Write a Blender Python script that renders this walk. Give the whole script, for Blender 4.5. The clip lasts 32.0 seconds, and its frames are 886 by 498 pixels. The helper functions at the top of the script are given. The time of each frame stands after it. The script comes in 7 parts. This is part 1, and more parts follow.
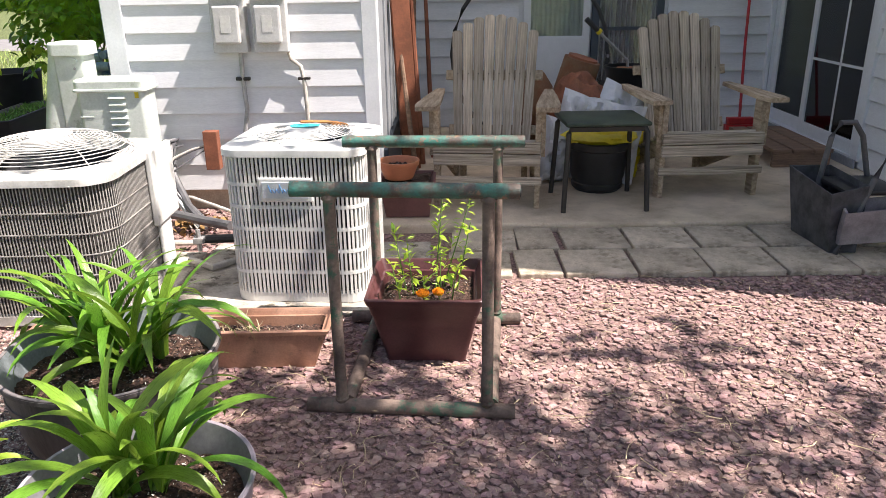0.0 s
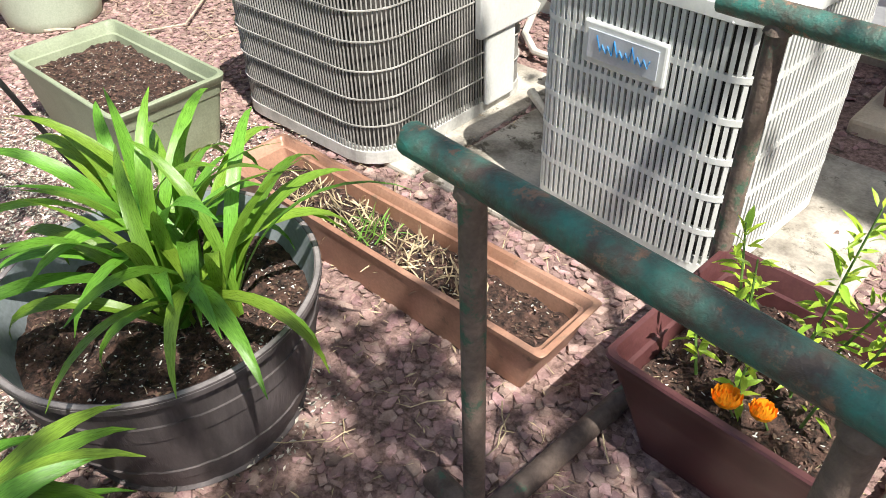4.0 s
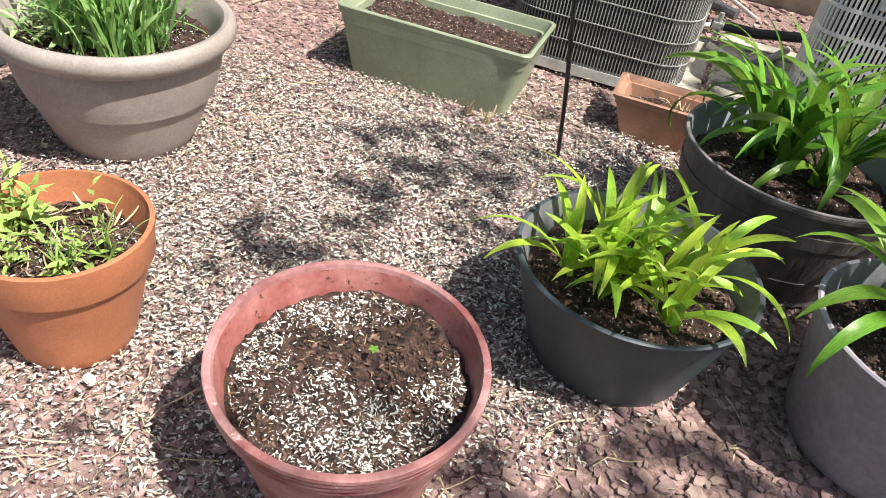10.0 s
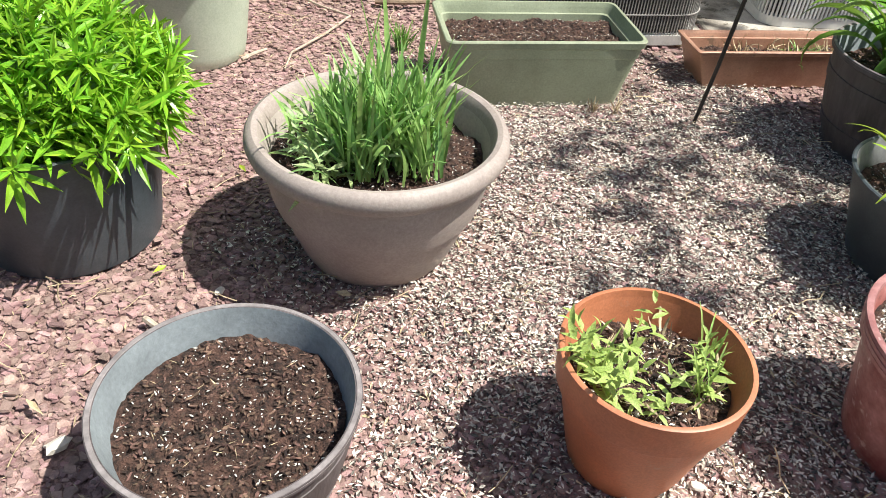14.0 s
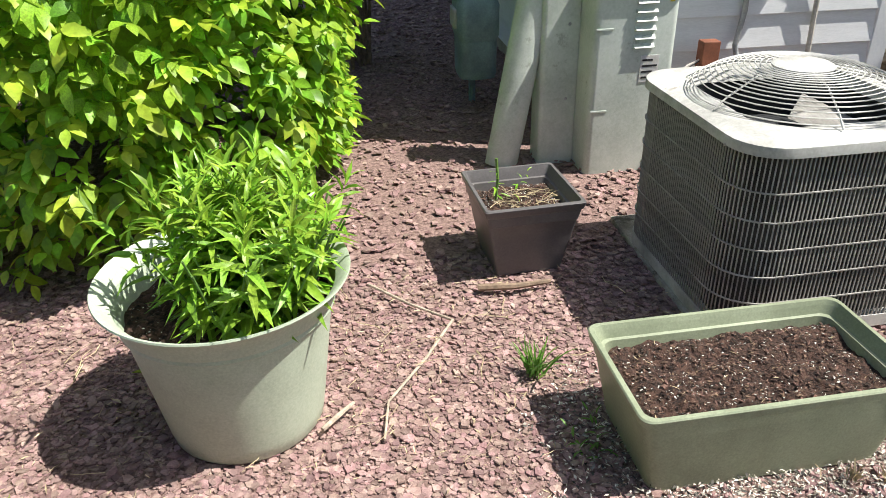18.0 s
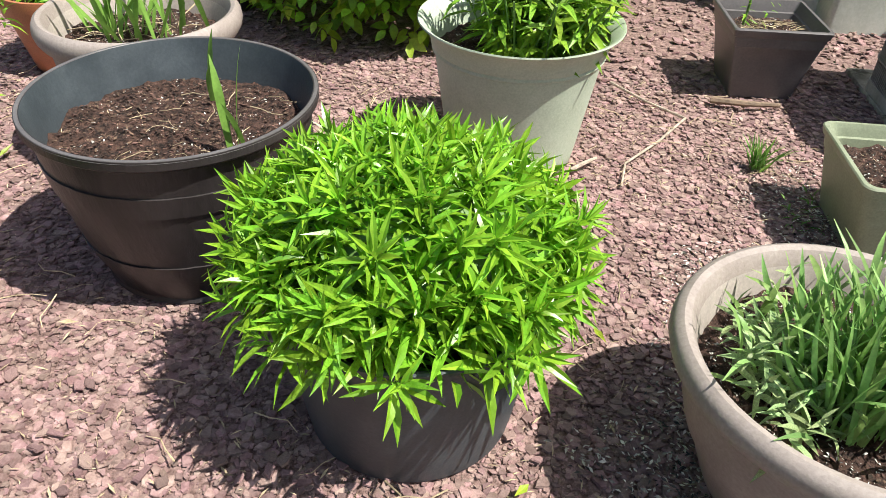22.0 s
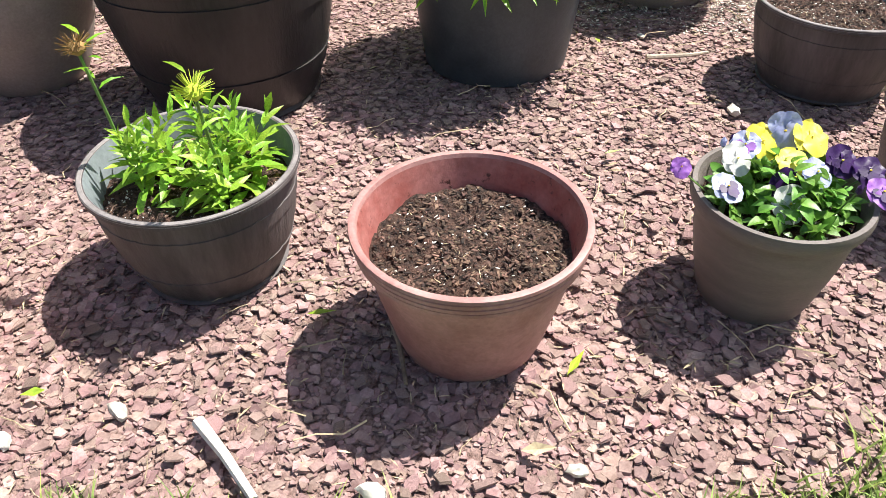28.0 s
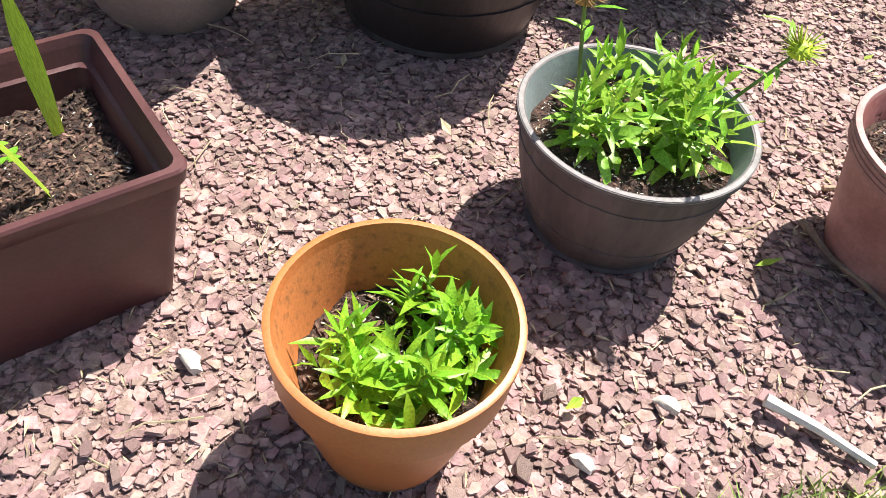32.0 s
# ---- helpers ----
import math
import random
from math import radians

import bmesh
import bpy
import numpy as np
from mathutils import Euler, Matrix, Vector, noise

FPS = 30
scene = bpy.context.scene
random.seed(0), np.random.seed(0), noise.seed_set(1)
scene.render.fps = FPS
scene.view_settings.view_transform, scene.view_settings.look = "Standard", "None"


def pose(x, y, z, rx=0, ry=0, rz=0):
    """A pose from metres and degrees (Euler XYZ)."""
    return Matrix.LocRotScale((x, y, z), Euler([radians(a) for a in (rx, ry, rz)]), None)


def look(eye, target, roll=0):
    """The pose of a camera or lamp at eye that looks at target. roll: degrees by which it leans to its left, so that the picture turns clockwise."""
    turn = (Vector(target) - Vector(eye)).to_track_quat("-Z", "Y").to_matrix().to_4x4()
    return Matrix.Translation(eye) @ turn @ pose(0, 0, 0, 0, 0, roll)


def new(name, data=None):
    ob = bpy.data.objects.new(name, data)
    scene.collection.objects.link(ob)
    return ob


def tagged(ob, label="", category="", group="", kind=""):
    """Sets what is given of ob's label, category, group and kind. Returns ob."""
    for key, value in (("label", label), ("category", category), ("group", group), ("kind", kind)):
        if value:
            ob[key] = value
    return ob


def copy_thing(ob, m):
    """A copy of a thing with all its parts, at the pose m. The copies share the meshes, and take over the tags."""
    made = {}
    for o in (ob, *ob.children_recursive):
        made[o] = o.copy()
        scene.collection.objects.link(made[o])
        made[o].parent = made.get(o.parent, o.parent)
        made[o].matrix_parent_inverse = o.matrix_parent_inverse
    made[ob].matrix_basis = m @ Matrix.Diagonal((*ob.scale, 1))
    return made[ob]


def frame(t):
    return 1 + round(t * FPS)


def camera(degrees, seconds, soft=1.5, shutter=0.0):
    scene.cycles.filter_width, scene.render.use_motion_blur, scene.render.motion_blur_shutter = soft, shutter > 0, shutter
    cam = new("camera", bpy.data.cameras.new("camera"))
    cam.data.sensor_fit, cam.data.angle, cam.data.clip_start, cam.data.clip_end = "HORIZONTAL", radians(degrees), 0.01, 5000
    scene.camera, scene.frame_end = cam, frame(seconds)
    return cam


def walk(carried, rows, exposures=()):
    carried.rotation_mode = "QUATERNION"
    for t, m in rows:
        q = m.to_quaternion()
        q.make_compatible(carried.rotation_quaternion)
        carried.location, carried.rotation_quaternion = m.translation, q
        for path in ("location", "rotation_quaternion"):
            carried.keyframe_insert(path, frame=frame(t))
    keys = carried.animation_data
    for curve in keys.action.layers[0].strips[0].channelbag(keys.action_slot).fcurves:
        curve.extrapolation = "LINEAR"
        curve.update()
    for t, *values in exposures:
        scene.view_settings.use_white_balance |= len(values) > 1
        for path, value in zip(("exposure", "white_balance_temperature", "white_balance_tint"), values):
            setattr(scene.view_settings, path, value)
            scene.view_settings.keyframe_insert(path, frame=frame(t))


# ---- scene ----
cam = camera(61.5, 32.0, soft=0.3)
PATH = [
    (0, (-0.147, -0.010, 1.290), (-0.164, 1.870, 0.608), -0.8),
    (0.5, (-0.158, 0.282, 1.249), (-0.190, 2.139, 0.509), -0.4),
    (1, (-0.094, 0.614, 1.243), (-0.112, 2.431, 0.407), 0.2),
    (1.5, (0.018, 0.903, 1.254), (-0.069, 2.694, 0.365), 1.6),
    (2, (0.042, 1.125, 1.250), (-0.254, 2.873, 0.325), 1.8),
    (2.5, (0.005, 1.322, 1.250), (-0.396, 2.987, 0.217), 1.7),
    (3, (0.010, 1.436, 1.237), (-0.666, 2.971, 0.147), 1.8),
    (3.5, (0.021, 1.513, 1.195), (-0.889, 2.826, -0.008), 2.0),
    (4, (-0.010, 1.511, 1.196), (-1.119, 2.605, -0.058), -2.2),
    (4.5, (-0.067, 1.459, 1.209), (-1.262, 2.418, -0.076), -4.1),
    (6.5, (-0.477, 0.862, 1.178), (-1.586, 1.831, -0.175), 6.4),
    (7, (-0.563, 0.728, 1.148), (-1.641, 1.711, -0.220), 7.0),
    (7.5, (-0.646, 0.523, 1.167), (-1.500, 1.749, -0.162), 10.6),
    (8, (-0.747, 0.349, 1.174), (-1.525, 1.693, -0.084), 15.0),
    (8.5, (-0.974, 0.276, 1.142), (-1.789, 1.605, -0.111), 10.8),
    (9, (-1.149, 0.199, 1.142), (-1.955, 1.515, -0.131), 10.1),
    (9.5, (-1.290, 0.081, 1.156), (-1.949, 1.505, -0.084), 8.0),
    (10, (-1.442, -0.032, 1.149), (-1.874, 1.496, -0.067), 10.3),
    (10.5, (-1.650, -0.082, 1.114), (-2.058, 1.451, -0.104), 10.5),
    (11, (-1.870, -0.122, 1.086), (-2.236, 1.406, -0.150), 9.7),
    (11.5, (-2.078, -0.242, 1.075), (-2.288, 1.333, -0.139), 9.6),
    (12, (-2.262, -0.354, 1.097), (-2.428, 1.221, -0.124), 9.9),
    (12.5, (-2.464, -0.300, 1.071), (-2.632, 1.266, -0.161), 8.7),
    (13, (-2.654, -0.226, 1.082), (-2.823, 1.312, -0.186), 7.6),
    (13.5, (-2.827, -0.169, 1.120), (-2.802, 1.406, -0.112), 3.6),
    (14.0, (-2.916, -0.075, 1.186), (-2.640, 1.469, -0.055), 4.9),
    (14.5, (-2.980, 0.079, 1.165), (-2.677, 1.673, -0.005), 3.3),
    (16.5, (-3.147, 0.801, 1.235), (-2.695, 2.387, 0.104), 1.4),
    (17, (-3.114, 0.943, 1.263), (-2.754, 2.583, 0.175), -0.0),
    (17.5, (-3.098, 1.005, 1.279), (-2.793, 2.683, 0.236), -0.4),
    (18, (-3.117, 1.029, 1.306), (-2.889, 2.766, 0.341), -1.3),
    (18.5, (-3.134, 1.028, 1.324), (-2.992, 2.877, 0.575), -1.9),
    (19, (-3.141, 1.011, 1.320), (-3.039, 2.881, 0.618), -2.0),
    (19.5, (-3.178, 0.941, 1.302), (-3.104, 2.807, 0.586), -1.3),
    (20, (-3.258, 0.822, 1.277), (-3.217, 2.650, 0.464), -0.4),
    (20.5, (-3.363, 0.693, 1.256), (-3.440, 2.470, 0.341), -0.4),
    (21, (-3.417, 0.635, 1.230), (-3.637, 2.320, 0.174), 1.0),
    (21.5, (-3.421, 0.563, 1.186), (-3.615, 2.190, 0.039), 2.3),
    (22, (-3.398, 0.494, 1.164), (-3.573, 2.087, -0.033), 2.2),
    (22.5, (-3.378, 0.329, 1.099), (-3.524, 1.907, -0.121), 2.3),
    (23, (-3.412, 0.147, 1.072), (-3.472, 1.689, -0.201), 3.7),
    (23.5, (-3.534, -0.073, 1.022), (-3.346, 1.445, -0.266), 6.2),
    (24, (-3.686, -0.154, 0.999), (-3.449, 1.365, -0.280), 3.3),
    (24.5, (-3.856, -0.170, 0.963), (-3.368, 1.306, -0.296), 0.1),
    (26.5, (-4.621, -0.117, 0.959), (-3.717, 1.104, -0.343), 3.7),
    (27, (-4.867, -0.033, 0.974), (-3.830, 1.092, -0.315), 2.3),
    (27.5, (-5.052, 0.065, 0.983), (-3.954, 1.132, -0.304), 1.8),
    (28, (-5.176, 0.248, 0.992), (-4.057, 1.286, -0.299), -1.3),
    (28.5, (-5.309, 0.370, 1.018), (-4.172, 1.378, -0.281), 1.4),
    (29, (-5.472, 0.495, 1.038), (-4.234, 1.383, -0.258), 4.0),
    (29.5, (-5.572, 0.589, 1.061), (-4.320, 1.445, -0.242), 2.5),
    (30, (-5.603, 0.774, 1.047), (-4.358, 1.610, -0.276), 1.2),
    (30.5, (-5.639, 0.937, 1.046), (-4.438, 1.760, -0.326), 0.9),
    (31, (-5.670, 1.089, 1.030), (-4.462, 1.883, -0.351), 1.8),
    (31.5, (-5.702, 1.226, 1.016), (-4.427, 1.812, -0.409), 5.6),
    (32, (-5.667, 1.315, 0.982), (-4.427, 1.742, -0.528), 8.6),
]
walk(cam, [(t, look(eye, target, roll)) for t, eye, target, roll in PATH], [(0.0, 1.12, 6750, 16), (2.0, 0.92, 6550, 12), (3.0, 0.72, 6500, 9), (4.0, 0.84, 6500, 7), (7.0, 0.72, 6500, 7), (8.0, 0.72, 6500, 7), (13.0, 0.7, 6500, 7), (15.0, 0.68, 6500, 7), (17.0, 0.52, 6500, 7), (19.0, 0.72, 6500, 7), (20.0, 0.7, 6500, 7), (22.5, 0.58, 6500, 7), (24.0, 0.70, 6500, 7), (26.5, 0.9, 6500, 7), (28.0, 0.95, 6500, 7), (32.0, 1.06, 6500, 7)])

# ---- world and light ----
SUN_EL, SUN_AZ = radians(60.0), radians(-15.0)
world = bpy.data.worlds.new("sky")
scene.world = world
world.use_nodes = True
wn = world.node_tree
sky = wn.nodes.new("ShaderNodeTexSky")
sky.sky_type, sky.sun_disc = "NISHITA", False
sky.sun_elevation, sky.sun_rotation = SUN_EL, radians(90) - SUN_AZ
sky.dust_density, sky.ozone_density = 2.2, 0.8
wn.links.new(sky.outputs[0], wn.nodes["Background"].inputs[0])
wn.nodes["Background"].inputs[1].default_value = 0.08
sun_way = Vector((math.cos(SUN_EL) * math.cos(SUN_AZ), math.cos(SUN_EL) * math.sin(SUN_AZ), math.sin(SUN_EL)))
sun = new("sun", bpy.data.lights.new("sun", "SUN"))
sun.data.energy, sun.data.angle, sun.data.color = 5.0, radians(0.5), (1.0, 0.955, 0.895)
sun.matrix_world = look(sun_way * 30, (0, 0, 0))
scene.view_settings.exposure = 1.05

# ---- materials ----
def mat(name, col, rough=0.6, var=0.25, scale=9.0, bump=0.25, bscale=90.0, metal=0.0, col2=None, cover=0.5, rand=0.0, island=False, hue=0.0, trans=0.0, wave=None, dist=0.004, spec=0.5, flake=None):
    """A worn surface: two scales of noise between two colours, fine relief, and some change from piece to piece."""
    m = bpy.data.materials.new(name)
    m.use_nodes = True
    nt, bsdf = m.node_tree, m.node_tree.nodes["Principled BSDF"]
    add, link = nt.nodes.new, nt.links.new
    tc = add("ShaderNodeTexCoord")
    coord = tc.outputs["Object"]
    if wave:
        mp = add("ShaderNodeMapping")
        mp.inputs["Scale"].default_value = wave
        link(coord, mp.inputs[0])
        coord = mp.outputs[0]
    big, fine = add("ShaderNodeTexNoise"), add("ShaderNodeTexNoise")
    for n, sc, det in ((big, scale, 5), (fine, bscale, 4)):
        n.inputs["Scale"].default_value, n.inputs["Detail"].default_value, n.inputs["Roughness"].default_value = sc, det, 0.65
        link(coord, n.inputs["Vector"])
    ramp = add("ShaderNodeValToRGB")
    ramp.color_ramp.elements[0].position, ramp.color_ramp.elements[1].position = max(0.0, cover - 0.14), min(1.0, cover + 0.14)
    c1 = [max(0.0, c * (1 - var)) for c in col]
    c2 = list(col2) if col2 else [min(1.0, c * (1 + var)) for c in col]
    ramp.color_ramp.elements[0].color, ramp.color_ramp.elements[1].color = (*c1, 1), (*c2, 1)
    link(big.outputs[0], ramp.inputs[0])
    grain = add("ShaderNodeMix")
    grain.data_type, grain.blend_type = "RGBA", "OVERLAY"
    grain.inputs[0].default_value = 0.35
    link(ramp.outputs[0], grain.inputs[6])
    link(fine.outputs[0], grain.inputs[7])
    out = grain.outputs[2]
    if flake:
        fcol, fscale, fcut = flake
        fl, fr2, fm = add("ShaderNodeTexNoise"), add("ShaderNodeValToRGB"), add("ShaderNodeMix")
        fl.inputs["Scale"].default_value, fl.inputs["Detail"].default_value, fl.inputs["Roughness"].default_value = fscale, 7, 0.72
        shift = add("ShaderNodeVectorMath")
        shift.inputs[1].default_value = (3.7, 1.9, 5.3)
        link(coord, shift.inputs[0])
        link(shift.outputs[0], fl.inputs["Vector"])
        fr2.color_ramp.elements[0].position, fr2.color_ramp.elements[1].position = fcut - 0.025, fcut + 0.045
        link(fl.outputs[0], fr2.inputs[0])
        fm.data_type = "RGBA"
        fm.inputs[7].default_value = (*fcol, 1)
        link(fr2.outputs[0], fm.inputs[0])
        link(out, fm.inputs[6])
        out = fm.outputs[2]
    if rand or hue:
        src = add("ShaderNodeNewGeometry").outputs["Random Per Island"] if island else add("ShaderNodeObjectInfo").outputs["Random"]
        hsv = add("ShaderNodeHueSaturation")
        mr = add("ShaderNodeMapRange")
        mr.inputs[3].default_value, mr.inputs[4].default_value = 1 - rand, 1 + rand
        link(src, mr.inputs[0])
        link(mr.outputs[0], hsv.inputs["Value"])
        if hue:
            mul = add("ShaderNodeMath")
            mul.operation = "MULTIPLY"
            mul.inputs[1].default_value = 7.31
            fr = add("ShaderNodeMath")
            fr.operation = "FRACT"
            mh = add("ShaderNodeMapRange")
            mh.inputs[3].default_value, mh.inputs[4].default_value = 0.5 - hue, 0.5 + hue
            link(src, mul.inputs[0])
            link(mul.outputs[0], fr.inputs[0])
            link(fr.outputs[0], mh.inputs[0])
            link(mh.outputs[0], hsv.inputs["Hue"])
        link(out, hsv.inputs["Color"])
        out = hsv.outputs[0]
    link(out, bsdf.inputs["Base Color"])
    rr = add("ShaderNodeMapRange")
    rr.inputs[3].default_value, rr.inputs[4].default_value = max(0.02, rough - 0.12), min(1.0, rough + 0.12)
    link(big.outputs[0], rr.inputs[0])
    link(rr.outputs[0], bsdf.inputs["Roughness"])
    bsdf.inputs["Metallic"].default_value = metal
    bsdf.inputs["Specular IOR Level"].default_value = spec
    if bump:
        bp = add("ShaderNodeBump")
        bp.inputs["Strength"].default_value, bp.inputs["Distance"].default_value = bump, dist
        link(fine.outputs[0], bp.inputs["Height"])
        link(bp.outputs[0], bsdf.inputs["Normal"])
    if trans:
        tr, mx = add("ShaderNodeBsdfTranslucent"), add("ShaderNodeMixShader")
        mx.inputs[0].default_value = trans
        link(out, tr.inputs[0])
        link(bsdf.outputs[0], mx.inputs[1])
        link(tr.outputs[0], mx.inputs[2])
        link(mx.outputs[0], nt.nodes["Material Output"].inputs[0])
    return m


def glass(name, col=(0.02, 0.025, 0.03), rough=0.04):
    m = bpy.data.materials.new(name)
    m.use_nodes = True
    b = m.node_tree.nodes["Principled BSDF"]
    b.inputs["Base Color"].default_value, b.inputs["Roughness"].default_value = (*col, 1), rough
    b.inputs["Transmission Weight"].default_value = 0.9
    return m


M_STONE = mat("red_slate", (0.303, 0.184, 0.167), 0.9, 0.27, 30, 0.6, 220, rand=0.34, island=True, hue=0.024, col2=(0.41, 0.28, 0.255))
M_STONE1 = mat("red_slate_single", (0.303, 0.184, 0.167), 0.9, 0.27, 30, 0.6, 220, rand=0.34, hue=0.024, col2=(0.41, 0.28, 0.255))
M_BED = mat("bed_soil", (0.235, 0.14, 0.12), 0.95, 0.4, 60, 1.0, 110, col2=(0.40, 0.265, 0.235), dist=0.01)
M_HULL = mat("seed_hull", (0.61, 0.565, 0.485), 0.8, 0.3, 60, 0.2, 300, rand=0.55, island=True, hue=0.02)
M_HULLD = mat("dark_seed_hull", (0.085, 0.078, 0.068), 0.8, 0.4, 60, 0.2, 300, rand=0.5, island=True)
M_SOIL = mat("potting_soil", (0.036, 0.020, 0.014), 0.95, 0.6, 60, 1.0, 150, col2=(0.14, 0.074, 0.054), dist=0.016)
M_BITS = mat("bark_bits", (0.075, 0.041, 0.031), 0.9, 0.5, 60, 0.3, 200, rand=0.8, island=True, hue=0.02, col2=(0.165, 0.10, 0.072))
M_PERL = mat("perlite", (0.62, 0.60, 0.55), 0.9, 0.2, 60, 0.3, 200, rand=0.3, island=True)
M_GRASSG = mat("lawn_soil", (0.12, 0.15, 0.055), 0.95, 0.5, 9, 1.0, 60, col2=(0.20, 0.235, 0.09), dist=0.03)
M_GRASS = mat("grass", (0.35, 0.45, 0.13), 0.55, 0.3, 20, 0.1, 200, rand=0.45, island=True, hue=0.025, trans=0.3)
M_DRY = mat("dry_straw", (0.50, 0.40, 0.25), 0.8, 0.3, 30, 0.2, 200, rand=0.35, island=True)
M_LILY = mat("daylily_leaf", (0.165, 0.325, 0.036), 0.3, 0.25, 10, 0.15, 60, rand=0.28, hue=0.022, trans=0.34, wave=(6, 60, 6))
M_LILYJ = mat("lime_leaf", (0.37, 0.54, 0.055), 0.34, 0.25, 10, 0.15, 60, rand=0.3, hue=0.02, trans=0.36, wave=(6, 60, 6))
M_LANCE = mat("bright_leaf", (0.25, 0.485, 0.035), 0.3, 0.25, 14, 0.12, 80, rand=0.3, hue=0.018, trans=0.35)
M_LANCEJ = mat("bright_leaf_mass", (0.25, 0.485, 0.035), 0.3, 0.25, 14, 0.12, 80, rand=0.34, island=True, hue=0.018, trans=0.35)
M_BUSH = mat("shrub_leaf", (0.25, 0.46, 0.035), 0.42, 0.3, 14, 0.12, 80, rand=0.35, hue=0.02, trans=0.35)
M_BUSHJ = mat("shrub_leaf_mass", (0.25, 0.46, 0.035), 0.42, 0.3, 14, 0.12, 80, rand=0.4, island=True, hue=0.02, trans=0.35)
M_BUSHY = mat("young_shrub_leaf", (0.44, 0.60, 0.055), 0.42, 0.25, 14, 0.12, 80, rand=0.3, island=True, hue=0.015, trans=0.4)
M_BLADE = mat("blade_leaf", (0.19, 0.37, 0.07), 0.4, 0.25, 14, 0.1, 80, rand=0.35, island=True, hue=0.02, trans=0.3)
M_REED = mat("blue_green_blade", (0.30, 0.49, 0.15), 0.4, 0.25, 14, 0.1, 80, rand=0.35, island=True, hue=0.02, trans=0.32)
M_SILVER = mat("sage_green_leaf", (0.38, 0.51, 0.22), 0.5, 0.25, 20, 0.12, 80, rand=0.3, hue=0.02, trans=0.3)
M_PANS = mat("pansy_leaf", (0.13, 0.285, 0.04), 0.4, 0.25, 30, 0.15, 120, rand=0.35, island=True, hue=0.015, trans=0.25)
M_WHORL = mat("lily_whorl_leaf", (0.27, 0.455, 0.045), 0.36, 0.25, 14, 0.12, 80, rand=0.3, hue=0.018, trans=0.35)
M_WHORLJ = mat("lily_whorl_leaf_mass", (0.27, 0.455, 0.045), 0.36, 0.25, 14, 0.12, 80, rand=0.34, island=True, hue=0.018, trans=0.35)
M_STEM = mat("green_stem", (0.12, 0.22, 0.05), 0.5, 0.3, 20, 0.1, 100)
M_TWIG = mat("bark_twig", (0.28, 0.20, 0.14), 0.85, 0.35, 25, 0.5, 120, rand=0.3)
M_TWIGP = mat("pale_dry_stem", (0.46, 0.38, 0.30), 0.85, 0.3, 25, 0.5, 120)
M_WEED = mat("grey_green_weed", (0.34, 0.48, 0.13), 0.5, 0.25, 20, 0.12, 80, rand=0.3, island=True, hue=0.02, trans=0.3)
M_TREE = mat("tree_bark", (0.14, 0.10, 0.075), 0.9, 0.35, 12, 0.9, 60)
M_TERRA = mat("orange_plastic_terracotta", (0.47, 0.175, 0.085), 0.48, 0.14, 5, 0.12, 200, col2=(0.55, 0.20, 0.10), flake=((0.42, 0.21, 0.13), 18, 0.64))
M_TERRAP = mat("pale_clay_plastic", (0.60, 0.235, 0.15), 0.6, 0.12, 6, 0.15, 160, col2=(0.66, 0.30, 0.205), flake=((0.45, 0.20, 0.13), 16, 0.66))
M_OCHRE = mat("amber_plastic", (0.53, 0.168, 0.05), 0.45, 0.12, 5, 0.1, 200, col2=(0.58, 0.20, 0.068))
M_OCHREIN = mat("dirt_specked_amber", (0.54, 0.182, 0.055), 0.6, 0.15, 70, 0.2, 200, col2=(0.10, 0.05, 0.025), cover=0.66)
M_MAROON = mat("faded_maroon_plastic", (0.38, 0.17, 0.155), 0.55, 0.2, 6, 0.15, 120, col2=(0.49, 0.275, 0.255))
M_WORN = mat("worn_grey_edge", (0.225, 0.20, 0.197), 0.65, 0.25, 20, 0.2, 120)
M_RED = mat("weathered_red_plastic", (0.29, 0.088, 0.084), 0.5, 0.25, 9, 0.3, 90, col2=(0.45, 0.245, 0.235), flake=((0.60, 0.47, 0.44), 22, 0.63))
M_REDIN = mat("saturated_red_plastic", (0.34, 0.085, 0.07), 0.45, 0.2, 7, 0.2, 90, col2=(0.46, 0.20, 0.18), flake=((0.07, 0.025, 0.02), 42, 0.62))
M_WINE = mat("dark_maroon_plastic", (0.08, 0.027, 0.028), 0.42, 0.2, 5, 0.12, 140, col2=(0.115, 0.043, 0.043))
M_BRICKP = mat("red_brown_plastic", (0.16, 0.07, 0.065), 0.5, 0.2, 5, 0.12, 140)
M_COPPER = mat("copper_plastic", (0.36, 0.18, 0.115), 0.42, 0.15, 5, 0.12, 140, col2=(0.45, 0.255, 0.175), metal=0.15, flake=((0.24, 0.15, 0.10), 16, 0.62))
M_SAGE = mat("sage_plastic", (0.275, 0.31, 0.205), 0.5, 0.12, 4, 0.12, 160, col2=(0.33, 0.365, 0.25))
M_SAGEL = mat("pale_sage_plastic", (0.49, 0.56, 0.43), 0.5, 0.1, 4, 0.12, 160, col2=(0.54, 0.61, 0.48))
M_TAUPE = mat("taupe_plastic", (0.345, 0.288, 0.258), 0.58, 0.12, 5, 0.2, 140, col2=(0.395, 0.338, 0.305))
M_TAUPEL = mat("pale_taupe_plastic", (0.44, 0.385, 0.345), 0.6, 0.1, 5, 0.2, 140)
M_GREYB = mat("grey_barrel_plastic", (0.082, 0.069, 0.069), 0.62, 0.3, 14, 0.6, 90, col2=(0.128, 0.106, 0.106), wave=(1, 1, 0.15))
M_GREYI = mat("faded_grey_plastic", (0.22, 0.25, 0.265), 0.6, 0.2, 6, 0.2, 120)
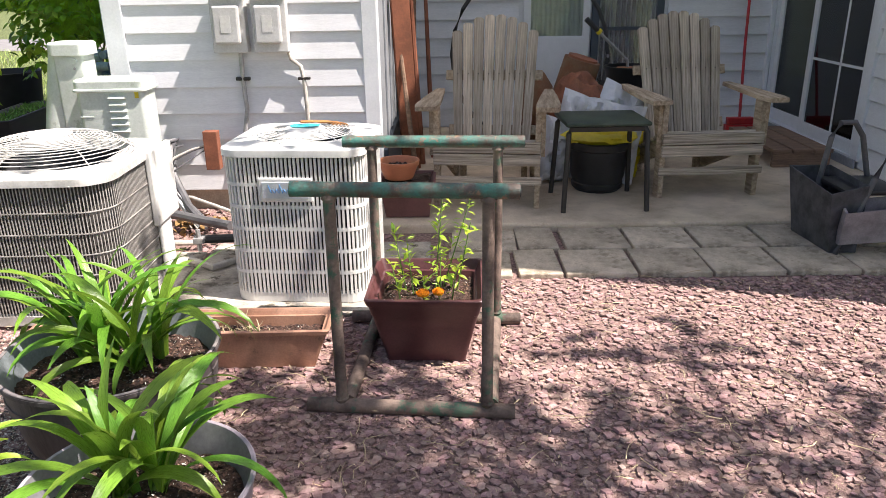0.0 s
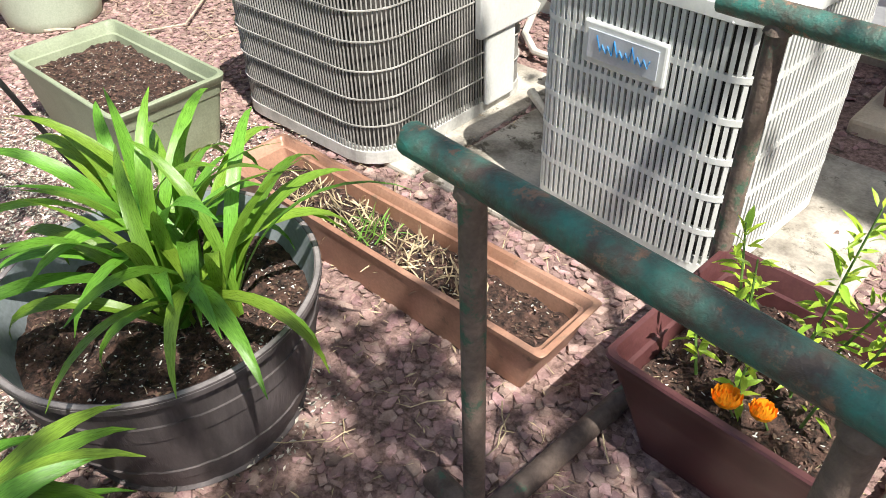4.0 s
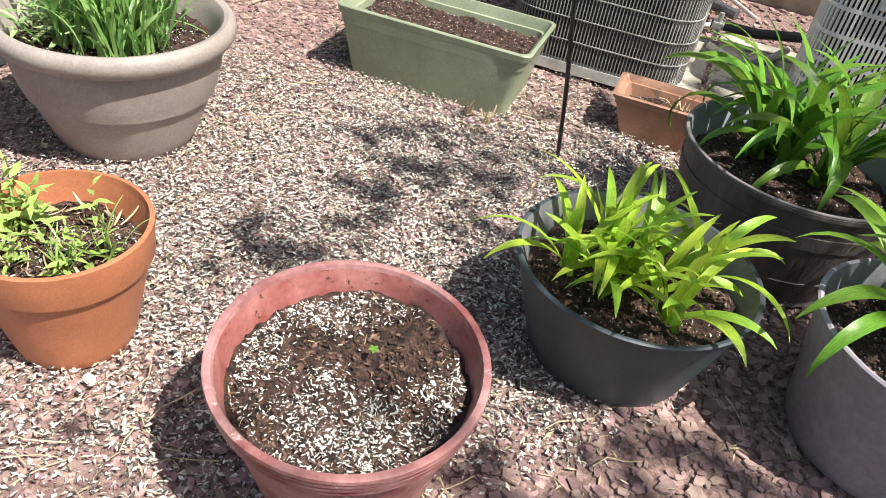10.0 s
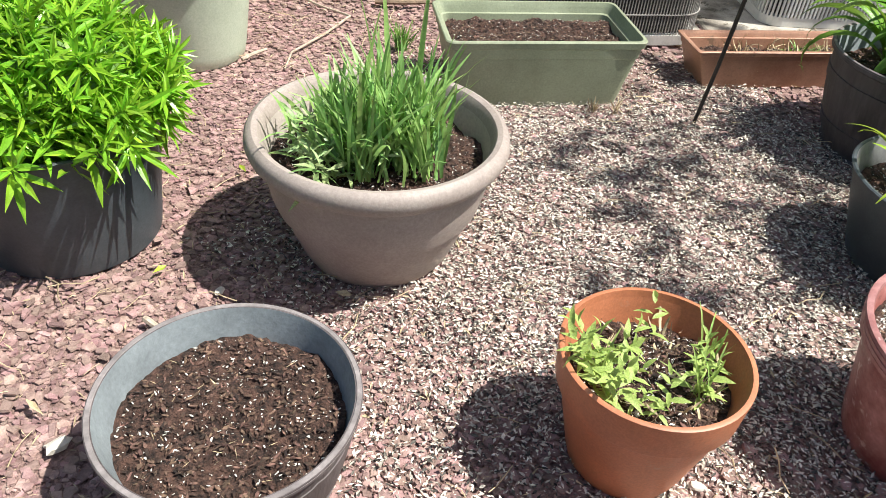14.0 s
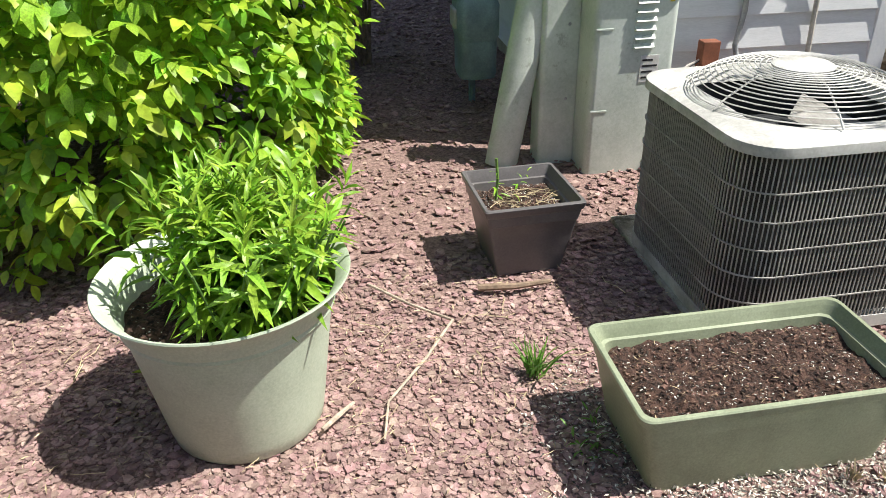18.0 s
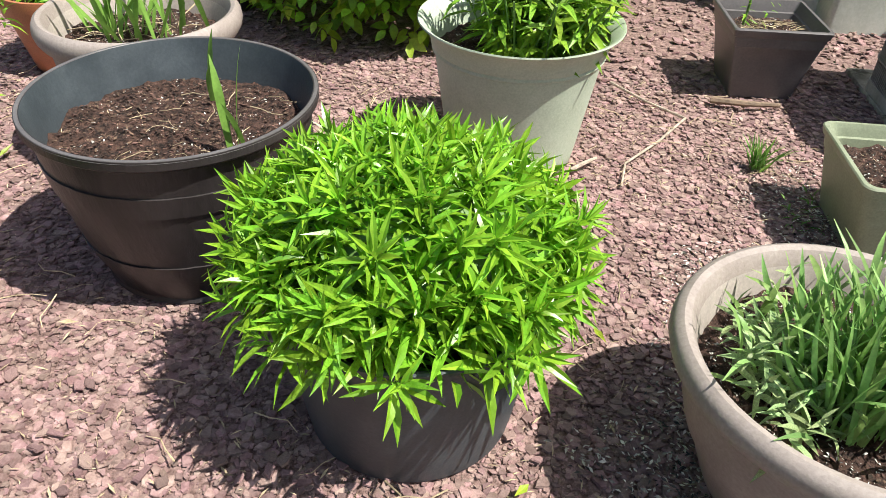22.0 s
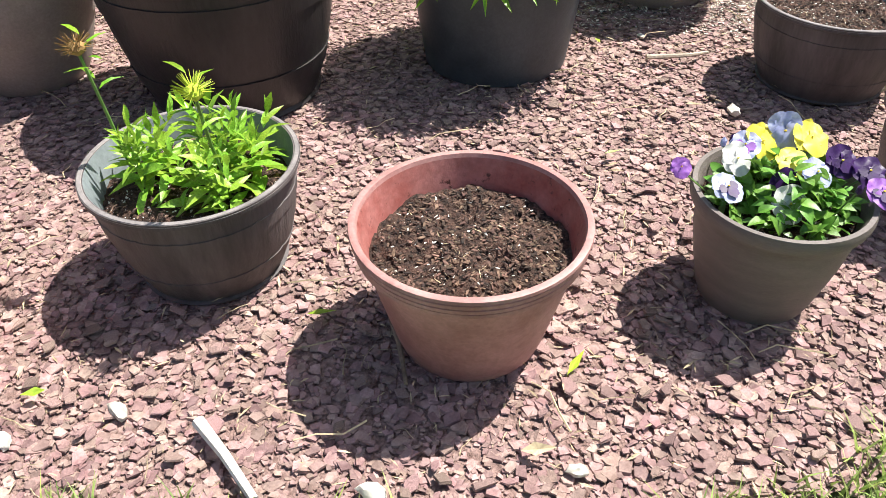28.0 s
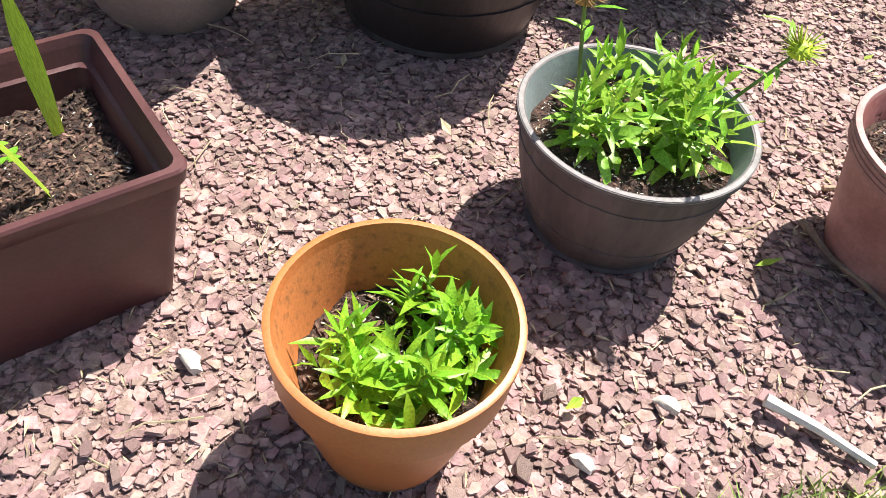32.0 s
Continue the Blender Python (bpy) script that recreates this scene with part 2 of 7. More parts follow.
M_DARKB = mat("brown_black_barrel", (0.033, 0.028, 0.028), 0.42, 0.3, 5, 0.4, 80, wave=(1, 1, 0.25))
M_CHAR = mat("charcoal_plastic", (0.046, 0.058, 0.068), 0.48, 0.2, 5, 0.15, 140, col2=(0.072, 0.087, 0.098))
M_PANSYP = mat("brown_grey_plastic", (0.16, 0.133, 0.122), 0.6, 0.15, 6, 0.35, 120, wave=(1, 1, 6))
M_SLATEP = mat("slate_grey_plastic", (0.13, 0.12, 0.12), 0.45, 0.15, 5, 0.1, 140)
M_TIN = mat("dull_galvanised", (0.34, 0.35, 0.36), 0.45, 0.25, 5, 0.2, 60, metal=0.55, col2=(0.44, 0.43, 0.45))
M_TINP = mat("lilac_grey_tub", (0.34, 0.295, 0.34), 0.5, 0.2, 4, 0.2, 60, col2=(0.41, 0.365, 0.41))
M_BLACK = mat("black_plastic", (0.018, 0.018, 0.02), 0.45, 0.3, 8, 0.1, 120)
M_BLACKM = mat("black_iron", (0.02, 0.018, 0.017), 0.5, 0.3, 20, 0.3, 150)
M_SIDING = mat("white_vinyl_siding", (0.73, 0.74, 0.755), 0.5, 0.06, 2.5, 0.12, 40, wave=(1, 1, 6))
M_TRIM = mat("white_trim", (0.74, 0.76, 0.78), 0.45, 0.06, 3, 0.06, 80)
M_FOUND = mat("tan_concrete", (0.42, 0.36, 0.28), 0.9, 0.25, 6, 0.5, 90)
M_CONC = mat("patio_concrete", (0.58, 0.47, 0.345), 0.9, 0.25, 3.5, 0.45, 120, col2=(0.68, 0.565, 0.43), flake=((0.40, 0.315, 0.22), 5, 0.62))
M_PAVER = mat("paver", (0.47, 0.395, 0.30), 0.9, 0.28, 7, 0.5, 140, rand=0.16, col2=(0.60, 0.51, 0.40), flake=((0.27, 0.225, 0.165), 8, 0.57))
M_SLAB = mat("pale_slab", (0.26, 0.225, 0.185), 0.9, 0.4, 6, 0.6, 120, col2=(0.50, 0.455, 0.39), cover=0.46, flake=((0.10, 0.085, 0.062), 9, 0.58))
M_BLUE = mat("blue_grey_paint", (0.27, 0.285, 0.305), 0.6, 0.15, 4, 0.15, 80)
M_DKBLUE = mat("dark_blue_board", (0.05, 0.065, 0.085), 0.6, 0.2, 4, 0.15, 80)
M_WOOD = mat("grey_weathered_wood", (0.43, 0.345, 0.26), 0.85, 0.45, 4, 0.9, 30, rand=0.25, wave=(22, 22, 0.7), col2=(0.64, 0.555, 0.45))
M_WOODX = mat("grey_weathered_board", (0.43, 0.345, 0.26), 0.85, 0.45, 4, 0.9, 30, rand=0.25, wave=(0.7, 22, 22), col2=(0.66, 0.565, 0.45))
M_WOODB = mat("brown_weathered_wood", (0.40, 0.29, 0.19), 0.85, 0.35, 5, 0.7, 40, rand=0.16, wave=(9, 0.9, 9), col2=(0.55, 0.44, 0.32))
M_DECK = mat("brown_step_wood", (0.24, 0.15, 0.10), 0.8, 0.3, 5, 0.5, 40, wave=(0.9, 9, 9))
M_RUST = mat("rusty_green_pipe", (0.15, 0.105, 0.085), 0.75, 0.45, 11, 0.7, 120, col2=(0.24, 0.175, 0.14), flake=((0.07, 0.13, 0.085), 13, 0.57))
M_RUSTG = mat("flaked_green_paint", (0.14, 0.105, 0.085), 0.5, 0.35, 16, 0.7, 110, col2=(0.045, 0.21, 0.17), cover=0.54, flake=((0.26, 0.15, 0.10), 26, 0.585))
M_ACW = mat("white_enamel", (0.72, 0.72, 0.69), 0.4, 0.08, 3, 0.08, 100)
M_ACB = mat("cream_enamel", (0.50, 0.49, 0.455), 0.55, 0.2, 7, 0.15, 100, col2=(0.64, 0.63, 0.60), flake=((0.34, 0.31, 0.27), 9, 0.64))
M_ACWIRE = mat("dirty_wire", (0.34, 0.32, 0.295), 0.55, 0.3, 10, 0.1, 100, col2=(0.48, 0.46, 0.43))
# dark fins; the broad patches put dappled tree shade into the colour
M_COIL = mat("coil_fins_dappled_shade", (0.03, 0.027, 0.025), 0.6, 0.5, 4, 0.6, 200, col2=(0.085, 0.078, 0.07), cover=0.56, wave=(1.6, 1.6, 1))
M_RUSTO = mat("rust_stain", (0.36, 0.16, 0.05), 0.8, 0.4, 14, 0.3, 100)
M_CYAN = mat("turquoise_label", (0.02, 0.55, 0.60), 0.5, 0.1, 20, 0.05, 100)
M_BADGE = mat("silver_badge", (0.62, 0.66, 0.72), 0.35, 0.08, 12, 0.05, 100, metal=0.3)
M_BADGEB = mat("blue_lettering", (0.03, 0.22, 0.50), 0.5, 0.1, 20, 0.0, 100)
M_UTIL = mat("pale_green_enamel", (0.56, 0.62, 0.56), 0.42, 0.12, 4, 0.12, 100, col2=(0.66, 0.71, 0.65), flake=((0.40, 0.44, 0.38), 9, 0.64))
M_GAS = mat("gas_grey_paint", (0.23, 0.315, 0.36), 0.5, 0.2, 8, 0.2, 90)
M_BOX = mat("light_grey_enamel", (0.56, 0.555, 0.54), 0.5, 0.12, 5, 0.12, 100)
M_ALU = mat("grey_conduit", (0.42, 0.42, 0.42), 0.45, 0.2, 12, 0.2, 120, metal=0.5)
M_CABLE = mat("dark_rubber", (0.03, 0.03, 0.03), 0.6, 0.3, 12, 0.1, 100)
M_PIPEW = mat("pale_insulation", (0.50, 0.47, 0.42), 0.7, 0.2, 12, 0.2, 100)
M_BAG = mat("white_plastic_bag", (0.60, 0.61, 0.64), 0.4, 0.12, 6, 0.5, 14, dist=0.02)
M_YEL = mat("yellow_plastic_bag", (0.75, 0.60, 0.03), 0.4, 0.15, 6, 0.4, 16, dist=0.015)
M_BURLAP = mat("burlap", (0.30, 0.19, 0.11), 0.9, 0.35, 10, 0.8, 120, col2=(0.20, 0.085, 0.045))
M_GREENT = mat("dark_green_metal", (0.035, 0.06, 0.04), 0.5, 0.3, 9, 0.2, 120, col2=(0.07, 0.095, 0.065))
M_REDP = mat("red_plastic", (0.45, 0.02, 0.025), 0.4, 0.15, 8, 0.05, 100)
M_FABRIC = mat("dark_canvas", (0.05, 0.05, 0.055), 0.85, 0.3, 10, 0.4, 200, col2=(0.10, 0.10, 0.11))
M_GREYT = mat("grey_tube", (0.10, 0.10, 0.105), 0.45, 0.2, 10, 0.1, 120)
M_TUBE = mat("dark_brown_tube", (0.03, 0.026, 0.023), 0.45, 0.3, 10, 0.1, 120)
M_LILAC = mat("lilac_grey_canvas", (0.29, 0.26, 0.275), 0.85, 0.25, 10, 0.4, 200)
M_BLIND = mat("dark_blind", (0.13, 0.135, 0.15), 0.6, 0.25, 6, 0.1, 100)
M_CURT = mat("pale_curtain", (0.42, 0.50, 0.40), 0.8, 0.2, 12, 0.2, 80)
M_GLASS = glass("door_glass")
M_CLEAR = glass("clear_glass", (0.85, 0.88, 0.88), 0.02)
# near-black colour standing in for the shade inside hollows
M_DARK = mat("painted_hollow_shade", (0.03, 0.032, 0.035), 0.9, 0.3, 2, 0.0, 50)
M_ROAD = mat("pale_road", (0.22, 0.21, 0.21), 0.9, 0.15, 3, 0.3, 120)
M_ROOF = mat("grey_roof", (0.12, 0.115, 0.11), 0.9, 0.3, 5, 0.5, 60)
M_ORB = mat("orange_brown_plank", (0.24, 0.085, 0.045), 0.7, 0.25, 8, 0.3, 80)
M_WHITEST = mat("white_stick", (0.68, 0.65, 0.60), 0.8, 0.15, 14, 0.3, 90)
M_PEB = mat("pale_pebble", (0.66, 0.62, 0.54), 0.8, 0.2, 20, 0.3, 90, rand=0.2)
M_MARI = mat("marigold_petal", (0.85, 0.30, 0.01), 0.5, 0.25, 60, 0.2, 200, rand=0.2, island=True)
M_PY = mat("yellow_petal", (0.92, 0.80, 0.09), 0.5, 0.12, 40, 0.1, 120, trans=0.25)
M_PYC = mat("pansy_eye", (0.85, 0.62, 0.05), 0.5, 0.15, 40, 0.1, 120)
M_PW = mat("white_petal", (0.80, 0.79, 0.76), 0.5, 0.08, 40, 0.1, 120, trans=0.25)
M_PV = mat("violet_petal", (0.034, 0.003, 0.085), 0.5, 0.3, 40, 0.1, 120, trans=0.15)
M_PL = mat("lavender_petal", (0.47, 0.50, 0.76), 0.5, 0.15, 40, 0.1, 120, trans=0.25)
M_PM = mat("mauve_petal", (0.30, 0.11, 0.46), 0.5, 0.2, 40, 0.1, 120, trans=0.2)
M_BUD = mat("lime_bud", (0.42, 0.52, 0.04), 0.6, 0.3, 40, 0.3, 120, rand=0.3, island=True)
M_BUDB = mat("brown_bud", (0.26, 0.15, 0.05), 0.7, 0.3, 40, 0.3, 120, rand=0.3, island=True)

# ---- mesh tools ----
class Geo:
    """Vertices and faces gathered piece by piece, made into one mesh."""

    def __init__(self):
        self.v, self.f, self.mi = [], [], []

    def add(self, verts, faces, m=0, mx=None):
        k = len(self.v)
        self.v += [tuple(mx @ Vector(p)) if mx else tuple(p) for p in verts]
        self.f += [tuple(i + k for i in f) for f in faces]
        self.mi += [m] * len(faces)
        return self

    def box(self, x0, y0, z0, x1, y1, z1, bev=0.0, m=0, mx=None):
        b = min(bev, (x1 - x0) * 0.45, (y1 - y0) * 0.45, (z1 - z0) * 0.45)
        if b <= 0:
            vs = [(x, y, z) for z in (z0, z1) for y in (y0, y1) for x in (x0, x1)]
            return self.add(vs, [(0, 2, 3, 1), (4, 5, 7, 6), (0, 1, 5, 4), (2, 6, 7, 3), (0, 4, 6, 2), (1, 3, 7, 5)], m, mx)
        bm = bmesh.new()
        bmesh.ops.create_cube(bm, size=1)
        bmesh.ops.scale(bm, vec=(x1 - x0, y1 - y0, z1 - z0), verts=bm.verts)
        bmesh.ops.translate(bm, vec=((x0 + x1) / 2, (y0 + y1) / 2, (z0 + z1) / 2), verts=bm.verts)
        bmesh.ops.bevel(bm, geom=bm.edges[:], offset=b, segments=2, affect="EDGES", profile=0.5)
        bm.verts.index_update()
        self.add([v.co for v in bm.verts], [[v.index for v in f.verts] for f in bm.faces], m, mx)
        bm.free()
        return self

    def lathe(self, prof, n=48, m=0, mx=None, wob=None, cap=True):
        vs, fs = [], []
        for r, z in prof:
            for i in range(n):
                a = 2 * math.pi * i / n
                rr = r + (wob(a, z, r) if wob else 0)
                vs.append((rr * math.cos(a), rr * math.sin(a), z))
        for j in range(len(prof) - 1):
            for i in range(n):
                k = (i + 1) % n
                fs.append((j * n + i, j * n + k, (j + 1) * n + k, (j + 1) * n + i))
        if cap:
            fs.append(tuple(range(n))[::-1])
        return self.add(vs, fs, m, mx)

    def tube(self, pts, r, n=8, m=0, mx=None, r2=None, wob=0.0):
        pts = [Vector(p) for p in pts]
        vs, fs, up = [], [], Vector((0.03, 0.02, 1))
        for i, p in enumerate(pts):
            d = (pts[min(i + 1, len(pts) - 1)] - pts[max(i - 1, 0)]).normalized()
            a = d.cross(up if abs(d.z) < 0.9 else Vector((1, 0.1, 0))).normalized()
            b = d.cross(a)
            q = i / max(1, len(pts) - 1)
            rr = r if r2 is None else r + (r2 - r) * q
            if wob:
                rr *= 1 + wob * noise.noise(p * 31)
            vs += [p + rr * (math.cos(t) * a + math.sin(t) * b) for t in [2 * math.pi * k / n for k in range(n)]]
        for i in range(len(pts) - 1):
            for k in range(n):
                l = (k + 1) % n
                fs.append((i * n + k, i * n + l, (i + 1) * n + l, (i + 1) * n + k))
        fs += [tuple(range(n))[::-1], tuple(range((len(pts) - 1) * n, len(pts) * n))]
        return self.add(vs, fs, m, mx)

    def blob(self, c, s, sub=2, amp=0.15, f=3.0, m=0, seed=0.0):
        bm = bmesh.new()
        bmesh.ops.create_icosphere(bm, subdivisions=sub, radius=1)
        for v in bm.verts:
            v.co *= 1 + amp * noise.noise(v.co * f + Vector((seed, seed * 1.7, 0)))
        bm.verts.index_update()
        self.add([(c[0] + v.co.x * s[0], c[1] + v.co.y * s[1], c[2] + v.co.z * s[2]) for v in bm.verts], [[v.index for v in q.verts] for q in bm.faces], m)
        bm.free()
        return self

    def mesh(self, name, mats, smooth=False):
        me = bpy.data.meshes.new(name)
        me.from_pydata(self.v, [], self.f)
        for q in mats if isinstance(mats, (list, tuple)) else [mats]:
            me.materials.append(q)
        if any(self.mi):
            me.polygons.foreach_set("material_index", self.mi)
        if smooth:
            me.polygons.foreach_set("use_smooth", [True] * len(me.polygons))
            me.set_sharp_from_angle(angle=radians(38))
        me.update()
        return me


def thing(name, x, y, z=0.0, rz=0.0, label="", category="", group="", kind="", rx=0.0, ry=0.0):
    """An Empty at the base of a thing."""
    ob = new(name)
    ob.empty_display_size = 0.1
    ob.matrix_basis = pose(x, y, z, rx, ry, rz)
    return tagged(ob, label, category, group, kind)


def part(name, geo, material, parent, label="", smooth=False, at=None, kind=""):
    """One mesh object under a thing or under a part."""
    me = geo if isinstance(geo, bpy.types.Mesh) else geo.mesh(name, material, smooth)
    ob = new(name, me)
    ob.parent = parent
    if at is not None:
        ob.matrix_basis = at
    return tagged(ob, label, kind=kind)


def solid(name, geo, material, label="", category="", kind="", smooth=False, at=None, group=""):
    ob = new(name, geo.mesh(name, material, smooth))
    if at is not None:
        ob.matrix_basis = at
    return tagged(ob, label, category, group, kind)


rnd = random.Random(7)
U = rnd.uniform


# ---- ground ----
g = Geo()
g.add([(-150, -150, -0.012), (150, -150, -0.012), (150, 150, -0.012), (-150, 150, -0.012)], [(0, 1, 2, 3)])
ground = solid("ground", g, M_GRASSG, "green lawn ground round the gravel bed", "ground", "structure")


EDGE = ((-6.7, 2.6), (-5.0, 0.90), (-4.85, 0.69), (-4.6, 0.40), (-4.3, 0.205), (-4.0, 0.175), (-3.755, 0.04), (-3.6, 0.0), (-3.3, -0.35), (-2.8, -0.75), (2.9, -1.2))


def lawn_edge(x):
    """y of the border between lawn and gravel."""
    for (x0, y0), (x1, y1) in zip(EDGE, EDGE[1:]):
        if x <= x1:
            return y0 + (y1 - y0) * (x - x0) / (x1 - x0)
    return EDGE[-1][1]


g, n = Geo(), 140
for i in range(n + 1):
    x = -6.6 + i * (9.4 / n)
    g.v += [(x, lawn_edge(x) + 0.03 * noise.noise(Vector((x * 6, 0, 0))), 0.0), (x, 15.0 if x > -3.5 else 6.9, 0.0)]
g.f = [(2 * i, 2 * i + 2, 2 * i + 3, 2 * i + 1) for i in range(n)]
g.mi = [0] * n
bed = solid("gravel_bed", g, M_BED, "reddish brown soil bed under the gravel", "gravel bed", "structure")


def chip(s, r):
    """A flat, broken slate chip."""
    n = r.choice((4, 5, 5, 6))
    q = r.uniform(0.55, 0.95)
    a0 = r.uniform(0, 6.28)
    rim = []
    for i in range(n):
        a = a0 + 2 * math.pi * (i + r.uniform(-0.33, 0.33)) / n
        rr = s * r.uniform(0.8, 1.12)
        rim.append((rr * math.cos(a), rr * math.sin(a) * q))
    h = s * r.uniform(0.08, 0.19)
    vs = [(x, y, -h) for x, y in rim] + [(x * 0.88 + s * r.uniform(-0.06, 0.06), y * 0.88 + s * r.uniform(-0.05, 0.05), h * r.uniform(0.6, 1.0)) for x, y in rim]
    fs = [tuple(range(n, 2 * n))] + [(i, (i + 1) % n, n + (i + 1) % n, n + i) for i in range(n)]
    return vs, fs


CHIPS = [chip(1.0, rnd) for _ in range(24)]


def scatter(count, area, size, seed, tilt=0.45, lift=0.35, shapes=CHIPS, keep=None, skew=1.0, pile=0.0):
    """Vertices and faces of many pieces strewn over a rectangle."""
    r = random.Random(seed)
    vs, fs = [], []
    x0, y0, x1, y1 = area
    for _ in range(count):
        x, y = r.uniform(x0, x1), r.uniform(y0, y1)
        if keep and not keep(x, y, r):
            continue
        s = size[0] + (size[1] - size[0]) * r.random() ** skew
        cv, cf = r.choice(shapes)
        ca, sa = math.cos(a := r.uniform(0, 6.28)), math.sin(a)
        tx, ty, z = r.gauss(0, tilt * 0.5), r.gauss(0, tilt * 0.5), s * lift * r.uniform(0.1, 1.5) + r.uniform(0, pile)
        k = len(vs)
        for px, py, pz in cv:
            qx, qy = (px * ca - py * sa) * s, (px * sa + py * ca) * s
            vs.append((x + qx, y + qy, z + pz * s + qx * tx + qy * ty))
        fs += [tuple(i + k for i in f) for f in cf]
    return vs, fs


PAVE = (-0.42, 3.125, 2.6, 3.78)


def on_bed(x, y, r):
    if y < lawn_edge(x) + r.uniform(-0.05, 0.03) or y > 6.8:
        return False
    if x > -0.45 and y > PAVE[1] - 0.01 + (0.14 if x < -0.1 else 0.0):
        return False
    if x > -2.0 and y > 4.26:
        return False
    return True


def in_hulls(x, y, r):
    d = math.hypot((x + 1.98) / 0.95, (y - 1.42) / 0.95)
    d += 0.28 * noise.noise(Vector((x * 3, y * 3, 0)))
    d += 1.2 * max(0.0, 0.75 * (x + 1.98) - 0.65 * (y - 1.42) - 0.42)
    return r.random() < max(0.0, min(1.0, 2.1 - 1.6 * d))


def stony(x, y, r):
    return on_bed(x, y, r) and not (r.random() < 0.4 and in_hulls(x, y, r))


vs, fs = scatter(64000, (-5.75, -0.75, -2.2, 3.3), (0.0065, 0.0185), 3, 0.2, 0.17, keep=stony, skew=1.5, pile=0.006)
v5, f5 = scatter(40000, (-2.2, -0.3, 1.9, 3.3), (0.0085, 0.0225), 17, 0.21, 0.17, keep=stony, skew=1.5, pile=0.006)
v2, f2 = scatter(15000, (-6.4, 3.2, -0.3, 6.8), (0.011, 0.024), 4, 0.42, 0.2, keep=on_bed, skew=1.4, pile=0.01)
v3, f3 = scatter(5200, (-3.4, 6.6, -2.05, 12.0), (0.014, 0.03), 14, 0.42, 0.2, skew=1.4, pile=0.01)
v4, f4 = scatter(60000, (-5.75, -0.1, -2.4, 2.9), (0.0035, 0.0095), 15, 0.3, 0.1, keep=on_bed, pile=0.006)
g = Geo()
g.add(vs, fs).add(v2, f2).add(v3, f3).add(v4, f4).add(v5, f5)
part("gravel", g, M_STONE, bed, "loose reddish purple crushed slate", kind="stuff")

FLAKE = []
for _ in range(8):
    w, b = U(0.3, 0.5), U(0.05, 0.3)
    FLAKE.append(([(-1, 0, 0), (0, -w, b), (1, 0, 0), (0, w, b * 0.6)], [(0, 1, 2), (0, 2, 3)]))


vs, fs = scatter(180000, (-3.5, 0.0, -0.5, 2.9), (0.0021, 0.0088), 5, 0.4, 0.3, FLAKE, in_hulls, skew=1.35, pile=0.023)
g = Geo()
g.add(vs, fs)
part("seed_hulls", g, M_HULL, bed, "pale spilled bird seed hulls", kind="stuff")
vs, fs = scatter(70000, (-3.5, 0.0, -0.5, 2.9), (0.0024, 0.0092), 6, 0.4, 0.3, FLAKE, in_hulls, skew=1.35, pile=0.0235)
g = Geo()
g.add(vs, fs)
part("dark_seed_hulls", g, M_HULLD, bed, "dark spilled bird seed hulls", kind="stuff")

SLIVER = []
for _ in range(6):
    w, b = U(0.08, 0.2), U(-0.12, 0.12)
    SLIVER.append(([(-1, 0, 0), (-0.2, -w + b, 0.06), (1, b * 0.5, 0.02), (0.1, w + b, 0.1)], [(0, 1, 2), (0, 2, 3)]))
vs, fs = scatter(15000, (-5.7, -0.3, 1.6, 3.2), (0.004, 0.017), 16, 0.35, 0.1, SLIVER, on_bed, skew=2.0, pile=0.022)
g = Geo()
g.add(vs, fs)
part("sliver_litter", g, M_DRY, bed, "pale wood slivers and straw bits", kind="stuff")

# grass of the lawn, near the border
STRAW = [([(-0.06, 0, 0), (0.06, 0, 0), (0.03 + b, c, 0.6), (-0.03 + b, c, 0.6), (b * 2.2, c * 2.5, 1.0)], [(0, 1, 2, 3), (3, 2, 4)]) for b, c in [(U(-0.25, 0.25), U(0.05, 0.5)) for _ in range(10)]]


def on_lawn(x, y, r):
    return y < lawn_edge(x) + 0.05 * noise.noise(Vector((x * 9, y * 9, 0))) + r.uniform(-0.02, 0.05)


vs, fs = scatter(44000, (-5.2, -0.5, -3.1, 1.1), (0.02, 0.055), 8, 0.3, 0.0, STRAW, on_lawn)
g = Geo()
g.add(vs, fs)
v2, f2 = scatter(9000, (-10.0, 7.6, -3.6, 15.5), (0.05, 0.11), 18, 0.3, 0.0, STRAW)
g.add(v2, f2)
solid("lawn_grass", g, M_GRASS, "short green lawn grass at the gravel edge", "grass", "stuff")


TWIGS = []
for _ in range(6):
    t = Geo().tube([(-1, U(-0.2, 0.2), 0), (-0.3, U(-0.15, 0.15), 0.05), (0.4, U(-0.15, 0.15), 0.03), (1, U(-0.3, 0.3), 0)], 0.035, 4, r2=0.02)
    TWIGS.append((t.v, t.f))
vs, fs = scatter(2600, (-5.8, -0.3, 1.5, 3.2), (0.009, 0.06), 9, 0.15, 0.3, TWIGS, on_bed, skew=2.2, pile=0.018)
g = Geo()
g.add(vs, fs)
solid("twig_litter", g, M_DRY, "thin dry twigs and straw on gravel", "twigs", "stuff")


def stick(name, pts, r, material, label, cat="stick"):
    g = Geo().tube(pts, r, 7, r2=r * 0.6, wob=0.25)
    return solid(name, g, material, label, cat, smooth=True)


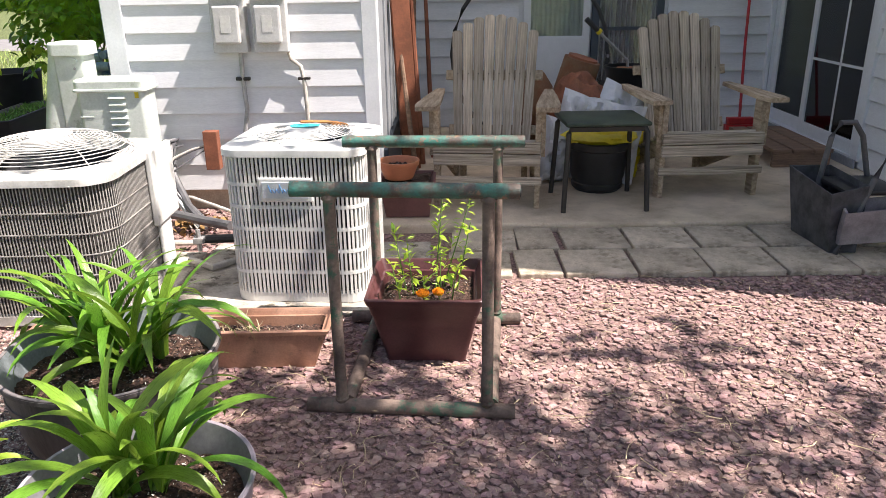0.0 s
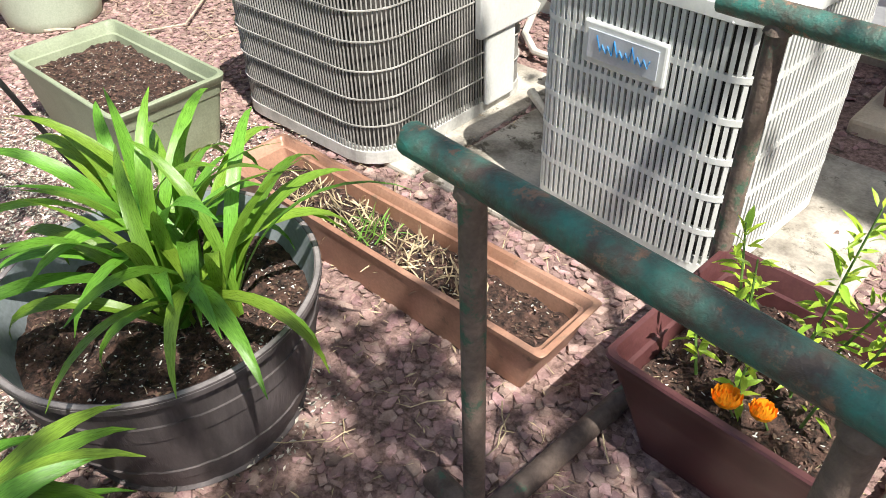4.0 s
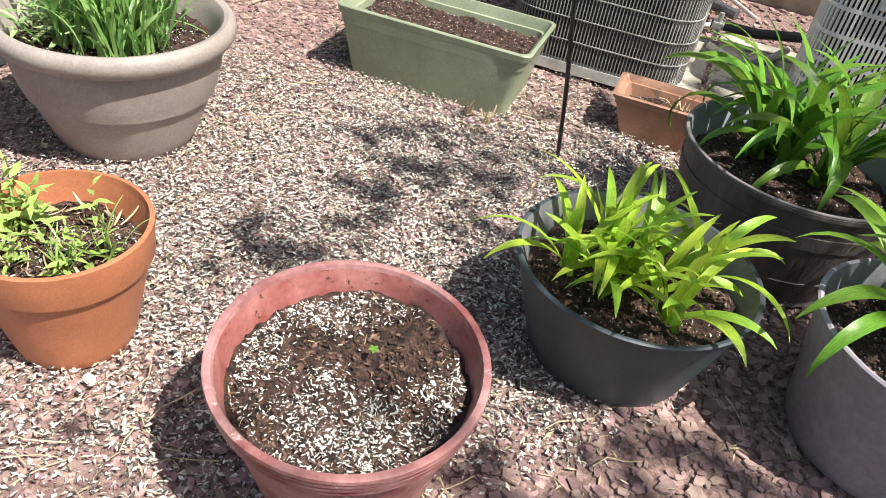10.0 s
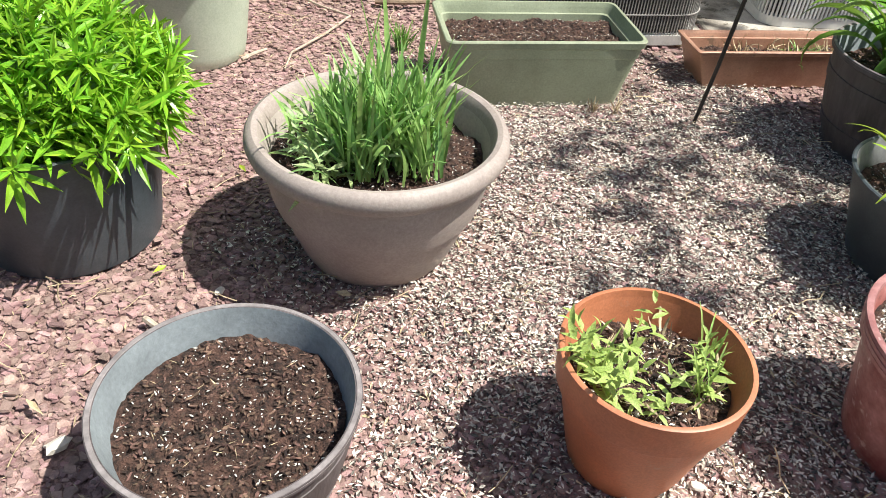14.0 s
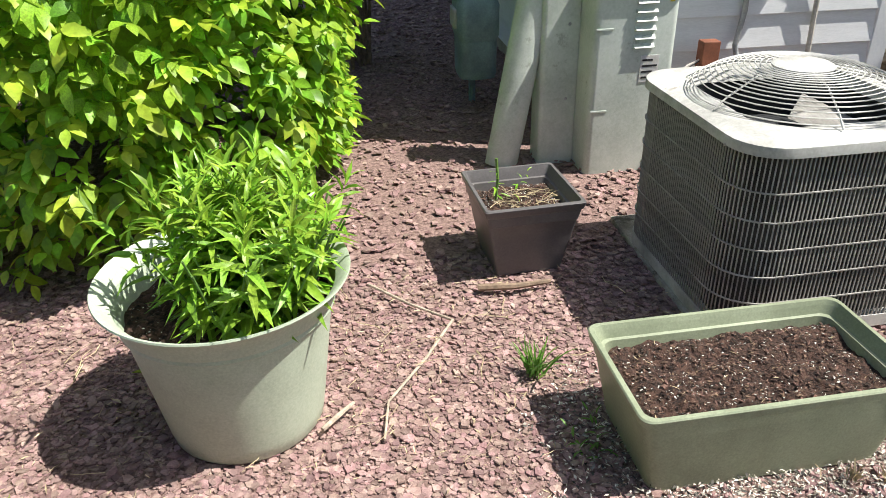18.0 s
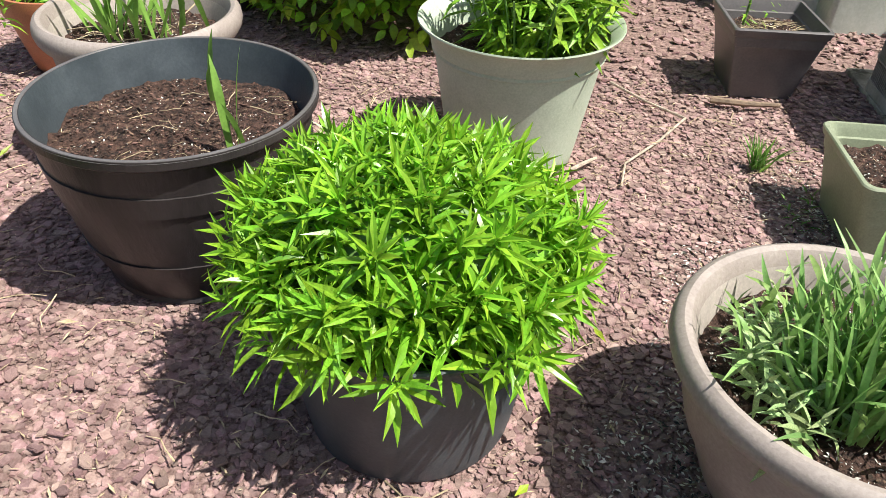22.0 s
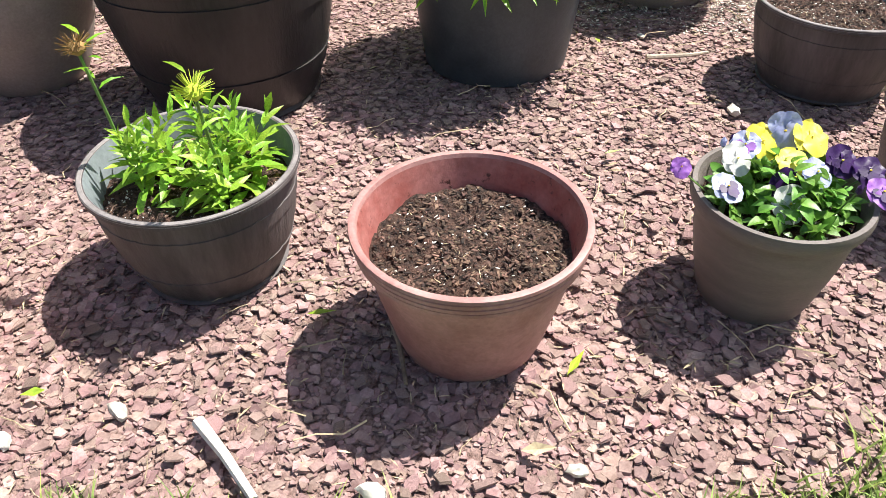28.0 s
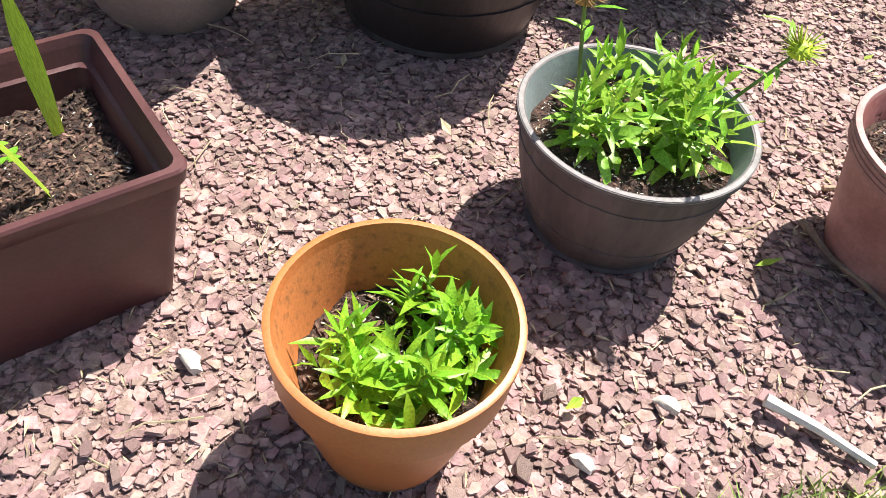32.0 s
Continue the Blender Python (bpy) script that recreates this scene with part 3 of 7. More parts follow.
stick("stick", [(-4.91, 1.03, 0.033), (-4.918, 0.95, 0.03), (-4.932, 0.86, 0.02)], 0.0105, M_WHITEST, "short peeled white stick lying on gravel")
stick("stick", [(-3.335, 1.15, 0.03), (-3.295, 1.115, 0.028), (-3.25, 1.066, 0.03), (-3.185, 1.035, 0.025)], 0.008, M_TWIGP, "curved pale dry stick beside a barrel")
stick("stick", [(-3.09, 3.13, 0.03), (-2.97, 3.0, 0.025), (-2.85, 2.88, 0.03), (-2.95, 2.72, 0.02), (-3.07, 2.55, 0.02), (-3.09, 2.41, 0.02)], 0.0055, M_TWIGP, "long bent pale dry stem on gravel")
stick("stick", [(-2.74, 3.05, 0.03), (-2.62, 3.03, 0.035), (-2.50, 3.05, 0.03)], 0.014, M_TWIG, "broken grey stick beside the square pot")
stick("stick", [(-4.48, 1.03, 0.03), (-4.545, 0.965, 0.025), (-4.58, 0.91, 0.03), (-4.635, 0.84, 0.025)], 0.007, M_TWIG, "thin grey twig beside a red pot")
stick("stick", [(-4.35, 1.0, 0.02), (-4.3, 0.9, 0.03), (-4.22, 0.86, 0.02)], 0.006, M_TWIG, "thin dry twig on gravel")
stick("stick", [(-3.24, 2.46, 0.03), (-3.2, 2.5, 0.035), (-3.16, 2.55, 0.03)], 0.008, M_TWIGP, "peeled pale stick beside the sage pot")
for x, y, s in ((-4.98, 1.16, 0.016), (-5.13, 1.245, 0.014), (-5.257, 1.816, 0.017), (-3.433, 0.837, 0.018), (-4.81, 0.74, 0.018), (-4.58, 0.537, 0.013), (-4.79, 0.69, 0.011), (-3.19, 1.25, 0.012), (-2.27, 0.66, 0.013)):
    g = Geo().blob((0, 0, 0), (s * 1.3, s * 0.8, s * 0.65), 2, 0.5, 1.6, seed=x)
    solid("pebble", g, M_PEB, "smooth pale pebble lying on gravel", "pebble", smooth=True, at=pose(x, y, s * 0.55 + 0.008, 8, 5, x * 90), group="pale pebbles on the gravel")
for i in range(26):
    x, y = U(-5.3, -2.9), U(0.3, 2.8)
    if not on_bed(x, y, rnd):
        continue
    g = Geo()
    w, l = U(0.006, 0.011), U(0.018, 0.035)
    g.add([(-l, 0, 0), (-l * 0.2, -w, 0.004), (l, 0, 0.006), (-l * 0.2, w, 0.005), (0, 0, 0.001)], [(0, 1, 4), (1, 2, 4), (2, 3, 4), (3, 0, 4)])
    solid("fallen_leaf", g, M_LILYJ if i % 3 else M_DRY, "small fallen yellow green leaf", "leaf", at=pose(x, y, 0.028, U(-15, 15), U(-15, 15), U(0, 360)), group="fallen leaves")

# ---- house ----
WY, WX, EX, SX, BY = 4.30, -2.03, -0.545, 2.62, 6.60
TOP = 5.2


def board_mesh(length, d=0.017, key={}):
    """A lap siding board along x from 0, its face towards -y."""
    k = (round(length, 3), d)
    if k not in key:
        h = 0.152
        p = [(0.0, 0.0), (-d, 0.0), (-d - 0.001, 0.003), (-0.002, h), (0.0, h)]
        g = Geo()
        g.v = [(0, y, z) for y, z in p] + [(length, y, z) for y, z in p]
        g.f = [(0, 5, 6, 1), (1, 6, 7, 2), (2, 7, 8, 3), (3, 8, 9, 4), (0, 1, 2, 3, 4), (9, 8, 7, 6, 5)]
        g.mi = [0] * 6
        key[k] = g.mesh("board", M_SIDING)
    return key[k]


def siding(wall, x0, y0, length, rz, z0, z1, d=0.017):
    z = z0
    while z < z1:
        part("board", board_mesh(length, d), None, wall, at=pose(x0, y0, z, 0, 0, rz))
        z += 0.15


g = Geo().box(WX, WY, 0.12, EX, WY + 0.14, TOP).box(WX + 0.01, WY + 0.02, -0.05, EX - 0.01, WY + 0.14, 0.12, m=1)
wall_n = solid("wall_north", g, [M_SIDING, M_FOUND], "white lap-sided house wall on a tan foundation", "wall", "structure")
siding(wall_n, WX + 0.09, WY - 0.001, EX - WX - 0.15, 0, 0.125, 3.2)
g = Geo().box(WX, WY + 0.14, 0.12, WX + 0.14, 15.0, TOP).box(WX + 0.02, WY + 0.14, -0.05, WX + 0.13, 15.0, 0.12, m=1)
wall_w = solid("wall_west", g, [M_SIDING, M_FOUND], "shaded white lap-sided long side wall", "wall", "structure")
siding(wall_w, WX - 0.001, 14.9, 14.9 - WY - 0.1, -90, 0.125, 3.2, 0.02)
g = Geo().box(EX - 0.14, WY + 0.14, -0.02, EX, BY, TOP)
wall_a = solid("wall_alcove_west", g, M_BLUE, "blue grey painted alcove side wall", "wall", "structure")
part("panel", Geo().box(EX + 0.001, WY + 0.02, 0.36, EX + 0.02, BY - 0.5, 2.48, 0.004), M_BLUE, wall_a)
part("base_board", Geo().box(EX + 0.001, WY + 0.02, 0.05, EX + 0.045, BY - 0.4, 0.35, 0.006), M_DKBLUE, wall_a, "dark blue base board")
for i in range(6):
    y = WY + 0.3 + i * 0.34
    part("batten", Geo().box(EX + 0.02, y, 0.37, EX + 0.032, y + 0.04, 2.47, 0.003), M_BLUE, wall_a)
g = Geo().box(EX, BY, -0.02, SX, BY + 0.14, TOP)
wall_b = solid("wall_alcove_north", g, M_SIDING, "white lap-sided back wall of the patio alcove", "wall", "structure")
siding(wall_b, EX + 0.01, BY - 0.001, 1.0, 0, 0.06, 2.45, 0.02)
siding(wall_b, 1.72, BY - 0.001, SX - 1.72, 0, 0.06, 2.45, 0.02)
g = Geo().box(SX, 2.54, -0.02, SX + 0.14, 4.98, TOP + 0.8).box(SX, 6.55, -0.02, SX + 0.14, BY + 0.14, TOP + 0.8).box(SX, 4.98, 2.1, SX + 0.14, 6.55, TOP + 0.8).box(SX, 4.98, -0.02, SX + 0.14, 6.55, 0.10)
# the m=1 sheet stands in for the unlit room behind the door
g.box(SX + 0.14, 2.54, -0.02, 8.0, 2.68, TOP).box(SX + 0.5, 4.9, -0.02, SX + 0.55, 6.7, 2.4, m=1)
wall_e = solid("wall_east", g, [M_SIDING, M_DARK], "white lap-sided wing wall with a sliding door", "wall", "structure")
siding(wall_e, SX - 0.001, 4.9, 2.3, -90, 0.06, 3.1, 0.02)
g = Geo().box(WX, WY + 0.002, TOP, EX, 15.0, TOP + 0.1).box(EX, BY + 0.001, TOP, SX - 0.001, 15.0, TOP + 0.1)
solid("roof", g, M_ROOF, "flat grey roof over the house", "roof", "structure")
# block added out of view, tall enough to keep sun off the alcove walls
g = Geo().box(SX, 4.5, TOP + 0.801, 8.0, 15.0, TOP + 3.0)
solid("wall_upper_east", g, M_SIDING, "unseen white block added above the wing to shade the alcove", "wall", "structure")
g = Geo().box(WX - 0.012, WY - 0.022, 0.06, WX + 0.09, WY - 0.002, 3.3, 0.004).box(WX - 0.022, WY - 0.022, 0.06, WX - 0.002, WY + 0.1, 3.3, 0.004)
g.box(EX - 0.075, WY - 0.022, 0.06, EX + 0.012, WY - 0.002, 3.3, 0.004).box(EX + 0.002, WY - 0.01, 0.06, EX + 0.018, WY + 0.07, 3.3, 0.003)
solid("trim", g, M_TRIM, "white corner posts of the siding", "trim", "structure")

# white door with a curtained window, and dark window with blinds beside it
g = Geo().box(0.50, BY - 0.05, 0.06, 1.06, BY - 0.005, 0.82, 0.006).box(0.50, BY - 0.05, 0.82, 0.56, BY - 0.005, 2.1).box(1.0, BY - 0.05, 0.82, 1.06, BY - 0.005, 2.1).box(0.56, BY - 0.05, 1.95, 1.0, BY - 0.005, 2.1)
door = solid("door_1", g, M_TRIM, "white back door with a curtained window", "door", "structure")
g = Geo()
for i in range(11):
    x = 0.56 + i * 0.04
    g.add([(x, BY - 0.022, 0.82), (x + 0.02, BY - 0.014, 0.82), (x + 0.04, BY - 0.022, 0.82), (x, BY - 0.022, 1.95), (x + 0.02, BY - 0.014, 1.95), (x + 0.04, BY - 0.022, 1.95)], [(0, 1, 4, 3), (1, 2, 5, 4)])
part("curtain", g, M_CURT, door, "pale green pleated curtain", smooth=True)
part("pane", Geo().box(0.555, BY - 0.046, 0.815, 1.005, BY - 0.04, 1.955), M_CLEAR, door).visible_shadow = False
g = Geo().box(1.08, BY - 0.04, 0.10, 1.14, BY - 0.004, 2.1).box(1.62, BY - 0.04, 0.10, 1.68, BY - 0.004, 2.1).box(1.14, BY - 0.04, 0.10, 1.62, BY - 0.004, 0.16).box(1.14, BY - 0.04, 2.04, 1.62, BY - 0.004, 2.1).box(1.14, BY - 0.04, 0.86, 1.62, BY - 0.008, 0.89)
win = solid("window_1", g, M_DKBLUE, "dark framed window with vertical blinds", "window", "structure")
for i in range(11):
    x = 1.15 + i * 0.043
    part("slat", Geo().box(-0.017, -0.002, 0.0, 0.017, 0.002, 1.86), M_BLIND, win, at=pose(x + 0.02, BY - 0.02, 0.17, 0, 0, 28))
part("pane", Geo().box(1.135, BY - 0.034, 0.155, 1.625, BY - 0.03, 2.045), M_CLEAR, win).visible_shadow = False

# sliding glass door of the wing
g = Geo()
for y0, y1, x in ((4.98, 5.86, SX - 0.012), (5.76, 6.55, SX + 0.03)):
    g.box(x, y0, 0.12, x + 0.04, y0 + 0.07, 2.08, 0.004).box(x, y1 - 0.07, 0.12, x + 0.04, y1, 2.08, 0.004).box(x, y0 + 0.07, 0.12, x + 0.04, y1 - 0.07, 0.21, 0.004).box(x, y0 + 0.07, 2.0, x + 0.04, y1 - 0.07, 2.08, 0.004)
g.box(SX - 0.03, 4.9, 0.10, SX + 0.08, 6.6, 0.12)
g.box(SX - 0.035, 4.9, 0.12, SX - 0.003, 4.978, 2.16, 0.004).box(SX - 0.035, 6.55, 0.10, SX - 0.003, 6.6, 2.16, 0.004)
slide = solid("door_2", g, M_TRIM, "white framed sliding glass patio door", "door", "structure")
for y0, y1, x in ((5.05, 5.79, SX + 0.004), (5.83, 6.48, SX + 0.046)):
    part("pane", Geo().box(x, y0 - 0.003, 0.207, x + 0.006, y1 + 0.003, 2.003), M_GLASS, slide).visible_shadow = False
g = Geo().box(SX - 0.002, 5.36, 0.21, SX + 0.003, 5.38, 2.0)
for z in (0.69, 1.17, 1.65):
    g.box(SX - 0.002, 5.05, z - 0.009, SX + 0.003, 5.79, z + 0.009)
part("muntins", g, M_TRIM, slide)
g = Geo()
for i in range(15):
    y = 5.06 + i * 0.048
    g.add([(SX + 0.07, y, 0.2), (SX + 0.095, y + 0.024, 0.2), (SX + 0.07, y + 0.048, 0.2), (SX + 0.07, y, 2.0), (SX + 0.095, y + 0.024, 2.0), (SX + 0.07, y + 0.048, 2.0)], [(0, 1, 4, 3), (1, 2, 5, 4)])
part("curtain", g, M_CURT, slide, "pale green drawn curtain", smooth=True)
part("sill", Geo().box(SX - 0.05, 4.9, 0.05, SX - 0.036, 6.6, 0.11, 0.003), M_BLUE, slide, "blue grey sill board")

# patio and pavers
g = Geo().box(EX, 3.795, -0.05, SX, BY, 0.05, 0.014)
patio = solid("patio_floor", g, M_CONC, "worn tan concrete patio slab", "patio", "structure")
pave = thing("pavement", 0, 0, 0, 0, "two rows of worn concrete pavers", "pavement", kind="structure")
part("paver_bed", Geo().box(-0.42, 3.13, -0.04, SX, 3.79, 0.003), M_BED, pave, "earth in the joints")


def paver_mesh(w, d, seed):
    r = random.Random(seed)
    g = Geo().box(0, 0, 0, w, d, 0.03, 0.006)
    g.v = [(x + 0.003 * noise.noise(Vector((x * 9 + seed, y * 9, 0))), y + 0.003 * noise.noise(Vector((x * 9, y * 9 + seed, 5))), z) for x, y, z in g.v]
    return g.mesh("paver", M_PAVER)


PM = [paver_mesh(0.324, 0.322, s) for s in range(4)]
for r_ in range(2):
    y = 3.13 + r_ * 0.337
    x, i = 0.385 + r_ * 0.052, 0
    while x < 2.5:
        part("paver", PM[(i + r_) % 4], None, pave, at=pose(x, y, U(-0.006, 0.0), U(-0.5, 0.5), U(-0.5, 0.5), U(-1, 1)))
        x += 0.337
        i += 1
    part("paver", paver_mesh(0.20, 0.32, 9 + r_), None, pave, at=pose(0.172 + r_ * 0.03, y, -0.005, 0.6, -0.4, 1))
    part("paver", paver_mesh(0.33 if r_ else 0.30, 0.32, 12 + r_), None, pave, at=pose(-0.16 + r_ * 0.02, y + 0.01, -0.008, -0.6, 0.4, -2))

# ---- patio things ----
def chair(label):
    """A weathered fan-back garden chair, its front at y = 0 and facing -y."""
    c = thing("garden_chair", 0, 0, 0.05, 0, label, "chair", "garden chairs on the patio")
    for s in (-1, 1):
        part("leg", Geo().box(s * 0.285 - 0.016, 0.0, 0.0, s * 0.285 + 0.016, 0.085, 0.56, 0.004), M_WOODB, c)
        g = Geo()
        g.add([(0, 0.03, 0.28), (0, 0.08, 0.37), (0, 0.80, 0.06), (0, 0.80, 0.0), (0, 0.72, 0.0), (0.028, 0.03, 0.28), (0.028, 0.08, 0.37), (0.028, 0.80, 0.06), (0.028, 0.80, 0.0), (0.028, 0.72, 0.0)], [(0, 1, 2, 3, 4), (9, 8, 7, 6, 5), (0, 5, 6, 1), (1, 6, 7, 2), (2, 7, 8, 3), (3, 8, 9, 4), (4, 9, 5, 0)])
        part("side_rail", g, M_WOODB, c, at=pose(s * 0.252 - 0.014, 0, 0))
        g = Geo()
        w = [(-0.055, -0.07), (0.055, -0.07), (0.068, 0.02), (0.055, 0.35), (0.03, 0.66), (-0.02, 0.66), (-0.05, 0.3), (-0.066, 0.03)]
        g.v = [(s * x, y, z) for z in (0.56, 0.585) for x, y in w]
        k = len(w)
        g.f = [tuple(range(k))[::-1], tuple(range(k, 2 * k))] + [(i, (i + 1) % k, k + (i + 1) % k, k + i) for i in range(k)]
        g.mi = [0] * len(g.f)
        part("arm", g, M_WOODB, c, at=pose(s * 0.335, 0, 0))
        g = Geo()
        g.v = [(s * x, y, z) for x in (0.302, 0.325) for y, z in ((0.01, 0.3), (0.01, 0.558), (0.14, 0.558))]
        g.f = [(0, 1, 2), (5, 4, 3), (0, 3, 4, 1), (1, 4, 5, 2), (2, 5, 3, 0)]
        g.mi = [0] * 5
        part("bracket", g, M_WOODB, c)
    part("front_apron", Geo().box(-0.3, -0.022, 0.25, 0.3, -0.002, 0.315, 0.004), M_WOODX, c)
    part("front_apron", Geo().box(-0.3, -0.024, 0.322, 0.3, -0.002, 0.385, 0.004), M_WOODX, c)
    part("stretcher", Geo().box(-0.31, -0.02, 0.14, 0.31, 0.0, 0.185, 0.004), M_WOODX, c)
    for i in range(5):
        y = 0.03 + i * 0.085
        part("seat_slat", Geo().box(-0.29, 0, 0, 0.29, 0.075, 0.02, 0.004), M_WOODX, c, at=pose(0, y, 0.372 - i * 0.034, -22, 0, 0))
    tilt = 21
    n = 8
    for i in range(n):
        q = (i - (n - 1) / 2) / (n / 2)
        h = 0.90 - 0.13 * q * q
        g = Geo()
        w0, w1 = 0.0255, 0.0305
        g.v = [(-w0, 0, 0), (w0, 0, 0), (w1, 0, h - 0.012), (w1 * 0.5, 0, h), (-w1 * 0.5, 0, h), (-w1, 0, h - 0.012)]
        g.v += [(x, 0.02, z) for x, y, z in g.v]
        g.f = [tuple(range(6)), tuple(range(11, 5, -1))] + [(i2, i2 + 6, (i2 + 1) % 6 + 6, (i2 + 1) % 6) for i2 in range(6)]
        g.mi = [0] * 8
        part("back_slat", g, M_WOOD, c, at=pose(q * 0.232, 0.40, 0.19, -tilt, q * 3.0, 0) )
    for z, w in ((0.18, 0.27), (0.52, 0.30)):
        y = 0.40 + 0.021 + (z + 0.02) * math.sin(radians(tilt))
        part("back_rail", Geo().box(-w, 0.0, -0.03, w, 0.022, 0.03, 0.004), M_WOODB, c, at=pose(0, y, 0.19 + z * math.cos(radians(tilt)), -tilt, 0, 0))
    for x in (-0.2, 0.2):
        part("back_leg", Geo().box(x - 0.02, 0.66, 0.0, x + 0.02, 0.70, 0.3, 0.004), M_WOODB, c)
    for i in range(n):
        q = (i - (n - 1) / 2) / (n / 2)
        part("screw", Geo().blob((q * 0.255, 0.40 + 0.53 * math.sin(radians(tilt)) - 0.003, 0.19 + 0.53 * math.cos(radians(tilt))), (0.004, 0.003, 0.004), 1, 0), M_BLACKM, c)
    return c


chair1 = chair("grey weathered slatted wooden garden chair beside the alcove wall")
chair1.matrix_basis = pose(0.068, 4.10, 0.05, 0, 0, -7)
chair2 = copy_thing(chair1, pose(1.385, 4.27, 0.05, 0, 0, 4))
tagged(chair2, "grey weathered slatted wooden garden chair beside a small table")

tab = thing("side_table", 0.72, 4.2, 0.05, 2, "small dark green metal side table on the patio", "table")
part("tabletop", Geo().box(-0.235, -0.2, 0.475, 0.235, 0.2, 0.5, 0.012), M_GREENT, tab, smooth=True)
for s in (-1, 1):
    for q in (-1, 1):
        part("leg", Geo().tube([(s * 0.2, q * 0.16, 0.48), (s * 0.215, q * 0.175, 0.44), (s * 0.235, q * 0.21, 0.0)], 0.0145, 10), M_TUBE, tab, smooth=True)
for q in (-0.175, 0.16):
    part("apron", Geo().box(-0.21, q, 0.445, 0.21, q + 0.015, 0.472, 0.003), M_TUBE, tab)

p = thing("nursery_pot", 0.775, 4.50, 0.05, 0, "black plastic nursery pot behind the side table", "pot")
part("body", Geo().lathe([(0.135, 0), (0.155, 0.02), (0.157, 0.05), (0.152, 0.056), (0.165, 0.1), (0.178, 0.27), (0.165, 0.27), (0.15, 0.2), (0.0, 0.2)], 32), M_BLACK, p, smooth=True)
part("rim", Geo().lathe([(0.18, 0.255), (0.19, 0.262), (0.193, 0.298), (0.186, 0.305), (0.172, 0.305), (0.166, 0.271)], 32, cap=False), M_BLACK, p, smooth=True)


def sack(name, lumps, material, label, sub=4):
    """A slack bag: creased lumps (centre, size, seed), with sharp folds."""
    g = Geo()
    for c, sz, seed in lumps:
        bm = bmesh.new()
        bmesh.ops.create_icosphere(bm, subdivisions=sub, radius=1)
        for v in bm.verts:
            q = v.co.copy()
            k = Vector((seed, seed * 1.7, seed * 0.3))
            fold = 1 - 2.2 * abs(noise.noise(q * 1.3 + k))
            crease = 1 - 2.0 * abs(noise.noise(q * 3.4 + k * 2))
            v.co = q * (0.86 + 0.22 * fold + 0.11 * crease)
            v.co.z = max(v.co.z, -0.8)
        bm.verts.index_update()
        g.add([(c[0] + v.co.x * sz[0], c[1] + v.co.y * sz[1], c[2] + v.co.z * sz[2]) for v in bm.verts], [[v.index for v in f.verts] for f in bm.faces])
        bm.free()
    return solid(name, g, material, label, "sack", smooth=True)


sack("soil_bag", [((0.775, 4.50, 0.375), (0.215, 0.15, 0.05), 2.0)], M_YEL, "yellow plastic soil bag lying on the pot", 3)
def pillow_bag(w, h, th, seed):
    """A filled pillow bag standing on its lower edge: flat seams, pointed corners, creased faces."""
    n, g = 22, Geo()
    for side in (-1, 1):
        for j in range(n + 1):
            for i in range(n + 1):
                u, v = 2 * i / n - 1, 2 * j / n - 1
                full = (max(0.0, 1 - u ** 4) * max(0.0, 1 - v ** 4)) ** 0.6
                k = Vector((u * 2.3 + seed, v * 2.3, seed * 0.6 + side))
                cr = 0.5 - abs(noise.noise(k)) * 1.6 + 0.45 * (0.5 - abs(noise.noise(k * 2.6)) * 1.6)
                pull = 1 - 0.10 * (1 - max(abs(u), abs(v)) ** 2) - 0.07 * (1 - (abs(u * v)) ** 0.7)
                g.v.append((u * w / 2 * pull, side * (th / 2 * full * (0.75 + 0.95 * cr) + 0.001), h / 2 + v * h / 2 * pull))
    m = (n + 1) * (n + 1)
    for s0, flip in ((0, False), (m, True)):
        for j in range(n):
            for i in range(n):
                q = (s0 + j * (n + 1) + i, s0 + j * (n + 1) + i + 1, s0 + (j + 1) * (n + 1) + i + 1, s0 + (j + 1) * (n + 1) + i)
                g.f.append(q[::-1] if flip else q)
    ring = [i for i in range(n + 1)] + [j * (n + 1) + n for j in range(1, n + 1)] + [n * (n + 1) + i for i in range(n - 1, -1, -1)] + [j * (n + 1) for j in range(n - 1, 0, -1)]
    g.f += [(ring[k], m + ring[k], m + ring[(k + 1) % len(ring)], ring[(k + 1) % len(ring)]) for k in range(len(ring))]
    g.mi = [0] * len(g.f)
    return g


solid("soil_bag", pillow_bag(0.16, 0.42, 0.13, 3.3), M_YEL, "yellow plastic soil bag standing behind the table", "sack", smooth=True, at=pose(1.0, 4.74, 0.05, 0, 6, 10))
solid("soil_sack", pillow_bag(0.34, 0.56, 0.16, 1.2), M_BAG, "crumpled white plastic sack slumped behind the table", "sack", smooth=True, at=pose(0.62, 4.66, 0.06, -10, 16, 8))
solid("soil_sack", pillow_bag(0.30, 0.62, 0.13, 5.7), M_BAG, "white plastic sack with a pointed corner leaning behind the table", "sack", smooth=True, at=pose(0.80, 4.76, 0.06, -12, 20, -6))
solid("soil_sack", pillow_bag(0.26, 0.50, 0.11, 8.1), M_BAG, "folded white plastic sack behind the table", "sack", smooth=True, at=pose(0.88, 4.58, 0.06, -8, 8, -10))
solid("soil_sack", pillow_bag(0.20, 0.42, 0.15, 9.4), M_BAG, "small white plastic sack standing on the patio", "sack", smooth=True, at=pose(0.51, 4.66, 0.05, -8, 12, 30))
sack("peat_sack", [((0.72, 4.95, 0.42), (0.17, 0.14, 0.27), 4.2)], M_ORB, "reddish brown plastic sack slumped behind the table")
roll = thing("paper_sack", 0.70, 5.12, 0.05, 0, "tan rolled paper sack leaning behind the table", "sack")
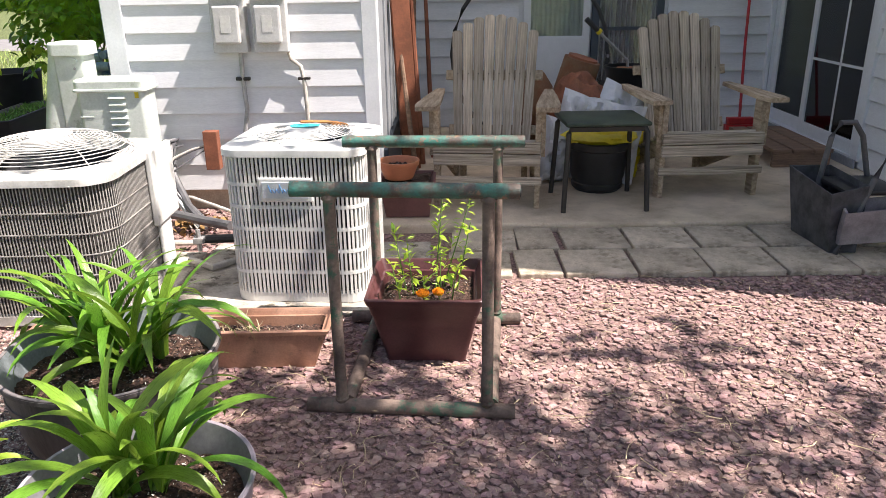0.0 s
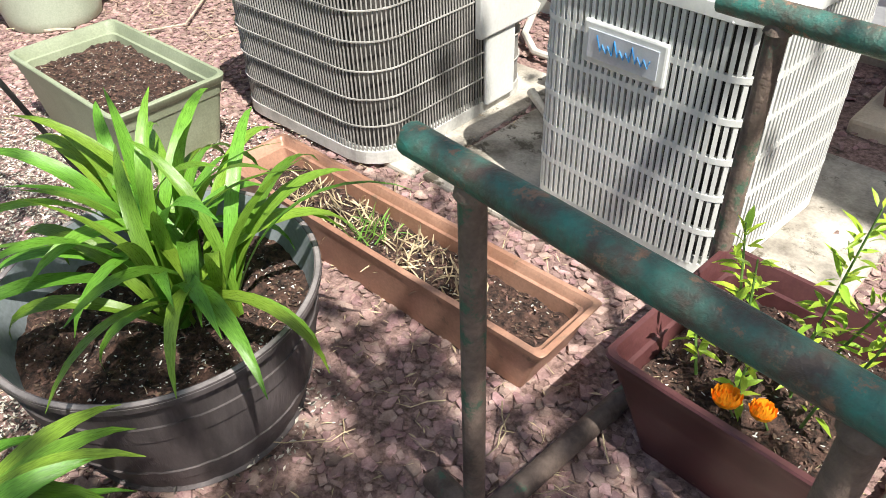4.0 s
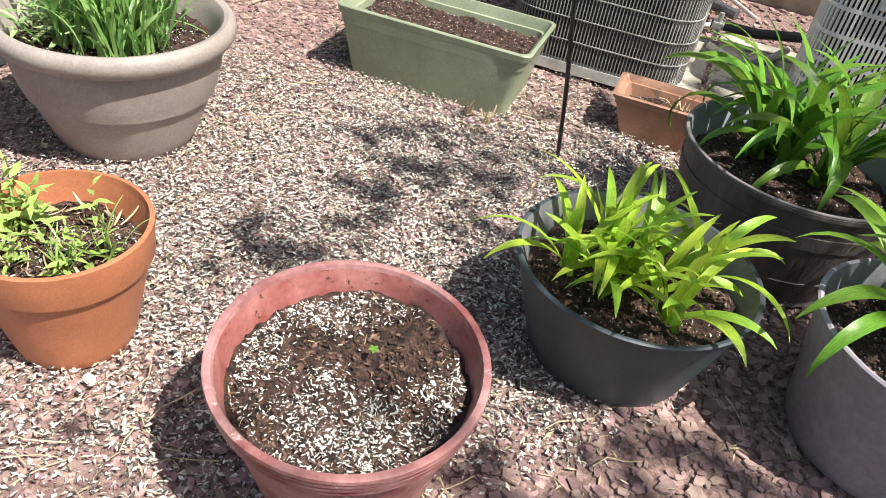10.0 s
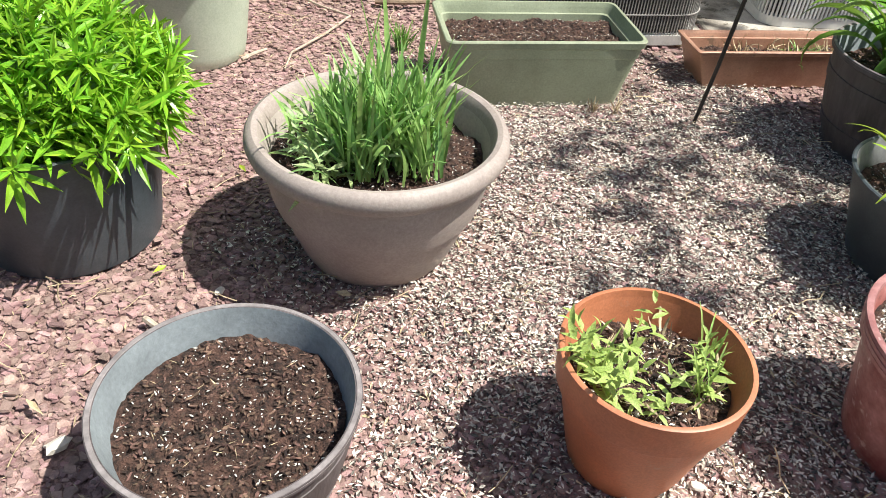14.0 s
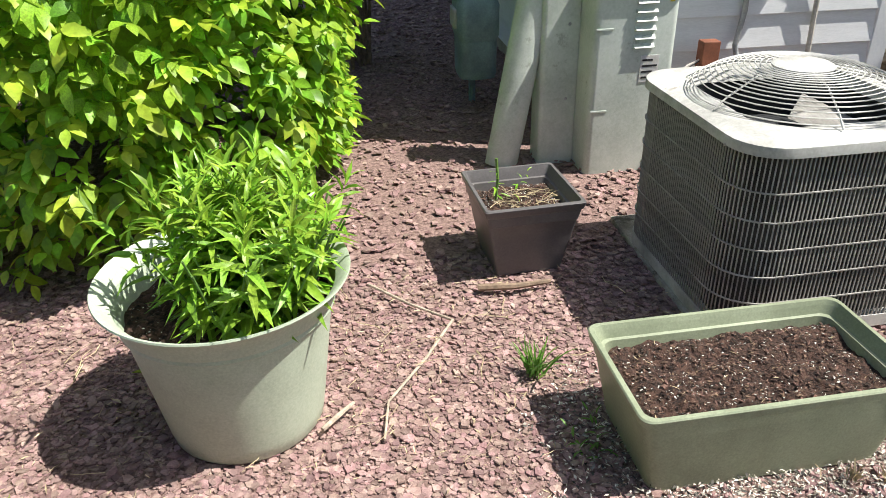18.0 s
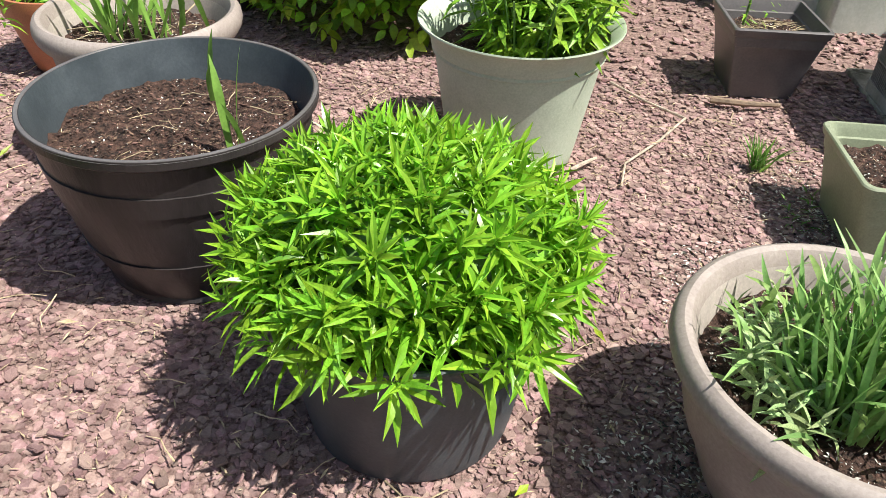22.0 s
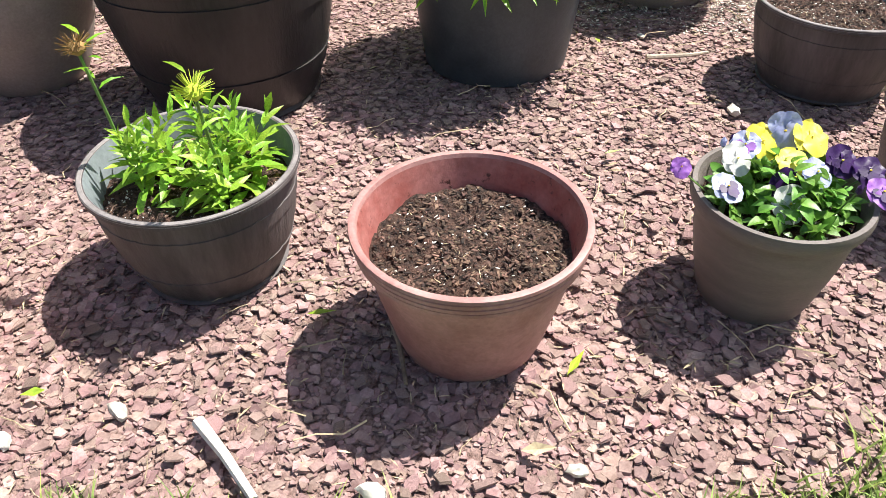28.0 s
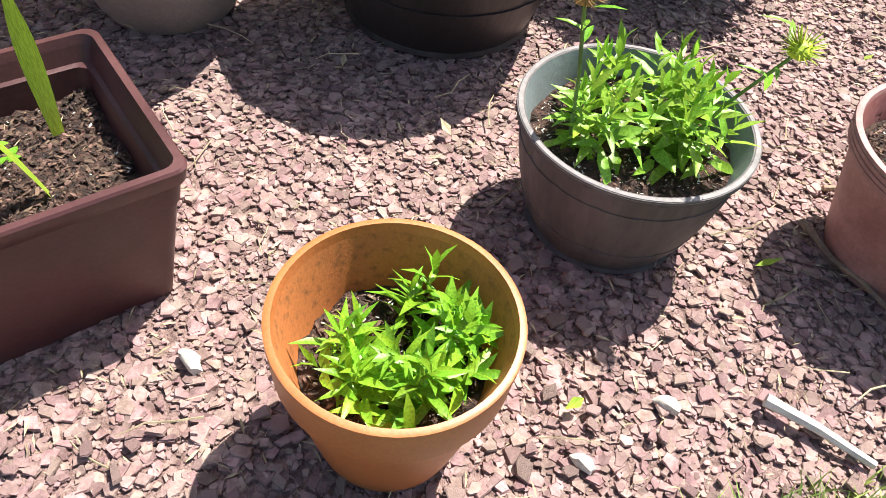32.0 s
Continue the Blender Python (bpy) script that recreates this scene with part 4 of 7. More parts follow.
part("body", Geo().tube([(-0.1, 0.05, 0.0), (-0.05, 0.03, 0.3), (0.06, 0.0, 0.72)], 0.15, 20, r2=0.12, wob=0.25), M_BURLAP, roll, smooth=True)
part("mouth", Geo().tube([(0.058, 0.0, 0.714), (0.064, -0.002, 0.735)], 0.10, 18), M_ORB, roll, "dark folded mouth")
sack("paper_sack", [((0.46, 5.15, 0.35), (0.13, 0.14, 0.33), 14.0)], M_BURLAP, "tan crumpled paper sack behind the chair", 3)
p = thing("bucket", 1.16, 5.45, 0.05, 0, "black bucket with tools at the back", "bucket")
part("body", Geo().lathe([(0.14, 0), (0.175, 0.6), (0.185, 0.62), (0.185, 0.64), (0.168, 0.64), (0.135, 0.05), (0, 0.05)], 28), M_BLACK, p, smooth=True)
tool = thing("garden_tool", 1.15, 5.42, 0.35, 0, "long-handled garden tool with yellow grip in a bucket", "tool")
part("shaft", Geo().tube([(0.05, 0.0, -0.2), (-0.02, 0, 0.38), (-0.15, -0.01, 0.5), (-0.26, -0.02, 0.6)], 0.011, 8), M_ALU, tool, smooth=True)
part("grip", Geo().tube([(-0.24, -0.018, 0.585), (-0.33, -0.026, 0.665)], 0.019, 10), M_BLACK, tool, "black rubber grip")
part("collar", Geo().tube([(-0.225, -0.017, 0.572), (-0.243, -0.019, 0.588)], 0.022, 10), M_YEL, tool, "yellow collar")
part("head", Geo().box(-0.09, -0.03, 0.30, 0.09, 0.03, 0.335, 0.01), M_TERRA, tool, "orange plastic tool head")
g = Geo().tube([(0.49 + 0.60 * math.cos(a), 5.9 + 0.1 * math.sin(a), 0.73 + 0.66 * math.sin(a)) for a in [i * 0.26 for i in range(25)]], 0.016, 8)
solid("hose_hoop", g, M_CABLE, "black hose hoop leaning behind the chair", "hoop", smooth=True)
for x0, x1, y, top in ((-0.40, -0.44, 5.2, 1.25), (-0.33, -0.40, 5.3, 1.4), (-0.36, -0.47, 4.95, 1.05), (-0.26, -0.3, 5.5, 1.3)):
    stick("tool_handle", [(x0, y - 0.1, 0.05), ((x0 + x1) / 2, y - 0.02, top / 2), (x1, y + 0.04, top)], 0.02, M_ORB if x0 > -0.35 else M_DECK, "brown wooden tool handle leaning on the wall", "tool")
g = Geo().box(-0.06, -0.02, 0, 0.06, 0.02, 1.15, 0.004)
solid("plank", g, M_ORB, "reddish brown plank leaning on the alcove wall", "plank", at=pose(-0.40, 5.05, 0.05, 4, -4, 20))
solid("plank", Geo().box(-0.08, -0.015, 0, 0.08, 0.015, 1.3, 0.004), M_DECK, "dark brown plank leaning on the alcove wall", "plank", at=pose(-0.43, 5.4, 0.05, 3, -3, 60))
br = thing("broom", 2.30, 6.3, 0.05, 0, "red long-handled broom leaning on the siding", "broom")
part("handle", Geo().tube([(0, -0.05, 0.1), (0.03, 0.1, 0.7), (0.07, 0.24, 1.35)], 0.012, 8), M_REDP, br, smooth=True)
part("head", Geo().box(-0.11, -0.09, 0.06, 0.11, -0.03, 0.12, 0.012), M_REDP, br)
part("bristles", Geo().box(-0.12, -0.09, 0.0, 0.12, -0.03, 0.06, 0.006), M_REDP, br)
st = thing("wooden_step", 2.25, 5.35, 0.05, 0, "low brown wooden step before the sliding door", "step")
for i in range(3):
    part("plank", Geo().box(-0.2, -0.4, 0.1, -0.075, 0.45, 0.125, 0.004), M_DECK, st, at=pose(i * 0.14, 0, 0))
for y in (-0.38, 0.40):
    part("riser", Geo().box(-0.19, y, 0, 0.2, y + 0.03, 0.099), M_DECK, st)

cart = thing("kneeler_tote", 1.70, 3.33, 0.03, 0, "folding garden kneeler with dark canvas tote bags", "kneeler")


def pouch(name, p, material, label):
    """An open canvas pouch: four bottom and four top corners, walls with thickness and a slack rim."""
    g = Geo()
    c = Vector((sum(q[0] for q in p) / 8, sum(q[1] for q in p) / 8, 0))
    inn = [(c.x + (x - c.x) * 0.94, c.y + (y - c.y) * 0.94, z + (0.006 if k < 4 else 0.0)) for k, (x, y, z) in enumerate(p)]
    g.v = [tuple(q) for q in p] + inn
    g.f = [(3, 2, 1, 0), (8, 9, 10, 11)]
    for i in range(4):
        j = (i + 1) % 4
        g.f += [(i, j, 4 + j, 4 + i), (8 + j, 8 + i, 12 + i, 12 + j), (4 + i, 4 + j, 12 + j, 12 + i)]
    g.mi = [0] * len(g.f)
    return part(name, g, material, cart, label)


pouch("tote_bag", [(-0.03, 0.02, 0.0), (0.10, 0.02, 0.0), (0.10, 0.36, 0.0), (-0.06, 0.36, 0.0), (-0.08, -0.02, 0.30), (0.11, 0.02, 0.33), (0.11, 0.40, 0.34), (-0.10, 0.40, 0.34)], M_FABRIC, "sagging black canvas bag")
pouch("side_pocket", [(-0.005, -0.01, 0.05), (0.42, 0.05, 0.05), (0.42, 0.13, 0.05), (0.0, 0.08, 0.05), (-0.02, -0.06, 0.22), (0.42, 0.0, 0.24), (0.42, 0.13, 0.26), (0.02, 0.09, 0.24)], M_LILAC, "lilac grey canvas pocket")
part("tube_frame", Geo().tube([(0.0, 0.30, 0.0), (0.02, 0.31, 0.30), (0.05, 0.32, 0.50), (0.09, 0.325, 0.57), (0.16, 0.33, 0.57), (0.21, 0.33, 0.50), (0.26, 0.32, 0.30), (0.30, 0.31, 0.0)], 0.014, 10), M_GREYT, cart, smooth=True)
part("tube_frame", Geo().tube([(-0.01, 0.0, 0.0), (0.06, 0.02, 0.14), (0.14, 0.04, 0.36), (0.20, 0.05, 0.50), (0.27, 0.06, 0.555), (0.36, 0.06, 0.555), (0.43, 0.06, 0.49), (0.5, 0.05, 0.3), (0.56, 0.05, 0.0)], 0.014, 10), M_GREYT, cart, smooth=True)
part("kneeling_pad", Geo().box(0.02, 0.05, 0.27, 0.30, 0.34, 0.30, 0.012), M_BLACK, cart, smooth=True)

# ---- air conditioners ----
def rounded(w, d, r, n=7):
    """A rounded rectangle's outline, counter-clockwise."""
    out = []
    for cx, cy, a0 in ((w / 2 - r, d / 2 - r, 0), (-w / 2 + r, d / 2 - r, 90), (-w / 2 + r, -d / 2 + r, 180), (w / 2 - r, -d / 2 + r, 270)):
        out += [(cx + r * math.cos(radians(a0 + 90 * i / (n - 1))), cy + r * math.sin(radians(a0 + 90 * i / (n - 1)))) for i in range(n)]
    return out


def prism(outs, m=0, cap=True):
    """Stacked outlines [(outline, z), ...] joined into a skin."""
    g = Geo()
    n = len(outs[0][0])
    for o, z in outs:
        g.v += [(x, y, z) for x, y in o]
    for j in range(len(outs) - 1):
        g.f += [(j * n + i, j * n + (i + 1) % n, (j + 1) * n + (i + 1) % n, (j + 1) * n + i) for i in range(n)]
    if cap:
        g.f += [tuple(range(n))[::-1], tuple(range((len(outs) - 1) * n, len(outs) * n))]
    g.mi = [m] * len(g.f)
    return g


def spaced(line, step):
    """Points at an even step along a closed line, with the outward angle."""
    out, carry = [], 0.0
    for i in range(len(line)):
        a, b = Vector(line[i]), Vector(line[(i + 1) % len(line)])
        l = (b - a).length
        if l < 1e-6:
            continue
        t = carry
        while t < l:
            q = a + (b - a) * (t / l)
            out.append((q.x, q.y, math.degrees(math.atan2(b.y - a.y, b.x - a.x))))
            t += step
        carry = t - l
    return out


def condenser(x, y, rz, w, d, h, r, step, slat_w, rings, m_body, m_slat, label, fan_r, base=0.04, dome=0.012):
    """An air conditioner: coil behind upright slats and bands, a cover with a round fan grille."""
    ac = thing("air_conditioner", x, y, 0.02, rz, label, "air conditioner")
    part("base_pan", prism([(rounded(w, d, r), 0), (rounded(w, d, r), base)]), m_body, ac)
    part("coil", prism([(rounded(w - 0.06, d - 0.06, r * 0.8), base), (rounded(w - 0.06, d - 0.06, r * 0.8), h - 0.05)], cap=False), M_COIL, ac, smooth=True)
    sl = Geo().box(-slat_w / 2, -0.006 if slat_w > 0.006 else -0.002, 0, slat_w / 2, 0.002 if slat_w > 0.006 else 0.001, h - base - 0.04)
    sm = sl.mesh("slat", m_slat)
    for px, py, a in spaced(rounded(w - 0.008, d - 0.008, r), step):
        part("slat", sm, None, ac, at=pose(px, py, base, 0, 0, a))
    for k in range(rings):
        z = base + (h - base - 0.055) * (k + 1) / (rings + 1)
        o, i = rounded(w + 0.003, d + 0.003, r), rounded(w - (0.016 if slat_w > 0.006 else 0.003), d - (0.016 if slat_w > 0.006 else 0.003), r)
        hh = slat_w * 0.75 if slat_w > 0.006 else 0.0019
        g = prism([(i, z - hh), (o, z - hh), (o, z + hh), (i, z + hh)], cap=False)
        part("band", g, m_slat, ac, smooth=True)
    o0, o1, o2 = rounded(w + 0.02, d + 0.02, r), rounded(w + 0.018, d + 0.018, r), rounded(w - 0.03, d - 0.03, r * 0.85)
    n = len(o0)
    hole = [(fan_r * math.cos(t), fan_r * math.sin(t)) for t in [math.atan2(q[1], q[0]) for q in o0]]
    low = [(q[0] * 0.96, q[1] * 0.96) for q in hole]
    cov = prism([(o0, h - 0.036), (o0, h - 0.016), (o1, h - 0.008), (o2, h), (hole, h + 0.006), (low, h - 0.03)], cap=False)
    part("cover", cov, m_body, ac, smooth=True)
    # well coloured near-black in place of the shade below the grille
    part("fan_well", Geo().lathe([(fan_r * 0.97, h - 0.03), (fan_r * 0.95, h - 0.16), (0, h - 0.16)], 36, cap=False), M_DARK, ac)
    g = Geo()
    for k in range(3):
        a = k * 2.094
        g.add([(0.05 * math.cos(a), 0.05 * math.sin(a), h - 0.10), (fan_r * 0.85 * math.cos(a), fan_r * 0.85 * math.sin(a), h - 0.12), (fan_r * 0.85 * math.cos(a + 0.9), fan_r * 0.85 * math.sin(a + 0.9), h - 0.07), (0.05 * math.cos(a + 1.2), 0.05 * math.sin(a + 1.2), h - 0.09)], [(0, 1, 2, 3)])
    part("fan", g, M_ACWIRE, ac, "grey fan blades")
    g = Geo()
    k, rr = 0, 0.07
    while rr < fan_r * 1.02:
        z = h + 0.014 + dome * (1 - (rr / fan_r) ** 4)
        g.tube([(rr * math.cos(t), rr * math.sin(t), z) for t in [i * 2 * math.pi / 30 for i in range(31)]], 0.0022, 4)
        rr += 0.0155
    for k in range(6):
        a = k * math.pi / 3 + 0.3
        g.tube([(0.06 * math.cos(a), 0.06 * math.sin(a), h + 0.012 + dome), (fan_r * 0.6 * math.cos(a), fan_r * 0.6 * math.sin(a), h + 0.012 + dome * 0.87), (fan_r * 0.9 * math.cos(a), fan_r * 0.9 * math.sin(a), h + 0.011 + dome * 0.34), (fan_r * 1.04 * math.cos(a), fan_r * 1.04 * math.sin(a), h + 0.008)], 0.003, 5)
    part("fan_grille", g, m_slat if slat_w > 0.006 else m_body, ac, "round wire fan grille")
    part("hub", Geo().lathe([(0.0, h + 0.024 + dome), (0.075, h + 0.022 + dome), (0.088, h + 0.015 + dome), (0.086, h + 0.008 + dome)], 28, cap=False), m_body, ac, smooth=True)
    for a in range(8):
        q = o0[(a * n) // 8]
        part("screw", Geo().blob((q[0] * 1.001, q[1] * 1.001, h - 0.035), (0.004, 0.004, 0.004), 1, 0), M_ALU, ac)
    return ac


ac2 = condenser(-0.755, 3.135, -4, 0.57, 0.55, 0.655, 0.085, 0.0168, 0.0094, 5, M_ACW, M_ACW, "white louvred air conditioner with a silver badge", 0.215)
b = part("badge", Geo().box(-0.025, -0.285, 0.465, 0.195, -0.272, 0.565, 0.006), M_ACW, ac2, "raised white badge plate", at=pose(-0.108, 0, -0.028))
part("badge_face", Geo().box(-0.008, -0.289, 0.482, 0.178, -0.286, 0.548, 0.0012), M_BADGE, b, "silver badge with blue script strokes")
line = []
for i in range(19):
    x = 0.018 + i * 0.0078
    line.append((x + 0.004 * (i % 2), -0.2905, 0.504 + (0 if i % 2 else (0.034 if i in (0, 6, 12) else 0.017))))
part("script_stroke", Geo().tube(line, 0.0016, 4), M_BADGEB, b)
g = Geo()
g.add([(0.062 * math.cos(t) * (1 + 0.12 * math.sin(3 * t)), 0.052 * math.sin(t) * (1 + 0.2 * math.cos(2 * t)), 0.6935) for t in [i * 0.35 for i in range(18)]], [tuple(range(18))])
part("hub_label", g, M_CYAN, ac2, "turquoise painted hub patch")
g = Geo()
for k in range(5):
    rr = 0.19 - k * 0.0155
    g.tube([(rr * math.cos(t), rr * math.sin(t), 0.6745 + 0.012 * (1 - (rr / 0.215) ** 4)) for t in [0.5 + i * 0.12 for i in range(13)]], 0.0032, 5)
part("rust", g, M_RUSTO, ac2, "rusted grille wires")
ac3 = condenser(-1.785, 3.02, 1.5, 0.69, 0.74, 0.60, 0.13, 0.0125, 0.0038, 5, M_ACB, M_ACWIRE, "old dirty cream air conditioner on a slab", 0.318, dome=0.075)
part("access_panel", Geo().box(0.346, 0.06, 0.265, 0.372, 0.335, 0.595, 0.006).box(0.346, 0.10, 0.03, 0.362, 0.24, 0.262, 0.006), M_ACW, ac3, "white side access panel")
solid("concrete_slab", Geo().box(-2.14, 2.72, -0.02, -1.36, 3.5, 0.019, 0.01), M_SLAB, "pale concrete slab under the air conditioner", "slab")
solid("concrete_slab", Geo().box(-1.34, 2.745, -0.02, -0.24, 3.62, 0.018, 0.01), M_SLAB, "stained pale concrete slab between the units", "slab")

# ---- pipe rack ----
rack = thing("pipe_rack", 0, 0, 0, 0, "rusty green painted steel pipe rack on gravel", "rack")
for y, ye, x0, x1, pa, pb in ((2.045, 1.99, -0.60, 0.052, -0.49, -0.035), (2.70, 2.66, -0.535, 0.13, -0.43, 0.035)):
    yy = lambda x: y + (ye - y) * (x - x0) / (x1 - x0)
    pts = [(x0 + (x1 - x0) * i / 12, yy(x0 + (x1 - x0) * i / 12), 0.732) for i in range(13)]
    part("top_bar", Geo().tube(pts, 0.0225, 16, wob=0.03), M_RUSTG, rack, "flaking green paint over rust", smooth=True)
    for x, d in ((x0, -1), (x1, 1)):
        # dark disc on the closed bar end, painting the shade of an open pipe
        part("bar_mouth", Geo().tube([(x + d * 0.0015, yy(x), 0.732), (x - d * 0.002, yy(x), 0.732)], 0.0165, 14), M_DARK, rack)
    part("foot_bar", Geo().tube([(x0, y, 0.026), ((x0 + x1) / 2, (y + ye) / 2, 0.026), (x1, ye, 0.026)], 0.0235, 14, wob=0.03), M_RUST, rack, smooth=True)
    for x in (pa, pb):
        part("post", Geo().tube([(x, yy(x), 0.03), (x, yy(x), 0.35), (x, yy(x), 0.72)], 0.018, 14, wob=0.03), M_RUST, rack, smooth=True)
        part("weld", Geo().lathe([(0.0235, 0.704), (0.0215, 0.712), (0.019, 0.72)], 14, cap=False, mx=pose(x, yy(x), 0)), M_RUST, rack, smooth=True)
        part("weld", Geo().lathe([(0.019, 0.046), (0.0225, 0.054), (0.019, 0.062)], 14, cap=False, mx=pose(x, yy(x), 0)), M_RUST, rack, smooth=True)
part("side_bar", Geo().tube([(-0.475, 2.06, 0.026), (-0.435, 2.67, 0.026)], 0.0225, 14), M_RUST, rack, smooth=True)
part("side_bar", Geo().tube([(-0.02, 2.03, 0.026), (0.03, 2.64, 0.026)], 0.0225, 14), M_RUST, rack, smooth=True)

# ---- utilities by the house ----
cab = thing("utility_cabinet", -1.93, 4.04, 0, 2, "pale green steel utility cabinet with louvres", "cabinet")
part("body", prism([(rounded(0.36, 0.19, 0.03), 0), (rounded(0.36, 0.19, 0.03), 0.77)]), M_UTIL, cab, smooth=True)
part("cap", prism([(rounded(0.378, 0.208, 0.035), 0.752), (rounded(0.392, 0.222, 0.035), 0.757), (rounded(0.392, 0.222, 0.035), 0.766), (rounded(0.378, 0.208, 0.035), 0.771), (rounded(0.378, 0.208, 0.035), 0.806), (rounded(0.368, 0.198, 0.033), 0.815), (rounded(0.34, 0.17, 0.03), 0.818)]), M_UTIL, cab)
for k in range(6):
    g = Geo()
    z = 0.52 + k * 0.035
    g.add([(-0.045, -0.0955, z), (0.045, -0.0955, z), (0.042, -0.113, z + 0.006), (-0.042, -0.113, z + 0.006), (-0.045, -0.0955, z + 0.02), (0.045, -0.0955, z + 0.02)], [(0, 1, 2, 3), (3, 2, 5, 4), (0, 3, 4), (1, 5, 2)])
    part("louvre", g, M_UTIL, cab, at=pose(0.035, 0, 0.02))
part("label", Geo().box(0.03, -0.0975, 0.40, 0.11, -0.0955, 0.51), M_PW, cab, "white printed label")
for k in range(4):
    part("print_bar", Geo().box(0.037, -0.0985, 0.415 + k * 0.024, 0.103 - 0.02 * (k % 2), -0.098, 0.423 + k * 0.024), M_BLACK, cab)
for z in (0.28, 0.62):
    part("crease", Geo().box(-0.172, -0.098, z, -0.10, -0.095, z + 0.008, 0.001), M_UTIL, cab)
part("tag", Geo().box(0.13, -0.0975, 0.72, 0.15, -0.0955, 0.76), M_YEL, cab, "small yellow tag")
ped = thing("cable_pedestal", -2.19, 4.17, 0, 0, "tall pale green steel cable pedestal", "pedestal")
part("body", prism([(rounded(0.17, 0.15, 0.02), 0), (rounded(0.17, 0.15, 0.02), 0.94)]), M_UTIL, ped, smooth=True)
part("cap", prism([(rounded(0.21, 0.19, 0.04), 0.93), (rounded(0.21, 0.19, 0.04), 0.985), (rounded(0.195, 0.175, 0.035), 0.995), (rounded(0.17, 0.15, 0.03), 0.998)]), M_UTIL, ped)
for z in (0.3, 0.62, 0.8, 0.86):
    part("bolt", Geo().blob((0.03, -0.077, z), (0.008, 0.004, 0.008), 1, 0), M_ALU, ped)
part("lock", Geo().lathe([(0.018, 0), (0.016, 0.008), (0, 0.008)], 16, cap=False, mx=pose(0.03, -0.075, 0.9, 90, 0, 0)), M_UTIL, ped)
g = Geo()
n = 10
prof = [(0.075 * math.cos(math.pi * i / n), -0.055 * math.sin(math.pi * i / n)) for i in range(n + 1)]
inner = [(x * 0.93, y * 0.9) for x, y in reversed(prof)]
ring = prof + inner
g = prism([(ring, 0), (ring, 0.96)])
solid("pedestal_cover", g, M_UTIL, "curved pale green steel cover leaning on the pedestal", "cover", smooth=True, at=pose(-2.435, 4.13, 0.0, -3, 11, 0))

gas = thing("gas_meter", -2.40, 4.98, 0.18, 90, "blue grey gas meter with pipes on the side wall", "gas meter")
part("body", prism([(rounded(0.24, 0.2, 0.04), 0.2), (rounded(0.27, 0.22, 0.05), 0.23), (rounded(0.27, 0.22, 0.05), 0.38), (rounded(0.22, 0.18, 0.04), 0.43)]), M_GAS, gas, smooth=True)
part("lower_body", prism([(rounded(0.22, 0.19, 0.05), 0.0), (rounded(0.25, 0.2, 0.05), 0.03), (rounded(0.25, 0.2, 0.05), 0.2)]), M_GAS, gas, smooth=True)
part("dial", Geo().box(-0.07, 0.105, 0.26, 0.07, 0.125, 0.36, 0.008), M_BOX, gas)
for s in (-1, 1):
    part("pipe", Geo().tube([(s * 0.08, 0, 0.42), (s * 0.08, 0, 0.55), (s * 0.10, -0.02, 0.60), (s * 0.2, -0.05, 0.62), (s * 0.22, -0.14, 0.62)], 0.028, 12), M_GAS, gas, smooth=True)
    part("collar", Geo().lathe([(0.028, 0), (0.042, 0.0), (0.042, 0.035), (0.028, 0.035)], 8, mx=pose(s * 0.08, 0, 0.44)), M_GAS, gas)
for z, y0, x0 in ((0.52, 0.02, -0.02), (0.60, -0.02, 0.05), (0.67, 0.04, -0.06), (0.57, 0.03, 0.12)):
    part("branch_pipe", Geo().tube([(x0, y0 + 0.06, z - 0.06), (x0, y0 + 0.055, z - 0.02), (x0, y0 + 0.03, z), (x0, y0 - 0.1, z + 0.005), (x0, -0.32, z + 0.005)], 0.023, 10), M_GAS, gas, smooth=True)
    for y1 in (y0 - 0.02, -0.16):
        part("union", Geo().lathe([(0.022, 0), (0.037, 0.002), (0.037, 0.04), (0.022, 0.042)], 8, mx=pose(x0, y1, z + 0.004, 90, 0, 0)), M_GAS, gas)
part("flange", Geo().lathe([(0.09, 0.0), (0.10, 0.004), (0.10, 0.014), (0.06, 0.03), (0.02, 0.04)], 20, mx=pose(0.0, 0.03, 0.43)), M_GAS, gas)
part("regulator", Geo().blob((0.02, 0.02, 0.58), (0.075, 0.06, 0.05), 2, 0.05), M_GAS, gas, smooth=True)
part("stand_pipe", Geo().tube([(0.1, 0, 0.02), (0.1, 0, -0.2)], 0.02, 10), M_GAS, gas)
part("header", Geo().tube([(-0.1, -0.05, 0.68), (0.25, -0.05, 0.70), (0.27, -0.14, 0.70)], 0.024, 10), M_GAS, gas, smooth=True)

for x, nm in ((-1.34, "grey disconnect box with a labelled front"), (-1.115, "grey disconnect box with rusty top")):
    bx = thing("disconnect_box", x, WY - 0.001, 0.92, 0, nm, "electrical box", "electrical boxes on the wall")
    part("body", Geo().box(-0.095, -0.085, 0, 0.095, -0.014, 0.29, 0.006), M_BOX, bx)
    part("door", Geo().box(-0.075, -0.125, 0.05, 0.07, -0.086, 0.25, 0.012), M_BOX, bx)
    part("label", Geo().box(-0.03, -0.1265, 0.11, 0.025, -0.1255, 0.20), M_PW, bx, "pale paper label")
    part("hood", Geo().box(-0.098, -0.11, 0.291, 0.098, -0.014, 0.303, 0.003), M_RUSTO if x > -1.2 else M_BOX, bx)
cond = thing("conduit", -1.30, WY - 0.035, 0, 0, "grey flexible conduit clamped to the siding", "conduit")
